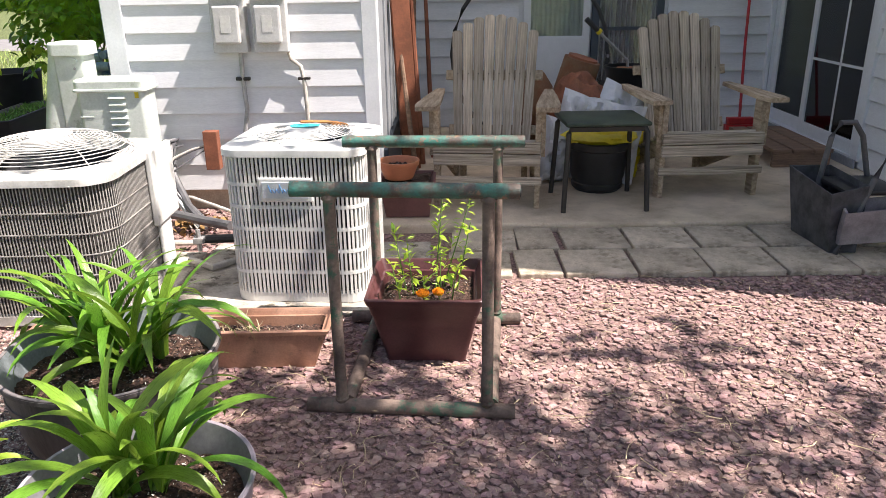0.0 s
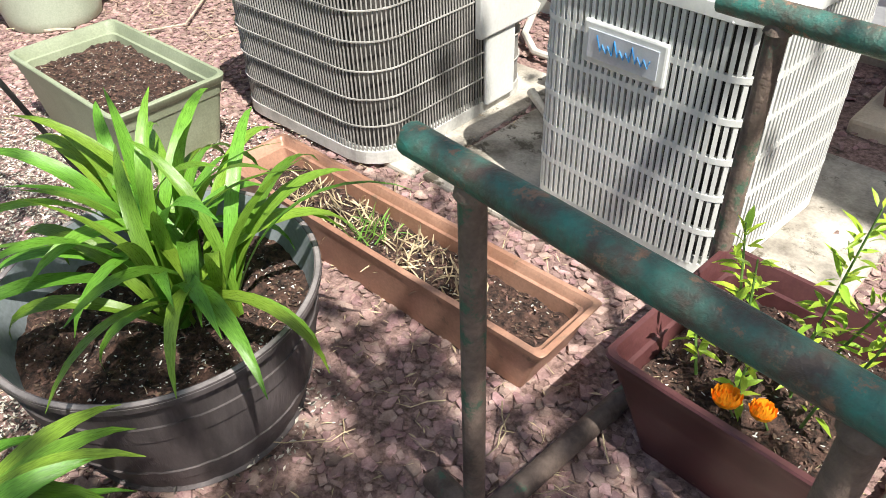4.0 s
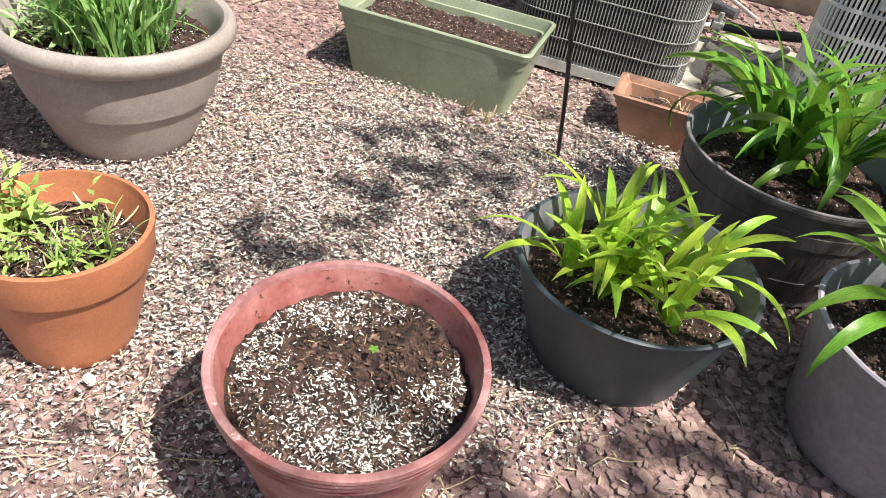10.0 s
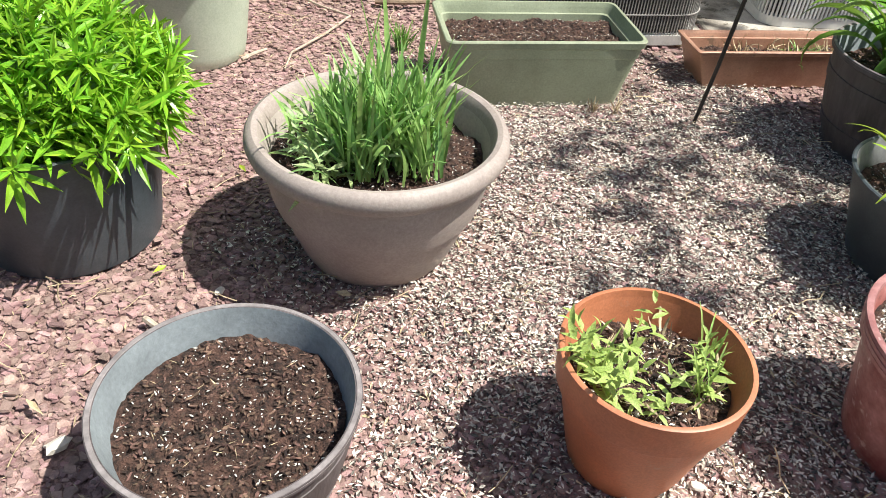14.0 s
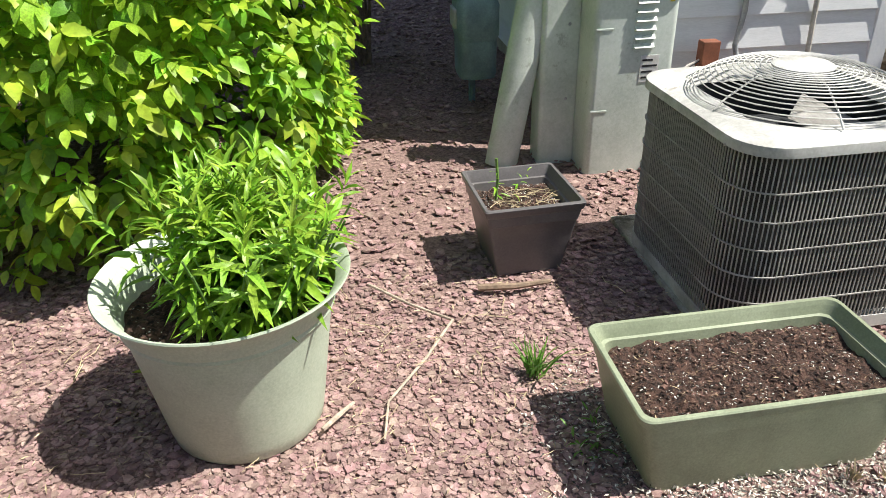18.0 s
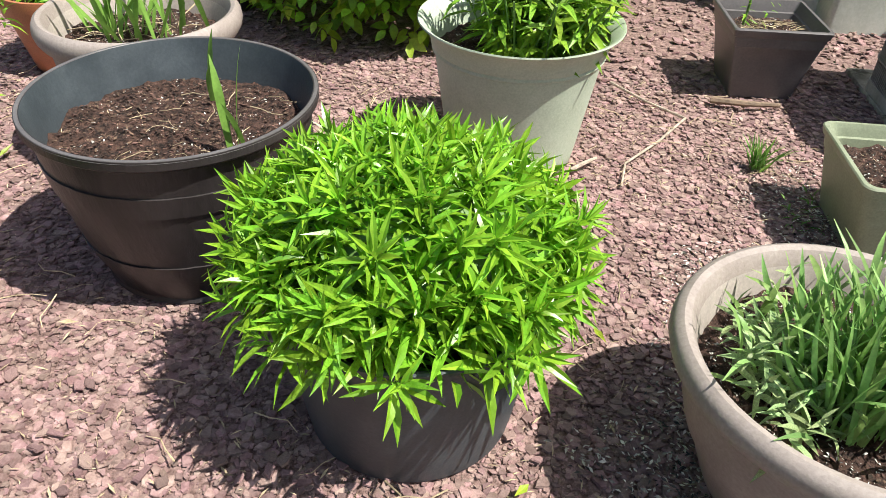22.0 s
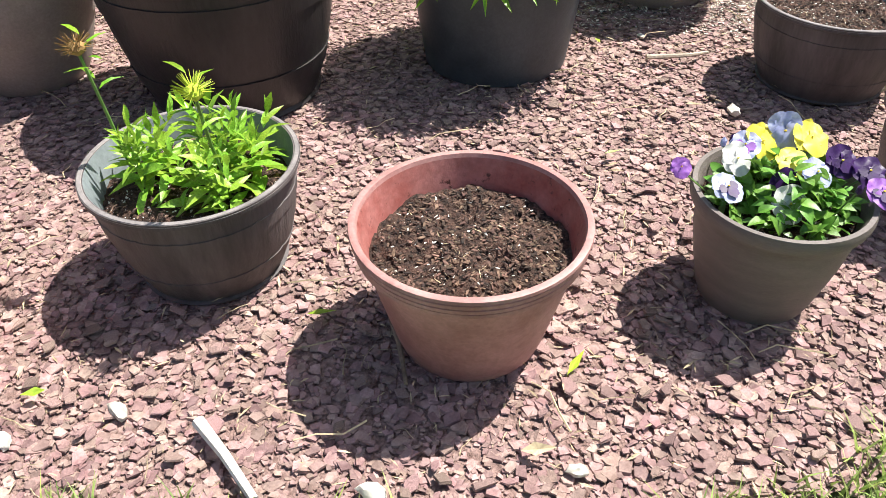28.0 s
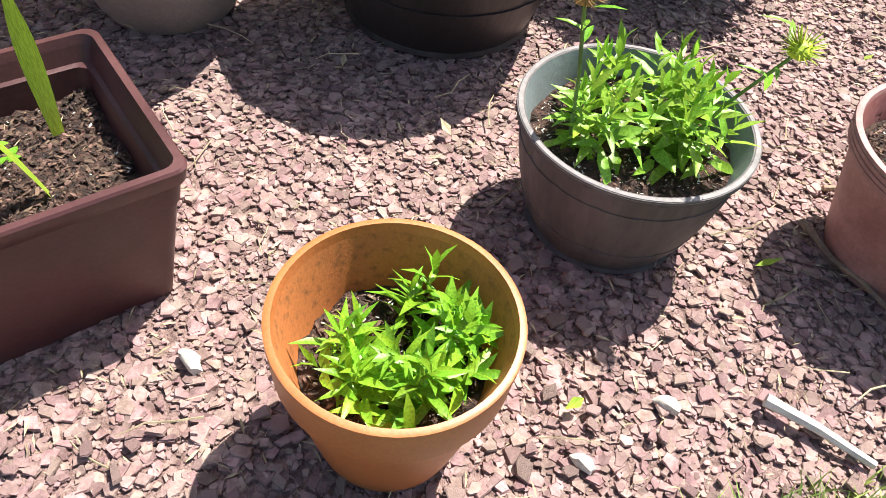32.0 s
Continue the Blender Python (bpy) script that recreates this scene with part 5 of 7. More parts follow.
part("hose", Geo().tube([(0, 0, 0.915), (0, 0, 0.75), (0.005, 0, 0.6), (-0.02, -0.01, 0.45), (-0.02, -0.1, 0.3)], 0.013, 9), M_ALU, cond, smooth=True)
part("clamp", Geo().box(-0.04, -0.012, 0.765, 0.04, 0.012, 0.785, 0.004), M_BLACKM, cond)
cond = thing("conduit", -1.0, WY - 0.035, 0, 0, "white plastic conduit bent along the siding", "conduit")
part("hose", Geo().tube([(-0.04, 0, 0.95), (-0.02, 0, 0.88), (0.03, 0, 0.84), (0.045, 0, 0.75), (0.05, 0, 0.55), (0.05, -0.02, 0.2)], 0.012, 9), M_PIPEW, cond, smooth=True)
part("clamp", Geo().box(0.01, -0.012, 0.765, 0.08, 0.012, 0.78, 0.004), M_BLACKM, cond)
solid("brick", Geo().box(-1.53, WY - 0.16, 0.28, -1.45, WY - 0.1, 0.50, 0.004), M_ORB, "orange brown block behind the unit", "block")
for i, (pts, r, m) in enumerate((
        ([(-1.79, 3.93, 0.10), (-1.62, 3.87, 0.095), (-1.45, 3.79, 0.085), (-1.30, 3.72, 0.08)], 0.026, M_GREYT),
        ([(-1.77, 3.82, 0.10), (-1.70, 3.66, 0.05), (-1.58, 3.57, 0.04), (-1.44, 3.57, 0.04), (-1.34, 3.63, 0.045)], 0.014, M_PIPEW),
        ([(-1.84, 4.2, 0.12), (-1.62, 4.1, 0.13), (-1.36, 3.95, 0.09), (-1.2, 3.8, 0.06)], 0.010, M_PIPEW),
        ([(-1.40, 3.45, 0.10), (-1.2, 3.46, 0.10), (-1.02, 3.47, 0.13)], 0.022, M_CABLE),
        ([(-1.38, 3.30, 0.05), (-1.25, 3.22, 0.04), (-1.12, 3.38, 0.035), (-1.05, 3.52, 0.05)], 0.016, M_PIPEW),
        ([(-1.74, 4.25, 0.42), (-1.73, 4.17, 0.41), (-1.70, 4.08, 0.26), (-1.60, 3.97, 0.12), (-1.50, 3.90, 0.03)], 0.024, M_GREYT))):
    solid("refrigerant_line", Geo().tube(pts, r, 9), m, "refrigerant line looped between wall and unit", "pipe", smooth=True, group="refrigerant lines")
rr = random.Random(61)
for k in range(9):
    ox, oz = rr.uniform(-0.035, 0.04), rr.uniform(-0.03, 0.03)
    pts = [(-1.73 + ox, 4.26, 0.41 + oz), (-1.735 + ox, 4.15, 0.42 + oz), (-1.75 + ox * 1.4, 4.06, 0.30 + oz), (-1.69 + ox * 1.5, 4.0, 0.17 + oz), (-1.56 + ox * 1.8, 3.93, 0.05), (-1.50 + ox * 2, 3.86, 0.02)]
    solid("cable", Geo().tube(pts, rr.choice((0.0045, 0.006, 0.009)), 7), (M_GREYT, M_PIPEW, M_CABLE, M_ALU)[k % 4], "grey cable bundled from the wall to the ground", "cable", smooth=True, group="cables behind the unit")
for k in range(5):
    oz = rr.uniform(-0.03, 0.03)
    pts = [(-1.52, 4.17, 0.41 + oz * 0.6), (-1.60, 4.13, 0.38 + oz * 1.5), (-1.68, 4.08, 0.34 + oz * 2), (-1.79, 4.02, 0.24 + oz)]
    solid("cable", Geo().tube(pts, 0.0038, 6), (M_GREYT, M_PIPEW, M_CABLE)[k % 3], "thin grey wire running to the block", "cable", smooth=True, group="wires to the block")
solid("service_valve", Geo().tube([(-1.37, 3.42, 0.05), (-1.37, 3.42, 0.16)], 0.012, 8).box(-1.395, 3.40, 0.09, -1.345, 3.44, 0.12, 0.004), M_ALU, "small brass grey service valve by the unit", "valve")
# side wall window and vent
sw = thing("window_2", WX - 0.004, 7.95, 0.82, -90, "brown framed window in the side wall", "window", kind="structure")
part("window_frame", Geo().box(-0.75, -0.035, 0, 0.75, -0.015, 0.06, 0.004).box(-0.75, -0.035, 0.06, -0.69, -0.015, 1.1, 0.004).box(0.69, -0.035, 0.06, 0.75, -0.015, 1.1, 0.004).box(-0.69, -0.035, 1.04, 0.69, -0.015, 1.1, 0.004), M_DECK, sw)
part("pane", Geo().box(-0.7, -0.022, 0.05, 0.7, -0.018, 1.05), M_DKBLUE, sw, "dark window pane")
ve = thing("wall_vent", WX - 0.004, 5.85, 0.86, -90, "weathered louvred vent on the side wall", "vent")
part("frame", Geo().box(-0.14, -0.05, 0, -0.115, -0.015, 0.8, 0.003).box(0.115, -0.05, 0, 0.14, -0.015, 0.8, 0.003), M_BOX, ve)
for k in range(10):
    part("slat", Geo().box(-0.115, -0.03, 0, 0.115, -0.022, 0.075), M_BOX, ve, at=pose(0, -0.01, 0.01 + k * 0.078, -35, 0, 0))
solid("downspout", Geo().box(WX - 0.09, 4.75, 0.98, WX - 0.016, 4.86, 3.3, 0.006).box(WX - 0.17, 4.6, 0.94, WX - 0.016, 4.74, 1.25, 0.008), M_GAS, "grey green box and downspout on the side wall", "downspout")

# ---- planters ----
def soil(parent, r, z, seed, bits=110, pale=40, dome=0.0, sq=None, bare=None):
    """Soil with bark and perlite, round of radius r or a rectangle sq."""
    rr = random.Random(seed)
    g = Geo()
    if sq:
        w, d = sq
        nx, ny = 80, 56
        for j in range(ny + 1):
            for i in range(nx + 1):
                x, y = (i / nx - 0.5) * w, (j / ny - 0.5) * d
                g.v.append((x, y, z + 0.018 * noise.noise(Vector((x * 14 + seed, y * 14, 0))) + 0.009 * noise.noise(Vector((x * 47, y * 47, seed))) + 0.006 * noise.noise(Vector((x * 104, y * 104, seed)))))
        g.f = [(j * (nx + 1) + i, j * (nx + 1) + i + 1, (j + 1) * (nx + 1) + i + 1, (j + 1) * (nx + 1) + i) for j in range(ny) for i in range(nx)]
    else:
        n, k = 128, 42
        g.v.append((0, 0, z + dome))
        for j in range(1, k + 1):
            for i in range(n):
                q, a = j / k, 2 * math.pi * i / n
                x, y = r * q * math.cos(a), r * q * math.sin(a)
                g.v.append((x, y, z + dome * (1 - q * q) + 0.016 * noise.noise(Vector((x * 14 + seed, y * 14, 0))) + 0.009 * noise.noise(Vector((x * 47, y * 47, seed))) + 0.006 * noise.noise(Vector((x * 104, y * 104, seed)))))
        g.f = [(0, 1 + i, 1 + (i + 1) % n) for i in range(n)]
        g.f += [(1 + (j - 1) * n + i, 1 + j * n + i, 1 + j * n + (i + 1) % n, 1 + (j - 1) * n + (i + 1) % n) for j in range(1, k) for i in range(n)]
    g.mi = [0] * len(g.f)
    s = part("soil", g, M_SOIL, parent, "dark potting soil", smooth=True)
    rad = r if not sq else None

    def spots(count, size, shapes):
        q = Geo()
        for _ in range(count):
            if sq:
                x, y = rr.uniform(-sq[0] / 2, sq[0] / 2) * 0.96, rr.uniform(-sq[1] / 2, sq[1] / 2) * 0.96
                e = 0
            else:
                a, t = rr.uniform(0, 6.283), math.sqrt(rr.random()) * 0.95
                x, y = rad * t * math.cos(a), rad * t * math.sin(a)
                e = dome * (1 - t * t)
            if bare and count == pale and math.hypot((x - bare[0]) / bare[2], (y - bare[1]) / bare[2]) + rr.gauss(0, 0.22) < 0.9:
                continue
            if pale > 250 and count == pale and noise.noise(Vector((x * 7 + seed, y * 7, 2))) + rr.uniform(-0.2, 0.2) > 0.2:
                continue
            zz = z + e + 0.018 * noise.noise(Vector((x * 14 + seed, y * 14, 0))) + 0.004
            cv, cf = rr.choice(shapes)
            sz = size[0] + (size[1] - size[0]) * rr.random() ** 1.8
            q.add([(p[0] * sz, p[1] * sz * 0.55, p[2] * sz * 0.5) for p in cv], cf, 0, pose(x, y, zz, rr.uniform(-25, 25), rr.uniform(-25, 25), rr.uniform(0, 360)))
        return q

    if bits:
        part("bark_mulch", spots(bits * 10, (0.0012, 0.0088), CHIPS + CHIPS + TWIGS), M_BITS, s, kind="stuff")
    if pale:
        part("sliver_litter", spots(bits // 6, (0.004, 0.014), SLIVER), M_DRY, s, kind="stuff")
        part("perlite", spots(pale * 7 if pale < 250 else pale, (0.0011, 0.0052) if pale < 250 else (0.0016, 0.0066), CHIPS if pale < 250 else CHIPS[:4] + FLAKE), M_PERL, s, kind="stuff")
    return s


def pot(x, y, R, h, Rb, kind, material, label, inner=None, level=0.78, seed=1, tilt=(0, 0), bits=110, pale=40, dome=0.0, rz=0, group="", fill=True, bare=None):
    """A round planter of rim radius R, height h and foot radius Rb."""
    t = thing({"barrel": "barrel_planter", "tub": "tub_planter"}.get(kind, "flower_pot"), x, y, 0.006, rz, label, "planter", group, rx=tilt[0], ry=tilt[1])
    inner = inner or material
    th = 0.009
    side = lambda q: Rb + (R - Rb) * (q ** 0.85)
    wob = None
    if kind == "barrel":
        prof = [(Rb * 0.97, 0), (Rb, 0.006)]
        for k in range(1, 25):
            q = k / 24 * 0.93
            bulge = 0.012 * math.sin(math.pi * q)
            prof.append((side(q) - 0.012 + bulge, h * q))
        band = 0.0036 if R > 0.25 else 0.0016
        for lo, hi in ((0.20, 0.31), (0.66, 0.78)):
            f = lambda q: side(q) - 0.012 + 0.012 * math.sin(math.pi * q)
            prof = [p for p in prof if not lo * h - 0.004 < p[1] < hi * h + 0.004]
            prof += [(f(lo), lo * h), (f(lo) + band, lo * h + 0.0008), (f((lo + hi) / 2) + band, (lo + hi) / 2 * h), (f(hi) + band, hi * h - 0.0008), (f(hi), hi * h)]
        prof.sort(key=lambda p: p[1])
        prof += [(R - 0.006, h * 0.94), (R, h * 0.955), (R, h), (R - 0.012, h)]
        wob = lambda a, z, r: -0.0018 if (z < h * 0.93 and z > 0.01 and (int(a / (2 * math.pi) * 96 + 0.5) % 6 == 0)) else 0.0
        n = 96
    elif kind == "bell":
        prof = [(Rb * 0.96, 0), (Rb, 0.008)] + [(Rb + (R * 0.86 - Rb) * math.sin(q * 1.45) / math.sin(1.45), h * 0.86 * q) for q in [k / 12 for k in range(1, 13)]]
        e, f = prof[7]
        prof = prof[:8] + [(e + 0.0006, f + 0.004), (e + 0.0095, f + 0.005), (e + 0.0105, f + 0.009)] + [(a + 0.009, b) for a, b in prof[8:]]
        prof += [(R * 0.90, h * 0.862), (R * 0.905, h * 0.838), (R * 0.955, h * 0.842), (R * 0.985, h * 0.875), (R, h * 0.915), (R * 0.992, h * 0.955), (R * 0.97, h * 0.985), (R * 0.935, h), (R * 0.895, h * 0.99), (R * 0.87, h * 0.96), (R * 0.85, h * 0.91)]
        n = 64
    elif kind == "flare":
        prof = [(Rb * 0.97, 0), (Rb, 0.008)] + [(Rb + (R * 0.84 - Rb) * q, h * 0.85 * q) for q in [k / 8 for k in range(1, 9)]]
        prof += [(R * 0.845, h * 0.79), (R * 0.855, h * 0.80), (R * 0.85, h * 0.82), (R * 0.862, h * 0.83), (R * 0.87, h * 0.87), (R * 0.92, h * 0.95), (R, h * 0.99), (R * 0.995, h), (R * 0.965, h * 0.992), (R * 0.87, h * 0.92)]
        n = 64
    elif kind == "ribbed":
        prof = [(Rb * 0.97, 0), (Rb, 0.006)] + [(Rb + (R * 0.915 - Rb) * q, h * 0.83 * q) for q in [k / 8 for k in range(1, 9)]]
        prof += [(R * 0.95, h * 0.835), (R * 0.968, h * 0.85), (R * 0.968, h * 0.875), (R * 0.955, h * 0.88), (R * 0.98, h * 0.89), (R * 0.982, h * 0.915), (R * 0.968, h * 0.922), (R * 0.99, h * 0.932), (R * 0.992, h * 0.958), (R * 0.98, h * 0.965), (R, h * 0.975), (R * 0.995, h * 0.995), (R * 0.975, h), (R * 0.94, h * 0.997), (R * 0.925, h * 0.97)]
        n = 64
    elif kind == "terra":
        prof = [(Rb * 0.97, 0), (Rb, 0.006)] + [(Rb + (R * 0.92 - Rb) * q, h * 0.72 * q) for q in [k / 6 for k in range(1, 7)]]
        prof += [(R * 0.965, h * 0.73), (R * 0.975, h * 0.745), (R * 0.99, h * 0.9), (R, h * 0.95), (R, h * 0.995), (R - 0.003, h), (R - 0.009, h), (R - 0.012, h * 0.95)]
        n = 64
    elif kind == "bowl":
        prof = [(Rb * 0.97, 0), (Rb, 0.006)] + [(Rb + (R * 0.9 - Rb) * math.sin(q * 1.3) / math.sin(1.3), h * 0.84 * q) for q in [k / 10 for k in range(1, 11)]]
        prof += [(R * 0.93, h * 0.87), (R * 0.985, h * 0.89), (R, h * 0.93), (R, h * 0.97), (R * 0.985, h), (R * 0.93, h * 1.0), (R * 0.90, h * 0.96)]
        n = 64
    else:
        prof = [(Rb * 0.97, 0), (Rb, 0.005)] + [(Rb + (R - Rb) * q, h * 0.97 * q) for q in [k / 10 for k in range(1, 11)]]
        prof += [(R + 0.004, h * 0.975), (R + 0.005, h * 0.99), (R + 0.001, h), (R - 0.006, h * 0.995)]
        n = 64
    part("body", Geo().lathe(prof, n, wob=wob), material, t, smooth=True)
    if kind == "barrel":
        part("rim_edge", Geo().lathe([(R + 0.0004, h - 0.004), (R - 0.002, h + 0.0012), (R - 0.009, h + 0.0014), (R - 0.0125, h - 0.003)], n, cap=False), M_WORN if material is M_GREYB else M_SLATEP, t, "worn paler rim edge", smooth=True)
    re, ze = prof[-1]
    rl = Rb + (R - Rb) * level - th - 0.012
    if kind in ("bell", "flare"):
        rl = R * 0.80
    part("inner_wall", Geo().lathe([(re, ze), (re - 0.003, ze - 0.01), (rl, h * level - 0.03)], n, cap=False), inner, t, smooth=True)
    if fill:
        soil(t, rl + 0.004, h * level - 0.012, seed, bits, pale, dome, bare=bare)
    return t, rl, h * level + 0.006


def box_planter(x, y, w, d, h, taper, material, label, rz=0.0, level=0.75, seed=1, r=0.02, feet=True, bits=160, pale=60, name="planter_box", rim=0.014, fill=True, tilt=(0, 0)):
    t = thing(name, x, y, 0.006, rz, label, "planter", rx=tilt[0], ry=tilt[1])
    o = lambda q, e=0.0, rr=r: rounded(w * (taper + (1 - taper) * q) + e, d * (taper + (1 - taper) * q) + e, rr, 5)
    outs = [(o(0), 0.0), (o(0.3), h * 0.3), (o(0.5), h * 0.5), (o(0.74), h * 0.74), (o(0.74, 0.006), h * 0.75), (o(0.88, 0.004), h * 0.88), (o(0.9, rim), h * 0.9), (o(1, rim), h * 0.985), (o(1, rim * 0.6), h), (o(1, -0.012), h), (o(0.97, -0.02), h * 0.95)]
    part("body", prism(outs, cap=False), material, t, smooth=True)
    part("inner_wall", prism([(o(0.97, -0.02), h * 0.95), (o(0.9, -0.03), h * 0.86), (o(0.9, -0.045), h * 0.85), (o(level, -0.05), h * level - 0.03)], cap=False), material, t, smooth=True)
    part("bottom", prism([(o(0.02), 0.001), (o(0.03), 0.01)]), material, t)
    if fill:
        k = taper + (1 - taper) * level
        soil(t, 0, h * level - 0.01, seed, bits, pale, sq=(w * k - 0.045, d * k - 0.045))
    return t


# ---- plants ----
def strap(L, w, rise, droop, seg=9, fold=0.25, twist=0.0):
    """A strap leaf from the origin, up along z, leaning to +x and arching over."""
    vs, x, z, a = [], 0.0, 0.0, radians(rise)
    for i in range(seg + 1):
        q = i / seg
        ww = w * (0.55 + 0.9 * q if q < 0.4 else 0.91 + 0.09 * math.sin((q - 0.4) * 2.6)) * (1 - max(0, (q - 0.55) / 0.45) ** 1.7) + 0.0006
        nx, nz = -math.sin(a), math.cos(a)
        dx, tw = fold * ww, twist * q
        vs += [(x + nx * dx, -ww, z + nz * dx + tw * ww), (x, 0, z), (x + nx * dx, ww, z + nz * dx - tw * ww)]
        st = L / seg
        x, z = x + math.cos(a) * st, z + math.sin(a) * st
        a -= radians(droop) * (0.35 + 1.3 * q) / seg
    fs = []
    for i in range(seg):
        k = 3 * i
        fs += [(k, k + 1, k + 4, k + 3), (k + 1, k + 2, k + 5, k + 4)]
    return vs, fs


def leafmesh(vs, fs, material, name="leaf"):
    g = Geo()
    g.add(vs, fs)
    return g.mesh(name, material, True)


def ovate(L, w, cup=0.25, bend=0.2):
    vs = [(0, 0, 0)]
    for q, k in ((0.2, 0.72), (0.45, 1.0), (0.75, 0.62)):
        z = -bend * L * q * q
        vs += [(L * q, -w * k, z + cup * w * k), (L * q, 0, z), (L * q, w * k, z + cup * w * k)]
    vs.append((L, 0, -bend * L))
    fs = [(0, 1, 2), (0, 2, 3), (1, 4, 5, 2), (2, 5, 6, 3), (4, 7, 8, 5), (5, 8, 9, 6), (7, 10, 8), (8, 10, 9)]
    return vs, fs


def lance(L, w, bend=0.3, cup=0.35):
    vs = [(0, 0, 0)]
    for q, k in ((0.25, 0.9), (0.6, 0.85)):
        z = L * bend * (0.5 * q - q * q)
        vs += [(L * q, -w * k, z + cup * w), (L * q, 0, z), (L * q, w * k, z + cup * w)]
    vs.append((L, 0, -L * bend * 0.5))
    return vs, [(0, 1, 2), (0, 2, 3), (1, 4, 5, 2), (2, 5, 6, 3), (4, 7, 5), (5, 7, 6)]


LANCES = [lance(1.0, U(0.085, 0.12), U(0.1, 0.6), U(0.2, 0.5)) for _ in range(6)]
OVATES = [ovate(1.0, U(0.25, 0.31), U(0.1, 0.35), U(0.05, 0.35)) for _ in range(6)]


def foliage(plant, leaves, shapes, mat_one, mat_mass, limit=280, near=None, name="leaf"):
    """leaves: matrices. The nearest ones are parts, the rest one mass."""
    meshes = [leafmesh(v, f, mat_one, name) for v, f in shapes]
    if near:
        leaves = sorted(leaves, key=lambda m: (m.translation - Vector(near)).length)
    r = random.Random(len(leaves))
    for m in leaves[:limit]:
        part(name, r.choice(meshes), None, plant, at=m)
    rest = leaves[limit:]
    if rest:
        g = Geo()
        for m in rest:
            v, f = r.choice(shapes)
            g.add(v, f, 0, m)
        part("foliage", g, mat_mass, plant, kind="stuff", smooth=True)


def kept(leaves, r0, slope, reach=1.0):
    """Leaves whose tips stay inside a pot wall of radius r0 at the soil, widening by slope, or rise above the rim."""
    out = []
    for m in leaves:
        p = m @ Vector((reach, 0, 0))
        if math.hypot(p.x, p.y) < r0 + slope * max(p.z, -0.02):
            out.append(m)
    return out


def daylily(x, y, z, crowns, per, L, w, material, label, seed, rim, arch=1.0, flare=0.0):
    """Fans of arching strap leaves, the outer ones flatter; rim: centre, radius and height of the pot's edge."""
    r = random.Random(seed)
    t = thing("daylily", x, y, z, 0, label, "plant", "daylilies")
    rx, ry, rR, rh = rim
    for cx, cy in crowns:
        fa = r.uniform(0, 360)
        for k in range(per):
            q = (k + 0.5) / per
            for _ in range(14):
                a = fa + (180 if k % 2 else 0) + r.gauss(0, 52)
                s = L * (0.72 + 0.36 * math.sin(math.pi * (0.15 + 0.75 * q))) * r.uniform(0.85, 1.1)
                v, f = strap(s, w * r.uniform(0.78, 1.12), 50 - flare + 37 * q + r.gauss(0, 5), arch * (165 - 95 * q + r.gauss(0, 20)), 12, r.uniform(0.15, 0.4), r.uniform(-0.7, 0.7))
                m = pose(cx + r.gauss(0, 0.009), cy + r.gauss(0, 0.009), 0, r.gauss(0, 5), 0, a)
                ok, inside = True, True
                for p in v[1::3]:
                    e = m @ Vector(p)
                    d = math.hypot(e.x + x - rx, e.y + y - ry)
                    if inside and d > rR - 0.03:
                        inside = d < rR
                        ok = ok and z + e.z > rh + 0.012
                    elif inside:
                        ok = ok and e.z > -0.012
                    elif d < rR + 0.02:
                        ok = ok and z + e.z > rh + 0.012
                if ok:
                    break
            if ok:
                part("leaf", leafmesh(v, f, material), None, t, at=m)
    return t


def shoots(pts, leaf_L, per, height, r, up=55):
    """Leaf poses of leafy upright shoots; pts: (x, y, z, tilt_x, tilt_y)."""
    out = []
    for x, y, z, tx, ty in pts:
        h = height * r.uniform(0.75, 1.2)
        base = Matrix.Translation((x, y, z)) @ Euler((tx, ty, r.uniform(0, 6.28))).to_matrix().to_4x4()
        for i in range(per):
            q = i / per
            L = leaf_L * (1.1 - 0.55 * q) * r.uniform(0.8, 1.2)
            el = radians(-8 + up * q + r.gauss(0, 9) + (18 if q > 0.8 else 0))
            m = base @ Matrix.Translation((0, 0, h * q)) @ Euler((r.gauss(0, 0.25), -el, i * 2.4 + r.gauss(0, 0.2))).to_matrix().to_4x4() @ Matrix.Diagonal((L, L, L, 1))
            out.append(m)
    return out


def blades(count, R, z, L, w, r, lean=18, droop=(10, 70)):
    g = Geo()
    for _ in range(count):
        a, t = r.uniform(0, 6.28), math.sqrt(r.random()) * R
        l = r.uniform(*L)
        v, f = strap(l, w * r.uniform(0.7, 1.2), r.uniform(74, 90), r.uniform(*droop), 6, 0.2)
        g.add(v, f, 0, Matrix.Translation((t * math.cos(a), t * math.sin(a), z)) @ Euler((radians(r.gauss(0, lean)), radians(r.gauss(0, lean)), r.uniform(0, 6.28))).to_matrix().to_4x4())
    return g


def lying(count, R, z, size, r):
    """Dry stems lying on the soil."""
    g = Geo()
    for _ in range(count):
        a, t = r.uniform(0, 6.28), math.sqrt(r.random()) * R
        v, f = r.choice(TWIGS)
        q = r.uniform(*size)
        g.add([(p[0] * q, p[1] * q, p[2] * q) for p in v], f, 0, pose(t * math.cos(a), t * math.sin(a), z, r.gauss(0, 9), r.gauss(0, 9), r.uniform(0, 360)))
    return g


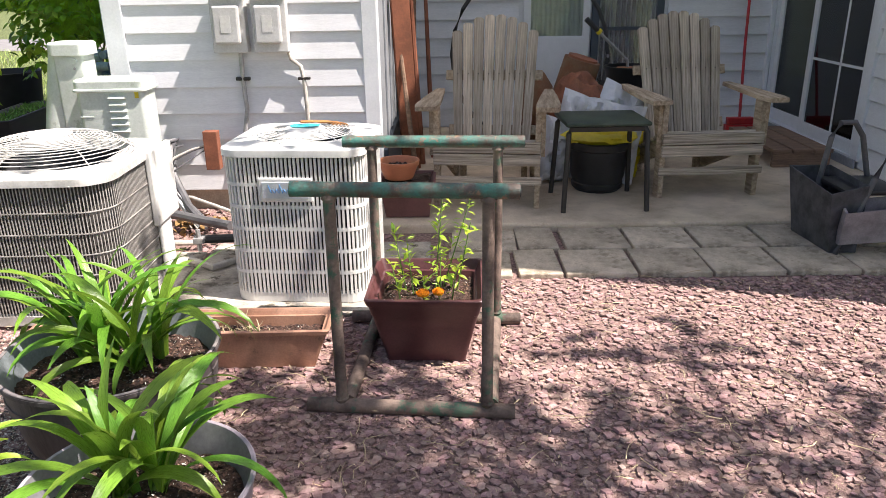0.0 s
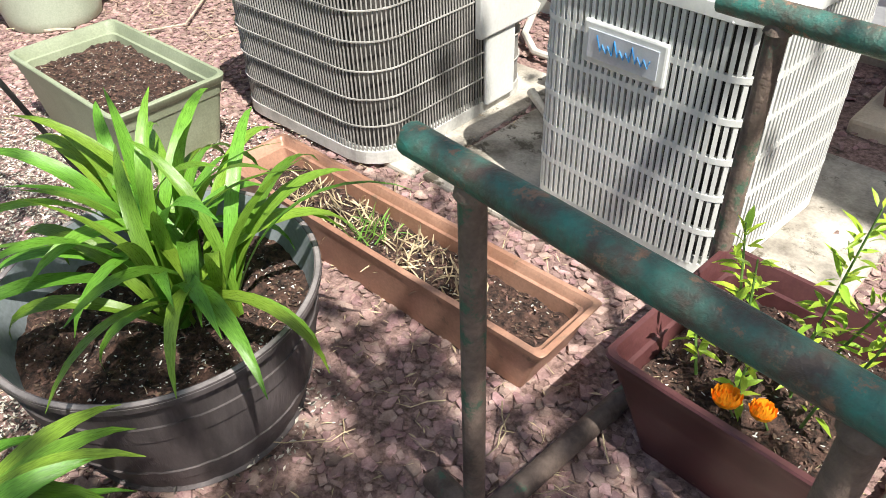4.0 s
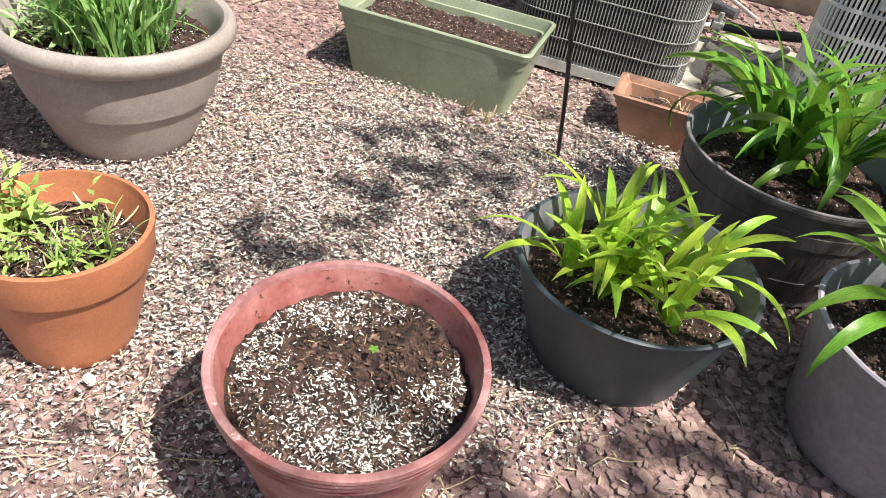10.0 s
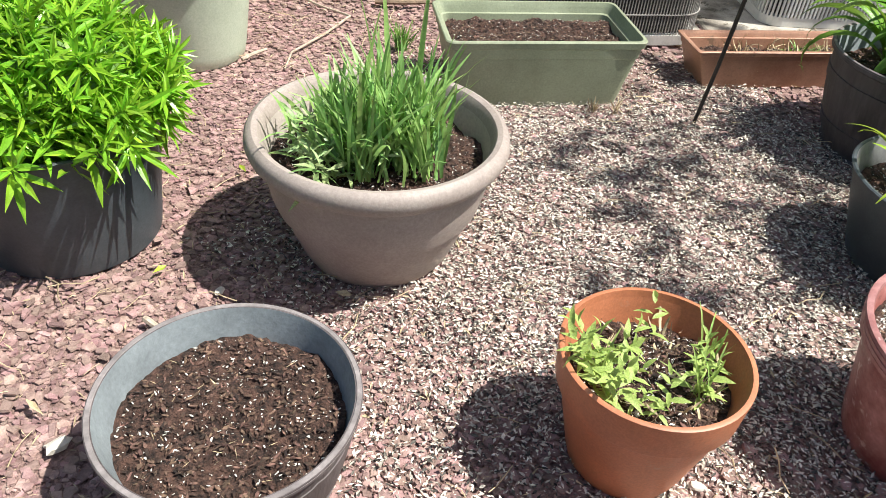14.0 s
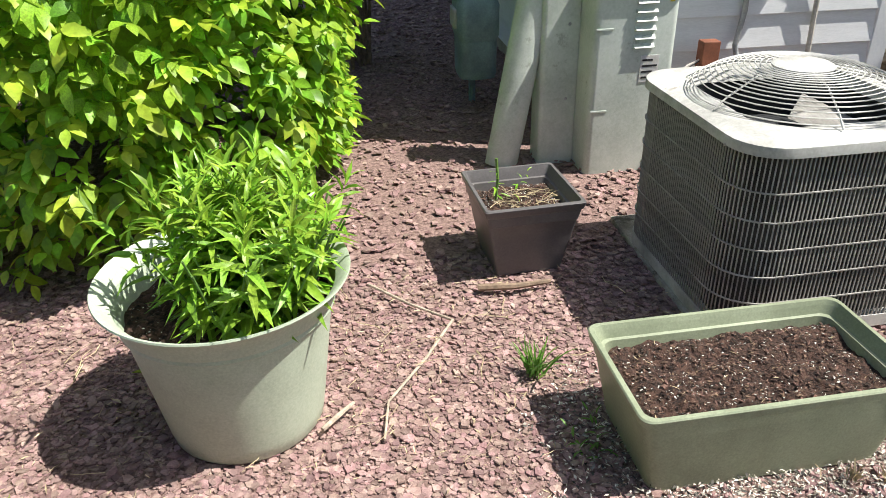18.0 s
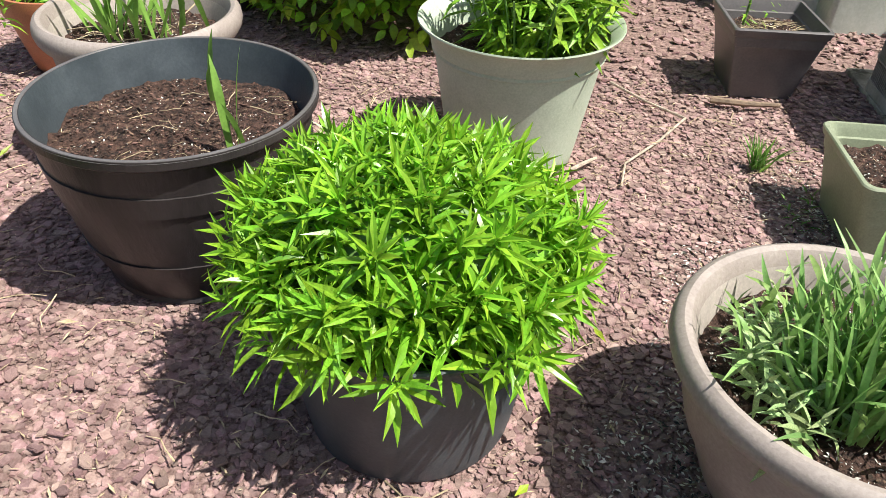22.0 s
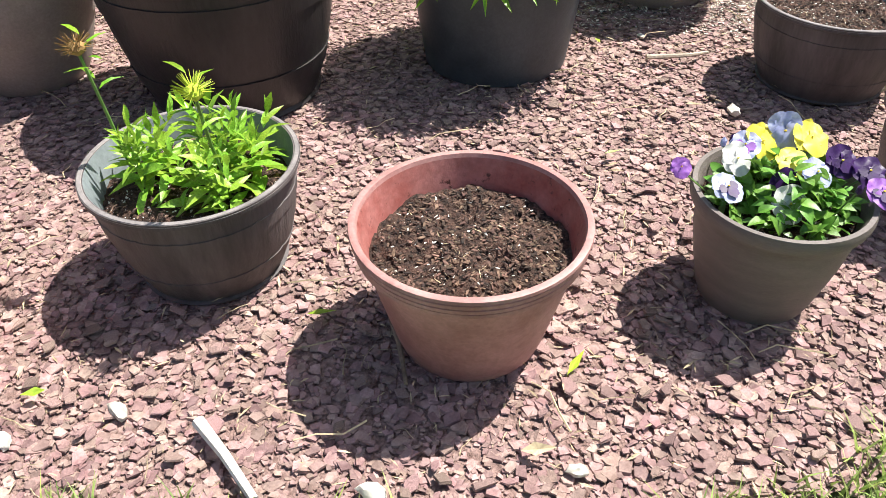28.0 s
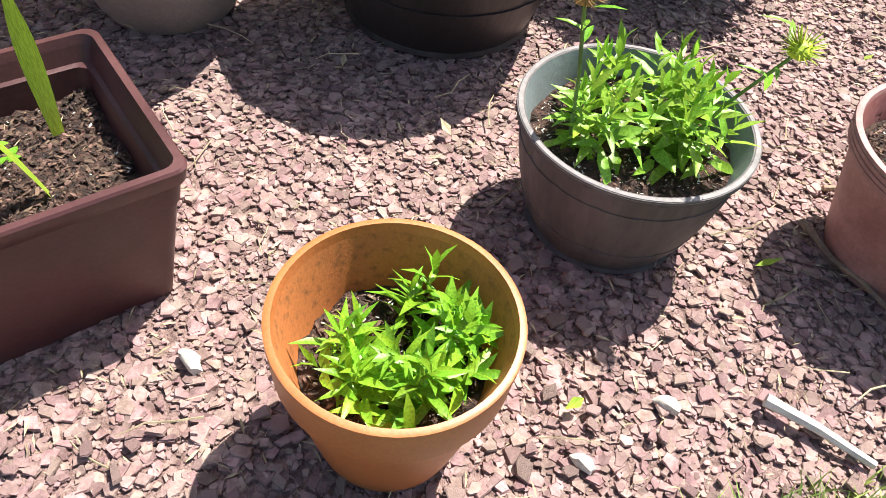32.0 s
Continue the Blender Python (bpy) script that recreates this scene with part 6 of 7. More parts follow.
lp = thing("leaf_litter", -1.55, 3.93, 0.012, 0, "dry brown leaves caught behind the unit", "leaves")
foliage(lp, [pose(rnd.gauss(0, 0.09), rnd.gauss(0, 0.07), rnd.uniform(0, 0.03), rnd.gauss(0, 25), rnd.gauss(0, 25), rnd.uniform(0, 360)) @ Matrix.Diagonal((0.05, 0.06, 0.05, 1)) for _ in range(60)], [ovate(1.0, 0.3, 0.3, 0.3), ovate(1.0, 0.24, 0.5, 0.4)], M_BUDB, M_BUDB)

# pots along the walk
t, r1, z1 = pot(-1.098, 1.858, 0.295, 0.325, 0.225, "barrel", M_GREYB, "grey wood-grain barrel planter with daylilies", M_GREYI, seed=1, bits=300, pale=110)
daylily(-1.098, 1.858, z1, [(-0.11, 0.045), (-0.055, 0.10), (0.105, 0.075), (0.065, -0.01), (-0.02, 0.02)], 13, 0.42, 0.0158, M_LILY, "green arching daylily clump in a barrel planter", 11, (-1.098, 1.858, 0.295, 0.331))
t, r1, z1 = pot(-0.81, 1.295, 0.241, 0.30, 0.19, "tub", M_TINP, "lilac grey metal tub planter with daylilies", M_TIN, seed=2, bits=220, pale=80)
daylily(-0.81, 1.295, z1, [(-0.05, 0.03), (0.02, 0.055)], 17, 0.37, 0.0188, M_LILY, "broad-leaved green daylily in a grey tub", 12, (-0.81, 1.295, 0.246, 0.306))
t, r1, z1 = pot(-1.395, 1.275, 0.252, 0.255, 0.18, "tub", M_CHAR, "charcoal tub planter with lime daylilies", M_TIN, seed=3, bits=220, pale=80)
daylily(-1.40, 1.275, z1, [(-0.065, 0.075), (0.095, -0.10), (-0.035, -0.08), (0.13, 0.08), (-0.13, -0.05), (0.0, 0.0), (0.05, -0.02), (-0.06, 0.0)], 10, 0.255, 0.0112, M_LILYJ, "lime green young daylily clump in a dark tub", 13, (-1.395, 1.275, 0.257, 0.261), 0.72, 4)
t, r1, z1 = pot(-1.767, 0.724, 0.222, 0.295, 0.15, "ribbed", M_RED, "weathered dull red pot with soil and seed hulls", M_REDIN, level=0.86, seed=4, pale=5400, bits=240, tilt=(3, 0), bare=(0.035, 0.06, 0.09))
sp = thing("seedling", -1.75, 0.76, z1 + 0.005, 0, "tiny green seedling in a red pot", "plant")
foliage(sp, [pose(0, 0, 0.01, 0, -25, 72 * i) @ Matrix.Diagonal((0.010, 0.012, 0.010, 1)) for i in range(5)], OVATES[:2], M_PANS, M_LANCEJ)

t, r1, z1 = pot(-2.382, 0.752, 0.168, 0.278, 0.110, "terra", M_TERRA, "orange terracotta pot with weeds", M_TERRA, level=0.82, seed=5, pale=900, bits=220)
rr = random.Random(21)
w = thing("weeds", -2.384, 0.752, z1, 0, "pale green weeds sprouting in an orange pot", "plant")
pts = [(-0.105 + rr.gauss(0, 0.012), -0.03 + rr.gauss(0, 0.03), 0.0, 0.05 + rr.gauss(0, 0.25), -0.25 + rr.gauss(0, 0.25)) for _ in range(8)]
lv = shoots(pts, 0.052, 11, 0.13, rr, 60)
pts = [(0.068, -0.064, 0, 0.1, -0.45), (0.06, -0.05, 0, -0.2, 0.1), (0.11, 0.013, 0, 0.1, -0.2), (-0.05, 0.02, 0, 0, 0.3), (0.0, -0.09, 0, 0.2, 0), (0.02, 0.07, 0, -0.1, 0.1), (0.095, -0.03, 0, 0.2, 0.3)]
lv += shoots(pts, 0.042, 10, 0.095, rr, 60) + shoots([(rr.gauss(-0.05, 0.03), rr.gauss(-0.04, 0.04), 0, 0, 0) for _ in range(6)], 0.028, 6, 0.02, rr, 40)
foliage(w, kept(lv, 0.13, 0.9), [lance(1.0, U(0.13, 0.19), U(0.1, 0.5), 0.3) for _ in range(5)], M_WEED, M_WEED)
for cx, cy in ((0.065, -0.06), (0.11, 0.01), (-0.09, -0.02)):
    part("grass_tuft", blades(14, 0.016, 0, (0.04, 0.12), 0.0016, rr, 16), M_WEED, w, at=pose(cx, cy, 0), kind="stuff")
part("dry_litter", blades(60, 0.13, 0, (0.02, 0.06), 0.0022, rr, 70), M_DRY, w, kind="stuff")

t, r1, z1 = pot(-2.687, 0.28, 0.197, 0.285, 0.13, "bowl", M_TERRAP, "pale clay pot with a thick rolled rim", M_TERRAP, level=0.78, seed=6, bits=180, pale=90)
w = thing("seedling", -2.68, 0.28, z1, 0, "young pale green sprouts in a clay pot", "plant")
pts = [(rr.uniform(-0.1, 0.08), rr.uniform(-0.1, 0.1), 0, rr.gauss(0, 0.3), rr.gauss(0, 0.3)) for _ in range(6)]
foliage(w, shoots(pts, 0.04, 4, 0.03, rr, 55), [lance(1.0, 0.13, 0.7, 0.3), lance(1.0, 0.2, 0.4, 0.3)], M_BLADE, M_BLADE)
part("stem", Geo().tube([(-0.09, 0.06, 0), (-0.1, 0.07, 0.06), (-0.07, 0.08, 0.1)], 0.0015, 4), M_DRY, w, "dry stalk")

pot(-3.10, 0.749, 0.217, 0.228, 0.165, "barrel", M_GREYB, "empty grey wood-grain barrel planter with soil", M_GREYI, level=0.80, seed=7, bits=230, pale=60)

t, r1, z1 = pot(-2.82, 1.42, 0.302, 0.35, 0.175, "bell", M_TAUPE, "large taupe rolled-rim pot with grassy blades", M_TAUPEL, level=0.80, seed=8, bits=160, pale=120)
w = thing("tall_grass", -2.835, 1.425, z1, 0, "tall blue green grass blades in a taupe pot", "plant")
rr = random.Random(31)
for cx, cy, n, top in ((0.06, -0.05, 110, 0.31), (-0.02, -0.09, 90, 0.28), (0.10, 0.0, 60, 0.27), (-0.06, -0.02, 60, 0.23), (0.11, -0.09, 45, 0.25)):
    part("grass_mass", blades(n, 0.055, 0, (0.12, top), 0.0048, rr, 9, (5, 75)), M_REED, w, at=pose(cx, cy, 0), kind="stuff", smooth=True)
part("arching_blades", blades(80, 0.18, 0, (0.10, 0.20), 0.0055, rr, 20, (40, 130)), M_REED, w, kind="stuff", smooth=True)
pts = [(-0.11 + rr.gauss(0, 0.05), -0.04 + rr.gauss(0, 0.09), 0, rr.gauss(0, 0.3), -0.1 + rr.gauss(0, 0.3)) for _ in range(26)]
foliage(w, shoots(pts, 0.06, 10, 0.10, rr), LANCES, M_SILVER, M_SILVER, 260)
for cx, cy, l, a in ((0.02, -0.08, 0.42, 200), (0.09, -0.04, 0.42, 60), (-0.03, -0.06, 0.38, 320), (0.04, 0.0, 0.40, 110)):
    part("tall_blade", leafmesh(*strap(l, 0.0062, 86, 14, 9, 0.3), M_REED), None, w, at=pose(cx, cy, 0, 0, 0, a))

t, r1, z1 = pot(-3.565, 1.515, 0.248, 0.335, 0.203, "tub", M_CHAR, "charcoal pot under a dense dome of leaves", M_CHAR, level=0.9, seed=9)
w = thing("dome_plant", -3.57, 1.535, z1, 0, "dense dome of bright green lance leaves", "plant")
rr = random.Random(33)
pts = []
for i in range(190):
    q = math.sqrt((i + 0.5) / 190)
    a = i * 2.39996
    px, py = 0.285 * q * math.cos(a), 0.268 * q * math.sin(a)
    pz = 0.20 * (1 - q ** 3.0) + 0.0
    pts.append((px + rr.gauss(0, 0.008), py + rr.gauss(0, 0.008), pz, -py * 3.3, px * 3.3))
for i in range(64):
    a = i * 6.2832 / 64 + rr.gauss(0, 0.04)
    q = rr.uniform(0.93, 1.03)
    pts.append((0.25 * q * math.cos(a), 0.237 * q * math.sin(a), rr.uniform(0.035, 0.11), -0.85 * math.sin(a), 0.85 * math.cos(a)))
foliage(w, shoots(pts, 0.092, 20, 0.07, rr, 58), [lance(1.0, U(0.078, 0.10), U(0.1, 0.5), 0.45) for _ in range(6)], M_LANCE, M_LANCEJ, 290, near=(-0.1, -0.3, 0.1))
# solid core, darker than the leaves, stands in for shade between the shoots
part("under_foliage", Geo().blob((0, 0, 0.06), (0.235, 0.22, 0.19), 3, 0.12, 4), M_STEM, w, "dark green core standing in for the shaded inside", smooth=True)
part("stems", blades(120, 0.2, -0.02, (0.1, 0.2), 0.002, rr, 15), M_STEM, w, kind="stuff")

t, r1, z1 = pot(-4.172, 1.935, 0.32, 0.435, 0.225, "barrel", M_DARKB, "big brown-black barrel planter with bare soil", M_CHAR, level=0.80, seed=10, bits=420, pale=40)
w = thing("iris_shoot", -4.06, 1.90, z1, 0, "few pale green iris blades in dark soil", "plant")
for dx, dy, a, l, e in ((0.06, -0.05, 20, 0.24, 86), (0.045, -0.06, 130, 0.21, 80), (0.07, -0.04, 250, 0.14, 72), (-0.09, 0.18, 60, 0.17, 84), (-0.085, 0.17, 300, 0.11, 74)):
    part("leaf", leafmesh(*strap(l, 0.010, e, 14, 6, 0.2), M_BLADE), None, w, at=pose(dx, dy, 0, 0, 0, a))
g = lying(34, 0.22, 0.012, (0.015, 0.045), random.Random(5))
part("dry_straw", g, M_DRY, w, kind="stuff")

t, r1, z1 = pot(-4.505, 2.455, 0.284, 0.42, 0.145, "bell", M_TAUPE, "large taupe pot with iris leaves", M_TAUPEL, level=0.82, seed=14, bits=160, pale=80)
w = thing("iris", -4.51, 2.45, z1, 0, "upright grey green iris fans in a taupe pot", "plant")
rr = random.Random(35)
for i in range(38):
    a = rr.uniform(0, 360)
    part("leaf", leafmesh(*strap(rr.uniform(0.12, 0.24), 0.0085, rr.uniform(70, 86), rr.uniform(5, 45), 6, 0.2), M_BLADE), None, w, at=pose(rr.gauss(-0.02, 0.09), rr.gauss(0, 0.07), 0, rr.gauss(0, 10), rr.gauss(8, 10), a))
g = lying(36, 0.18, 0.012, (0.02, 0.07), rr)
part("dry_straw", g, M_DRY, w, kind="stuff")

t, r1, z1 = pot(-3.43, 2.585, 0.295, 0.43, 0.192, "flare", M_SAGEL, "tall pale sage pot with leafy lilies", M_SAGEL, level=0.80, seed=15)
w = thing("leafy_lilies", -3.405, 2.595, z1, 0, "bushy upright green lily shoots in a sage pot", "plant")
rr = random.Random(37)
pts = []
for k in range(64):
    q, a = math.sqrt(k / 64), k * 2.4
    pts.append((0.03 + 0.15 * q * math.cos(a), 0.15 * q * math.sin(a), 0, -0.42 * q * math.sin(a) + rr.gauss(0, 0.1), 0.10 + 0.42 * q * math.cos(a) + rr.gauss(0, 0.1)))
foliage(w, kept(shoots(pts, 0.112, 27, 0.30, rr, 50), 0.225, 0.9), [lance(1.0, U(0.088, 0.112), U(0.2, 0.8), 0.35) for _ in range(6)], M_WHORL, M_WHORLJ, 290, near=(0, -0.3, 0.2))
g = Geo()
for x, y, z, tx, ty in pts:
    g.tube([(x, y, z), (x + ty * 0.22, y - tx * 0.22, z + 0.2)], 0.0028, 5)
part("stem_mass", g, M_STEM, w, kind="stuff")

# second row
t, r1, z1 = pot(-4.641, 1.371, 0.199, 0.238, 0.145, "barrel", M_GREYB, "grey barrel planter with a budding plant", M_GREYI, level=0.80, seed=16, pale=60)
w = thing("sweet_william", -4.64, 1.37, z1, 0, "budding green sweet william in a barrel planter", "plant")
rr = random.Random(39)
pts = []
for a, b, k, sp in ((-0.085, 0.03, 7, 0.022), (0.035, -0.03, 9, 0.034), (0.10, 0.015, 7, 0.024), (0.03, 0.085, 3, 0.012)):
    for _ in range(k):
        p, q = a + rr.gauss(0, sp), b + rr.gauss(0, sp)
        pts.append((0.81 * p + 0.58 * q, -0.58 * p + 0.81 * q, 0, rr.gauss(0, 0.2), rr.gauss(0, 0.2)))
foliage(w, shoots(pts, 0.068, 13, 0.12, rr, 70), [lance(1.0, U(0.12, 0.165), U(0.1, 0.5), 0.3) for _ in range(5)], M_WHORL, M_WHORLJ)
for sx, sy, top, m, nm in ((-0.075, 0.085, Vector((-0.086, 0.12, 0.26)), M_BUDB, "brown bristly spent flower head"), (0.02, -0.08, Vector((-0.048, -0.168, 0.262)), M_BUD, "lime bristly flower bud")):
    part("stem", Geo().tube([(sx, sy, 0), (sx * 0.5 + top.x * 0.5, sy * 0.6 + top.y * 0.4, 0.13), top], 0.003, 6), M_STEM, w)
    g = Geo().blob(top, (0.016, 0.016, 0.013), 2, 0.2)
    for i in range(70):
        d = Vector((rr.gauss(0, 1), rr.gauss(0, 1), abs(rr.gauss(0, 0.8)))).normalized()
        g.tube([top + d * 0.012, top + d * 0.034], 0.0012, 3, r2=0.0003)
    part("flower_head", g, m, w, nm)
    foliage(w, [Matrix.Translation(top * 0.9 + Vector((0, 0, -0.05 + 0.02 * i))) @ Euler((0, -0.3, i * 1.6)).to_matrix().to_4x4() @ Matrix.Diagonal((0.05, 0.05, 0.05, 1)) for i in range(6)], LANCES[:3], M_LANCE, M_LANCEJ)

pot(-4.456, 0.854, 0.197, 0.258, 0.128, "ribbed", M_MAROON, "faded mauve red pot filled with bare soil", M_REDIN, level=0.80, seed=17, bits=260, pale=24)


def pansy_flower(petal, blotch, r, s):
    """A five-petalled pansy facing +z, its petals rounded, overlapping and ruffled."""
    g = Geo()
    for k, (a, sz, off, zz) in enumerate(((58, 1.0, 0.60, 0.0), (122, 1.0, 0.60, 0.0012), (186, 0.95, 0.56, 0.0026), (-6, 0.95, 0.56, 0.0034), (270, 1.2, 0.56, 0.0048))):
        ca, sa = math.cos(radians(a)), math.sin(radians(a))
        n, ph = 16, r.uniform(0, 6.28)
        vs = [(0, 0, zz)]
        for ring in (0.5, 0.85, 1.0):
            for i in range(n):
                t = 6.283 * i / n
                lx = s * off * 0.8 + s * 0.56 * sz * math.cos(t) * ring * (1.0 if math.cos(t) > 0 else 0.9)
                ly = s * 0.62 * sz * math.sin(t) * ring
                d = math.hypot(lx, ly) / s
                lz = zz + s * (0.10 * d * d * r.uniform(0.6, 1.3) * (1 if k < 2 else -1.1) + 0.075 * ring ** 3 * math.sin(4 * t + ph) + 0.03 * math.sin(9 * t + ph * 2) * ring ** 3)
                vs.append((lx * ca - ly * sa, lx * sa + ly * ca, lz))
        c = len(vs)
        vs.append((s * off * 0.8 * ca, s * off * 0.8 * sa, zz + 0.0005))
        fs = [(c, 1 + i, 1 + (i + 1) % n) for i in range(n)]
        for q in (0, n):
            fs += [(1 + q + i, 1 + q + n + i, 1 + q + n + (i + 1) % n, 1 + q + (i + 1) % n) for i in range(n)]
        g.add(vs, fs, 0)
        if k >= 2 and blotch:
            m = 11
            bl = [(0, 0, zz + 0.0022)]
            for i in range(m):
                b = radians(a - 46 + 92 * i / (m - 1))
                d = s * 0.74 * sz * math.cos((i / (m - 1) - 0.5) * 2.2) ** 0.6 * r.uniform(0.86, 1.0)
                bl.append((d * math.cos(b), d * math.sin(b), zz + 0.0028 + s * 0.05 * (d / s) ** 2 * -1.0))
            g.add(bl, [(0, 1 + i, 2 + i) for i in range(m - 1)], 1)
    g.blob((0, 0, 0.0075), (s * 0.085, s * 0.07, 0.002), 1, 0, m=2)
    return g.mesh("flower", [petal, blotch or petal, M_PYC], True)


def pansies(x, y, z, way, heads, label, seed, R=0.13):
    """heads: (across, up the mound, petal, blotch), seen along the heading way, in degrees."""
    r = random.Random(seed)
    t = thing("pansies", x, y, z, 0, label, "flowers", "pansies in pots")
    lv = []
    for _ in range(560):
        a, q = r.uniform(0, 6.28), math.sqrt(r.random())
        h = 0.065 * (1 - q * q) + r.uniform(-0.03, 0.025)
        s = r.uniform(0.016, 0.038)
        lv.append(Matrix.Translation((R * 0.88 * q * math.cos(a), R * 0.88 * q * math.sin(a), max(0.02, h))) @ Euler((r.gauss(0, 0.5), r.gauss(-0.45, 0.5), r.uniform(0, 6.28))).to_matrix().to_4x4() @ Matrix.Diagonal((s, s, s, 1)))
    foliage(t, lv, [ovate(1.0, U(0.20, 0.34), U(0.1, 0.5), U(0.1, 0.6)) for _ in range(6)], M_PANS, M_PANS, 150)
    g = Geo()
    c, n = math.cos(radians(way)), math.sin(radians(way))
    for across, up, petal, blotch in heads:
        d = max(-0.9 * R, min(0.9 * R, (up - 0.05) * 1.05))
        h = 0.055 + max(0.0, up * 0.42) + r.uniform(-0.008, 0.008)
        p = Vector((c * d + n * across, n * d - c * across, h))
        g.tube([(p.x * 0.5, p.y * 0.5, 0), (p.x * 0.9, p.y * 0.9, p.z - 0.02), p], 0.0016, 4)
        turn = pose(0, 0, 0, 0, 0, way - 90 + r.uniform(-30, 30)) @ pose(0, 0, 0, 38 + r.uniform(-24, 24), r.uniform(-14, 14), 0) @ pose(0, 0, 0, 0, 0, r.uniform(-14, 14))
        part("flower", pansy_flower(petal, blotch, r, r.uniform(0.027, 0.034) if abs(across) < 0.17 else 0.018), None, t, at=Matrix.Translation(p) @ turn)
    for _ in range(5):
        a, q = r.uniform(0, 6.28), R * r.uniform(0.3, 0.9)
        p = Vector((q * math.cos(a), q * math.sin(a), r.uniform(0.06, 0.11)))
        g.tube([(p.x * 0.7, p.y * 0.7, 0), p], 0.0015, 4)
        part("bud", Geo().blob(p, (0.006, 0.006, 0.011), 1, 0.1), r.choice((M_PV, M_PL, M_PANS)), t)
    part("stem_mass", g, M_STEM, t, kind="stuff")
    return t


t, r1, z1 = pot(-4.025, 0.52, 0.152, 0.235, 0.10, "bowl", M_PANSYP, "brown grey ribbed pot of mixed pansies", M_PANSYP, level=0.88, seed=18)
pansies(-4.025, 0.52, z1 - 0.01, 47, [(-0.113, 0.03, M_PL, M_PV), (-0.027, 0.11, M_PY, None), (0.053, 0.10, M_PY, None), (0.007, 0.06, M_PY, None), (0.015, 0.12, M_PL, None), (-0.06, 0.10, M_PL, M_PM), (-0.085, 0.075, M_PW, None), (0.037, 0.035, M_PL, None), (-0.015, 0.025, M_PV, M_PV), (0.092, 0.06, M_PV, M_PV), (0.13, 0.035, M_PV, M_PV), (0.13, -0.01, M_PM, M_PV), (-0.02, -0.005, M_PW, None), (-0.185, 0.06, M_PM, None)], "yellow, lavender and violet pansies in bloom", 51)
t, r1, z1 = pot(-3.518, 0.352, 0.155, 0.24, 0.102, "bowl", M_PANSYP, "brown grey ribbed pot of purple pansies", M_PANSYP, level=0.88, seed=19)
pansies(-3.518, 0.352, z1 - 0.026, 68, [(-0.045, 0.13, M_PW, None), (0.035, 0.115, M_PM, M_PV), (0.075, 0.115, M_PW, M_PV), (-0.065, 0.085, M_PW, None), (-0.005, 0.08, M_PW, None), (0.125, 0.115, M_PW, M_PV), (0.105, 0.045, M_PW, M_PV), (-0.03, -0.02, M_PV, M_PV), (-0.115, -0.015, M_PV, M_PV), (-0.08, -0.085, M_PV, M_PV), (0.01, -0.09, M_PV, M_PV), (-0.09, 0.045, M_PV, M_PV), (-0.155, 0.015, M_PM, None), (0.145, -0.03, M_PL, M_PV), (-0.12, -0.07, M_PV, M_PV), (0.085, 0.005, M_PW, None)], "white and deep violet pansies in bloom", 53)

t, r1, z1 = pot(-5.209, 1.516, 0.152, 0.276, 0.098, "terra", M_OCHRE, "amber orange pot with low lily shoots", M_OCHREIN, level=0.68, seed=20, pale=20)
w = thing("lily_shoots", -5.20, 1.50, z1, 0, "low bright green lily shoots in an amber pot", "plant")
rr = random.Random(41)
pts = []
for a, b in ((-0.11, -0.03), (-0.075, -0.075), (-0.055, 0.01), (-0.02, -0.085), (0.0, -0.03), (0.035, -0.075), (0.04, -0.01), (0.075, -0.045), (0.095, 0.01), (0.085, 0.055), (0.045, 0.065), (0.01, 0.045), (0.11, -0.02), (-0.10, 0.03), (-0.12, 0.0), (-0.09, -0.06), (-0.06, -0.1), (-0.11, 0.06), (-0.03, -0.05)):
    # a to the east-south-east, b to the north-north-east
    pts.append((0.78 * (0.81 * a + 0.58 * b), 0.78 * (-0.58 * a + 0.81 * b), -0.012, rr.gauss(0, 0.3), rr.gauss(0, 0.3)))
foliage(w, kept(shoots(pts, 0.064, 16, 0.08, rr, 62), 0.122, 0.45), [lance(1.0, U(0.11, 0.14), U(0.1, 0.5), 0.3) for _ in range(4)], M_LANCE, M_LANCEJ, 286)

# boxes
box_planter(-5.247, 2.132, 0.45, 0.352, 0.278, 0.80, M_WINE, "dark maroon plastic trough with two sprouts", 151, 0.72, 22, bits=420, pale=12)
w = thing("iris_shoot", -5.11, 2.135, 0.195, 0, "two bright green blades in a maroon trough", "plant")
part("leaf", leafmesh(*strap(0.25, 0.0145, 89, 4, 8, 0.1), M_LILYJ), None, w, at=pose(0, 0, 0, 0, 0, 60))
part("leaf", leafmesh(*strap(0.15, 0.0105, 74, 10, 7, 0.1), M_LILYJ), None, w, at=pose(-0.10, -0.08, 0, 0, 0, 144))
foliage(w, [pose(-0.105 + U(-0.03, 0.03), 0.045 + U(-0.04, 0.04), 0.012, U(-20, 20), -20, U(0, 360)) @ Matrix.Diagonal((0.022, 0.026, 0.022, 1)) for _ in range(22)], OVATES[:3], M_LANCE, M_LANCEJ)

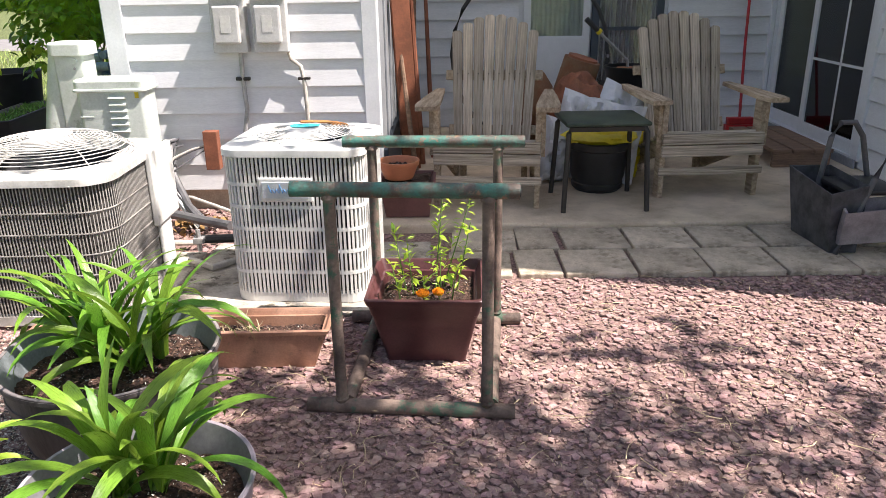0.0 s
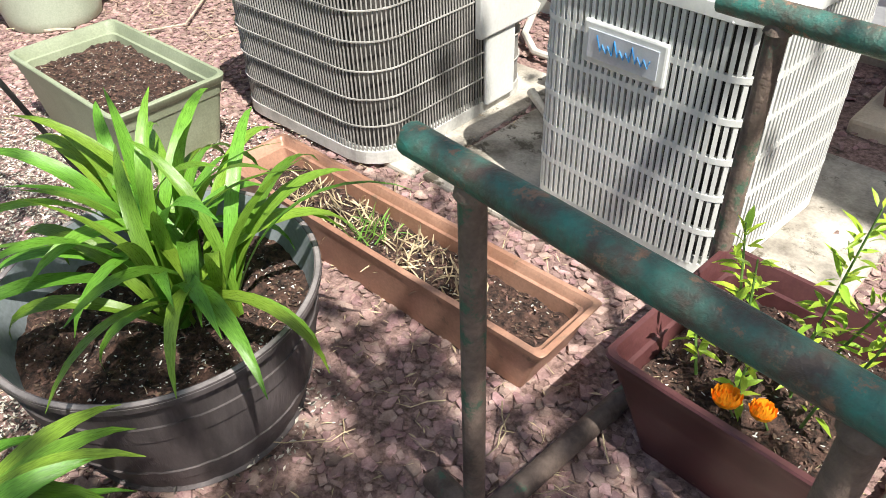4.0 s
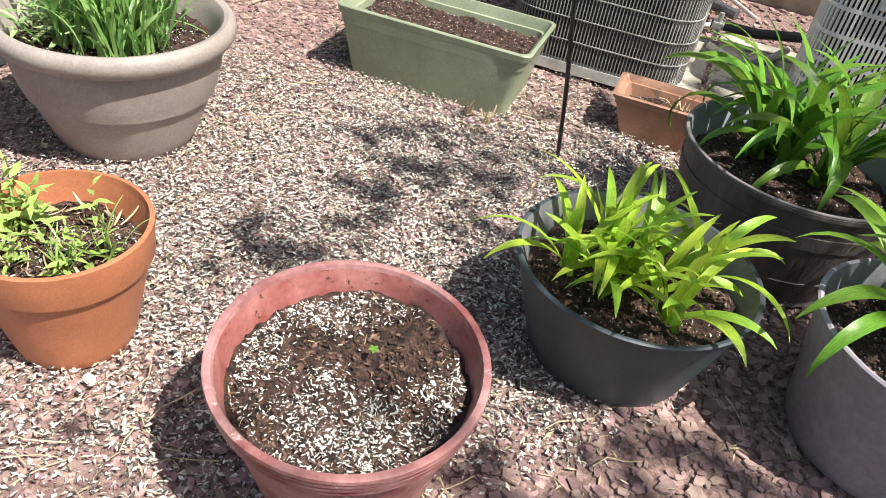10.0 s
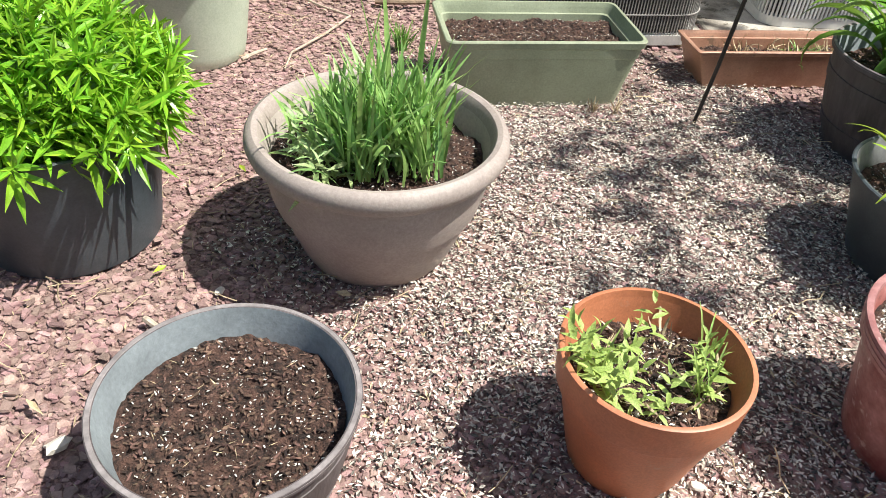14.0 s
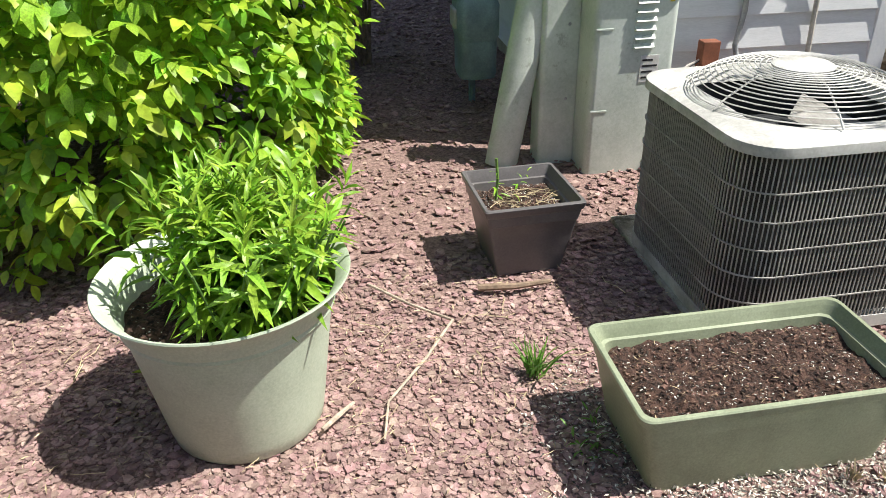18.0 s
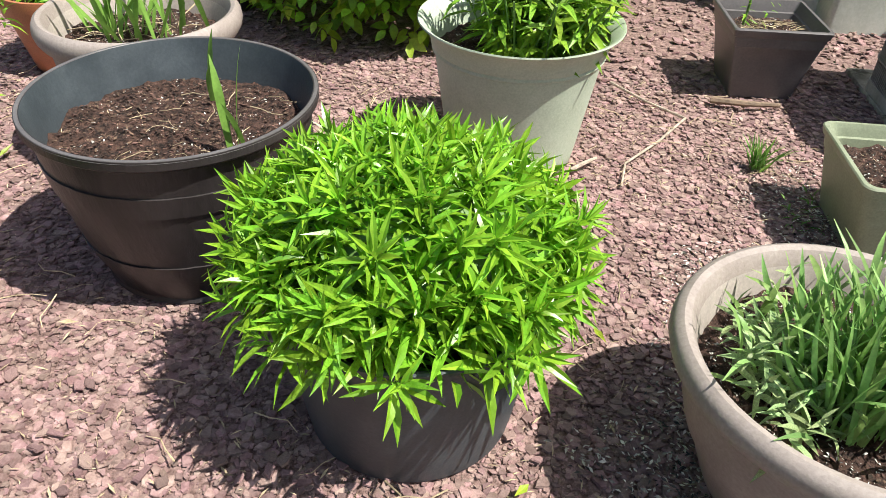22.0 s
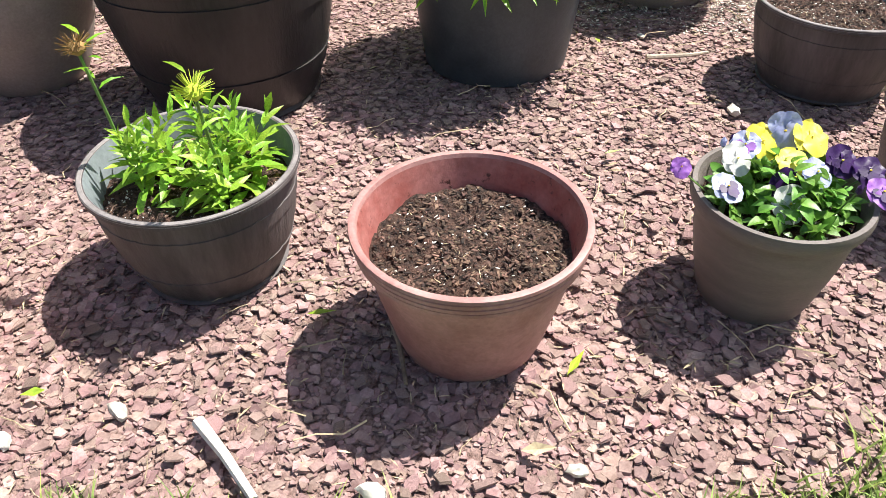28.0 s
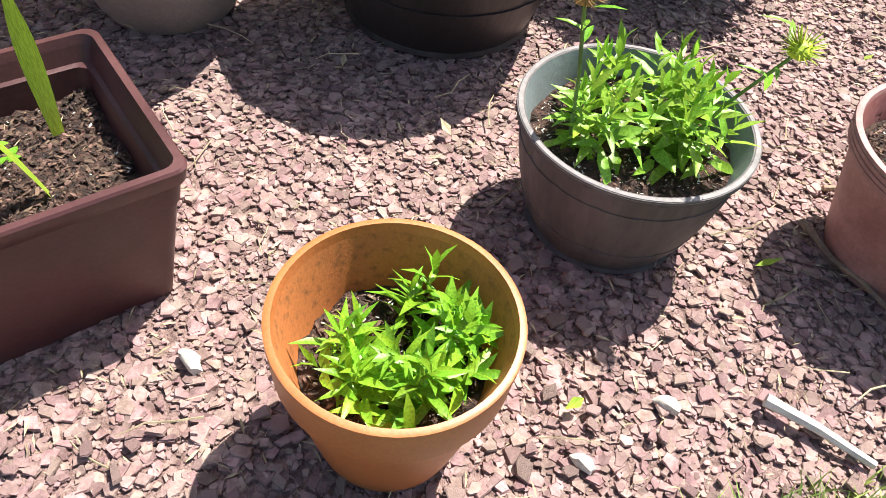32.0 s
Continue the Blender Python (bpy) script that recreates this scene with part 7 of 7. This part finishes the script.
box_planter(-0.228, 2.50, 0.40, 0.40, 0.262, 0.70, M_WINE, "dark maroon square planter with marigolds", -2, 0.78, 23, pale=30)
w = thing("marigold", -0.22, 2.48, 0.205, 0, "leggy marigold plant with two orange blooms", "flowers")
rr = random.Random(43)
lv = []
g = Geo()
for sx, sy, hh, lx in ((0.02, 0.06, 0.36, 0.03), (0.05, 0.09, 0.34, 0.10), (-0.06, 0.02, 0.22, -0.02), (0.08, -0.05, 0.14, 0.02), (-0.02, -0.08, 0.11, 0.0), (0.10, 0.06, 0.26, 0.05), (-0.10, -0.06, 0.15, -0.03), (-0.09, 0.07, 0.24, -0.04), (0.04, 0.0, 0.17, 0.0)):
    part("stem", Geo().tube([(sx, sy, 0), (sx + lx * 0.5, sy, hh * 0.5), (sx + lx, sy, hh)], 0.0032, 6, r2=0.0016), M_STEM, w)
    for i in range(int(hh * 120)):
        q = rr.random()
        lv.append(Matrix.Translation((sx + lx * q, sy, hh * (0.2 + 0.8 * q))) @ Euler((rr.gauss(0, 0.3), rr.uniform(-1.0, 0.35), rr.uniform(0, 6.28))).to_matrix().to_4x4() @ Matrix.Translation((rr.uniform(0, 0.012), 0, 0)) @ Matrix.Scale(rr.uniform(0.026, 0.05), 4))
foliage(w, lv, [lance(1.0, 0.13, 0.3, 0.35), lance(1.0, 0.17, 0.3, 0.2)], M_LILYJ, M_LANCEJ)
for fx, fy, fr in ((-0.02, -0.131, 0.024), (0.033, -0.119, 0.021)):
    # one ruffled rosette: rings of petals folded over one another
    g = Geo()
    for j in range(8):
        for i in range(44):
            q, a = (j + 1) / 8, 2 * math.pi * i / 44 + 0.07 * (j % 2)
            ruff = math.sin(a * 9 + j * 2.1) * 0.5 + 0.3 * math.sin(a * 17 + j)
            g.v.append((fx + fr * q * (1 + 0.10 * ruff) * math.cos(a), fy + fr * q * (1 + 0.10 * ruff) * math.sin(a), 0.064 + 0.013 * (1 - q * q) + 0.006 * (1 if j % 2 else -1) + 0.0035 * ruff))
    g.f = [(j * 44 + i, j * 44 + (i + 1) % 44, (j + 1) * 44 + (i + 1) % 44, (j + 1) * 44 + i) for j in range(7) for i in range(44)] + [tuple(range(44))]
    g.mi = [0] * len(g.f)
    part("bloom", g, M_MARI, w, "ruffled orange marigold bloom")
    part("stem", Geo().tube([(fx + 0.01, fy + 0.03, 0), (fx, fy, 0.06)], 0.0022, 5), M_STEM, w)
box_planter(-1.10, 2.405, 1.05, 0.195, 0.145, 0.90, M_COPPER, "long copper coloured window box with dry grass", 1, 0.66, 24, r=0.012, bits=220, pale=40)
w = thing("dry_grass", -1.05, 2.405, 0.09, 0, "dead straw and tufts in a copper window box", "plant")
rr = random.Random(45)
for cx in (-0.18, 0.02, 0.16, -0.34):
    g = blades(70, 0.07, 0, (0.03, 0.09), 0.0016, rr, 55, (20, 120))
    part("straw", g, M_DRY, w, at=pose(cx, 0, 0.0), kind="stuff")
g = blades(40, 0.05, 0, (0.04, 0.08), 0.0016, rr, 40)
part("green_tuft", g, M_BLADE, w, at=pose(-0.1, 0.0, 0), kind="stuff")
box_planter(-2.232, 2.318, 0.665, 0.355, 0.24, 0.85, M_SAGE, "sage green plastic trough with bare soil", 1.5, 0.80, 25, r=0.03, bits=320, pale=80)
box_planter(-2.552, 3.275, 0.325, 0.335, 0.27, 0.70, M_SLATEP, "slate grey square pot with a small sprout", 4, 0.80, 26, r=0.012)
w = thing("sprout", -2.63, 3.31, 0.215, 0, "small green stem in a grey square pot", "plant")
part("stem", Geo().tube([(0, 0, 0), (0.005, 0, 0.08), (0, 0.005, 0.15)], 0.005, 6), M_STEM, w)
foliage(w, shoots([(0, 0, 0.02, 0.1, 0.05), (0.04, -0.02, 0, 0.3, 0.4)], 0.04, 9, 0.13, rr), LANCES, M_LANCE, M_LANCEJ)
g = lying(60, 0.11, 0.012, (0.015, 0.05), rr)
part("dry_straw", g, M_DRY, w, at=pose(0.09, -0.05, 0), kind="stuff")
for x, y, n in ((-2.66, 2.61, 60), (-2.05, 2.12, 14), (-1.98, 2.10, 14)):
    w = thing("grass_tuft", x, y, 0.01, 0, "small green grass tuft growing through gravel" if n > 20 else "dry cut grass stubs beside the trough", "grass")
    part("grass_mass", blades(n, 0.025 if n > 20 else 0.012, 0, (0.05, 0.13) if n > 20 else (0.03, 0.07), 0.0022, rr, 14), M_BLADE if n > 20 else M_DRY, w, kind="stuff")
w = thing("weed", -2.59, 2.29, 0.0, 0, "leafy green weed beside the sage trough", "plant")
foliage(w, shoots([(0, 0, 0, 0.4, -0.3), (0.02, 0.02, 0, -0.3, -0.5), (-0.03, 0, 0, 0.1, -0.6)], 0.045, 10, 0.1, rr), LANCES, M_PANS, M_LANCEJ)

# hooked iron garden stake, leaning
stake = thing("garden_stake", -1.71, 2.045, 0.0, 0, "thin black iron garden stake leaning over gravel", "stake")
part("rod", Geo().tube([(0, 0.01, -0.05), (-0.02, -0.075, 0.25), (-0.045, -0.15, 0.5), (-0.07, -0.23, 0.8), (-0.10, -0.32, 1.12)], 0.0065, 8), M_BLACKM, stake, smooth=True)

# pots beside the white unit
p, r1, z1 = pot(-0.42, 3.99, 0.115, 0.10, 0.08, "terra", M_TERRA, "small terracotta bowl on a dark box", M_TERRA, level=0.75, seed=28, bits=60)
p.matrix_basis = pose(-0.42, 3.99, 0.262)
box_planter(-0.375, 4.03, 0.30, 0.28, 0.20, 0.8, M_BRICKP, "red brown square planter beside the unit", 0, 0.985, 29, r=0.01).matrix_basis = pose(-0.375, 4.03, 0.056)

# far planters by the shrub
t, r1, z1 = pot(-5.086, 2.969, 0.2, 0.285, 0.135, "terra", M_TERRA, "orange terracotta pot of leafy sweet william", M_TERRA, level=0.85, seed=30)
w = thing("sweet_william", -5.086, 2.969, z1, 0, "low bright green sweet william in terracotta", "plant")
pts = [(rr.gauss(0, 0.085), rr.gauss(0, 0.085), 0, rr.gauss(0, 0.3), rr.gauss(0, 0.3)) for _ in range(40)]
foliage(w, shoots(pts, 0.07, 12, 0.08, rr, 50), LANCES, M_LANCE, M_LANCEJ, 200)
box_planter(-4.86, 3.80, 0.60, 0.26, 0.28, 0.8, M_DARKB, "dark brown window box beside the shrub", -20, 0.7, 31)
box_planter(-5.82, 3.62, 0.62, 0.24, 0.21, 0.86, M_SAGE, "sage window box of seedlings", 70, 0.8, 32)
box_planter(-5.93, 4.80, 0.46, 0.36, 0.30, 0.78, M_SAGE, "sage green square planter full of weeds", -8, 0.85, 33)
box_planter(-5.60, 5.30, 0.42, 0.30, 0.27, 0.84, M_TERRA, "orange plastic planter full of weeds", 4, 0.85, 34)
for x, y, z, n, s in ((-5.82, 3.62, 0.16, 26, 0.09), (-5.93, 4.80, 0.25, 40, 0.22), (-5.60, 5.30, 0.22, 40, 0.25), (-5.2, 6.0, 0.0, 70, 0.45)):
    w = thing("weeds", x, y, z, 0, "green leafy weeds growing in a planter", "plant")
    sd = 0.08 if s < 0.4 else 0.4
    pts = [(rr.gauss(0, sd), rr.gauss(0, sd), 0, rr.gauss(0, 0.3), rr.gauss(0, 0.3)) for _ in range(n)]
    foliage(w, shoots(pts, 0.06, 12, s, rr, 45), [ovate(1.0, 0.24, 0.2, 0.3), lance(1.0, 0.16, 0.3, 0.2)], M_BUSH, M_BUSHJ, 60)
t, r1, z1 = pot(-4.42, 7.35, 0.3, 0.5, 0.24, "tub", M_BLACK, "black plastic tub standing on the far bed", M_BLACK, seed=35)
box_planter(-4.02, 6.7, 0.34, 1.1, 0.22, 0.85, M_SLATEP, "grey trough of mossy seedlings", 5, 0.9, 36)
w = thing("moss", -4.02, 6.7, 0.2, 5, "low mossy green seedlings in a trough", "plant")
for dy in (-0.38, -0.13, 0.13, 0.38):
    part("seedling_tuft", blades(170, 0.13, 0, (0.02, 0.06), 0.004, rr, 40), M_BLADE, w, at=pose(0, dy, 0), kind="stuff")


# ---- shrubs and tree ----
def shrub(x, y, rx, ry, h, count, label, seed, z0=0.1, leaf=0.078, near=None, limit=290, young=0.3):
    r = random.Random(seed)
    t = thing("shrub", x, y, 0, 0, label, "shrub")
    g = Geo()
    for i in range(16):
        a = r.uniform(0, 6.28)
        q = r.uniform(0.3, 0.85)
        e = Vector((rx * q * math.cos(a), ry * q * math.sin(a), h * r.uniform(0.45, 0.95)))
        g.tube([(r.gauss(0, 0.05), r.gauss(0, 0.05), 0), e * 0.4 + Vector((0, 0, 0.1)), e], 0.016, 6, r2=0.004)
    part("branches", g, M_TWIG, t, "brown woody branches")
    old, yng = [], []
    for i in range(count):
        # sprays of five leaves on a twig near the outer skin
        a, v = r.uniform(0, 6.283), r.uniform(-1, 1)
        depth = 1 - abs(r.gauss(0, 0.10))
        cz = z0 + (h - z0) * (0.5 + 0.5 * v)
        ring = math.sqrt(max(0.0, 1 - abs(v) ** (3.2 if v > 0 else 7.0))) * (0.82 + 0.18 * (1 - abs(v)))
        if v < 0:
            ring = 1.0 - 0.14 * abs(v) ** 2
        lump = 1 + 0.16 * noise.noise(Vector((math.cos(a) * 2.2, math.sin(a) * 2.2, v * 2.6 + seed)))
        p = Vector((rx * ring * lump * depth * math.cos(a), ry * ring * lump * depth * math.sin(a), cz + r.gauss(0, 0.05)))
        out = Vector((math.cos(a) / rx, math.sin(a) / ry, v * 0.8)).normalized()
        spray = r.random() < young * (0.35 + 0.65 * max(0.0, (cz / h)))
        yaw = math.atan2(out.y, out.x) + r.gauss(0, 0.7)
        base = Matrix.Translation(p) @ Euler((r.gauss(0, 0.35), r.gauss(0.25, 0.35), yaw)).to_matrix().to_4x4()
        k = 5 if spray else 4
        for j in range(k):
            s = leaf * r.uniform(0.7, 1.15)
            m = base @ Matrix.Translation((0.022 * j, 0, 0)) @ Euler((r.gauss(0, 0.2), r.gauss(0.15, 0.3), (0.9 if j % 2 else -0.9) * (0 if j == k - 1 else 1) + r.gauss(0, 0.15))).to_matrix().to_4x4() @ Matrix.Diagonal((s, s, s, 1))
            (yng if spray else old).append(m)
    foliage(t, old, OVATES, M_BUSH, M_BUSHJ, limit, near=near)
    g = Geo()
    for m in yng:
        v, f = r.choice(OVATES)
        g.add(v, f, 0, m)
    part("young_foliage", g, M_BUSHY, t, "yellow green young leaf sprays", smooth=True, kind="stuff")
    part("shaded_core", Geo().blob((0, 0, z0 + (h - z0) * 0.5), (rx * 0.72, ry * 0.72, (h - z0) * 0.42), 3, 0.2, 2.5), M_BUSHJ, t, "dense shaded inner foliage")
    return t


shrub(-3.98, 4.25, 0.92, 1.10, 2.0, 5200, "large green shrub with yellow young leaves", 3, 0.12, 0.072, near=(0.2, -1.0, 0.9), young=0.5)
shrub(-3.0, 6.0, 0.36, 0.55, 2.0, 520, "tall green shrub along the side wall path", 5, 0.68, 0.08, limit=60, young=0.2)
shrub(-8.6, 9.6, 0.8, 0.7, 1.3, 400, "rounded green shrub beyond the far bed", 7, 0.1, 0.075, limit=60, young=0.12)


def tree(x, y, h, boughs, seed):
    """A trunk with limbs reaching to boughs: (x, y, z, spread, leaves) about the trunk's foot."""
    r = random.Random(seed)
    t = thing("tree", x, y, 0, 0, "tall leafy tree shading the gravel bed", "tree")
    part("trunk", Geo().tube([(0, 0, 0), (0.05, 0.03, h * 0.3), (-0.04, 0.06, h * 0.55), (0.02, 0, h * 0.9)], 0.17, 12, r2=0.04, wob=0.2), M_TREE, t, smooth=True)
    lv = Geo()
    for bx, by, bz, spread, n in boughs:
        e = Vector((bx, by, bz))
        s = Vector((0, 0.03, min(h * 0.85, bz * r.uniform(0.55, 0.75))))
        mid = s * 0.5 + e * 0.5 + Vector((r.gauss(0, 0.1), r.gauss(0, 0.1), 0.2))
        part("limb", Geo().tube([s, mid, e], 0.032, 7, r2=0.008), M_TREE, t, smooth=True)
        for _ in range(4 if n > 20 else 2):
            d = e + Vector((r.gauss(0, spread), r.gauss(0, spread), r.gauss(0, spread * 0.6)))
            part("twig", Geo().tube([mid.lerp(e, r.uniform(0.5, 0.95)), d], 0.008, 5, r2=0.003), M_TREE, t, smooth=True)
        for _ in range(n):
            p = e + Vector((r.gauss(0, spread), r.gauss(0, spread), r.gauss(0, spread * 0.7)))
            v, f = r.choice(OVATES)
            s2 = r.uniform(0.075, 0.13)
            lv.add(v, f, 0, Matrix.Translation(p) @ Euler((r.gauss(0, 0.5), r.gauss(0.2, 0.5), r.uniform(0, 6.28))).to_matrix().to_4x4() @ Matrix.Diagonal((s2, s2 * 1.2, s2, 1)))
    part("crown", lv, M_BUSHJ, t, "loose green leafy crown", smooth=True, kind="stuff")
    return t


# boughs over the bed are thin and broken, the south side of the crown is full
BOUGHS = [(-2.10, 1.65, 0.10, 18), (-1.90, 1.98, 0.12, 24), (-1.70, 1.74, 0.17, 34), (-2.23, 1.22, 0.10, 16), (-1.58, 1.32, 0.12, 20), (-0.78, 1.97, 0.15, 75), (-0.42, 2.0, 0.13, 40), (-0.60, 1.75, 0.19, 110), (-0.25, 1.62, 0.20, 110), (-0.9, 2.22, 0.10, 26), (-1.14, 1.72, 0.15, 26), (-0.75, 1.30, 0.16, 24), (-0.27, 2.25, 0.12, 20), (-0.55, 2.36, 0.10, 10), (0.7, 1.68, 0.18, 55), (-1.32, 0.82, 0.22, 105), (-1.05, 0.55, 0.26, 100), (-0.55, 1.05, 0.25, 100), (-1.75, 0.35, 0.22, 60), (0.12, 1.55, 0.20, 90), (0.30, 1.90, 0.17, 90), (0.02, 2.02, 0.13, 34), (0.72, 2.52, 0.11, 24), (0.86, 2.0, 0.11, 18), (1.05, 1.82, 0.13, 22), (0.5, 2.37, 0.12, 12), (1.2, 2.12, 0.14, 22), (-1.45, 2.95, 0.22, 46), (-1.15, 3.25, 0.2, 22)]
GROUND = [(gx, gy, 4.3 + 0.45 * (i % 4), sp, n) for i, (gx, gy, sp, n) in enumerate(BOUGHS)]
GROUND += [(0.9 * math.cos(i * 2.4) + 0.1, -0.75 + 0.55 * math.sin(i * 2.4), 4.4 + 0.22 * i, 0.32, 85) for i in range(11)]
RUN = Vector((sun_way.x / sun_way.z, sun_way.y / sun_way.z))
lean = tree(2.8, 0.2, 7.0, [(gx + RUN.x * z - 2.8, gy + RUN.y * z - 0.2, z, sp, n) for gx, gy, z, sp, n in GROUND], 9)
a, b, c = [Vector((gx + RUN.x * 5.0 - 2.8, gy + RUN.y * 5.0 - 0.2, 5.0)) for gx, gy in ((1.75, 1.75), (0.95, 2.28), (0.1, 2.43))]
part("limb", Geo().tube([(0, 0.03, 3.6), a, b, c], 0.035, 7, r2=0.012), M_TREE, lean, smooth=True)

# ---- distance ----
solid("road", Geo().box(-60, 16.0, -0.03, -3.0, 19.5, -0.006), M_ROAD, "pale grey road beyond the lawn", "road", "structure")
g = Geo()
for i in range(60):
    x = -60 + i * 2.2
    g.blob((x, 45 + U(-3, 3), 2.5), (2.2, 2, U(3, 5)), 2, 0.4, 2, seed=i)
solid("backdrop", g, M_BUSHJ, "distant green hedge beyond the road", "hedge", "structure", smooth=True)
g = Geo()
for i in range(24):
    g.blob((-30 + i * 1.2, -14 + U(-1, 1), 1.5), (1.1, 1.0, U(1.8, 3.0)), 2, 0.4, 2, seed=i + 90)
solid("far_hedge", g, M_BUSHJ, "far green hedge behind the lawn", "hedge", smooth=True)

# loose chips nearest the walk, as single stones
stone_meshes = []
for cv, cf in CHIPS[:8]:
    q = Geo()
    q.add(cv, cf)
    stone_meshes.append(q.mesh("stone", M_STONE1))
for i in range(300):
    x, y = U(-5.6, -3.3), U(0.15, 1.5)
    if y < lawn_edge(x) + 0.02:
        y = lawn_edge(x) + U(0.02, 0.6)
    s = U(0.013, 0.021)
    part("stone", stone_meshes[i % 8], None, bed, at=pose(x, y, 0.016, U(-16, 16), U(-16, 16), U(0, 360)) @ Matrix.Diagonal((s, s, s, 1)))
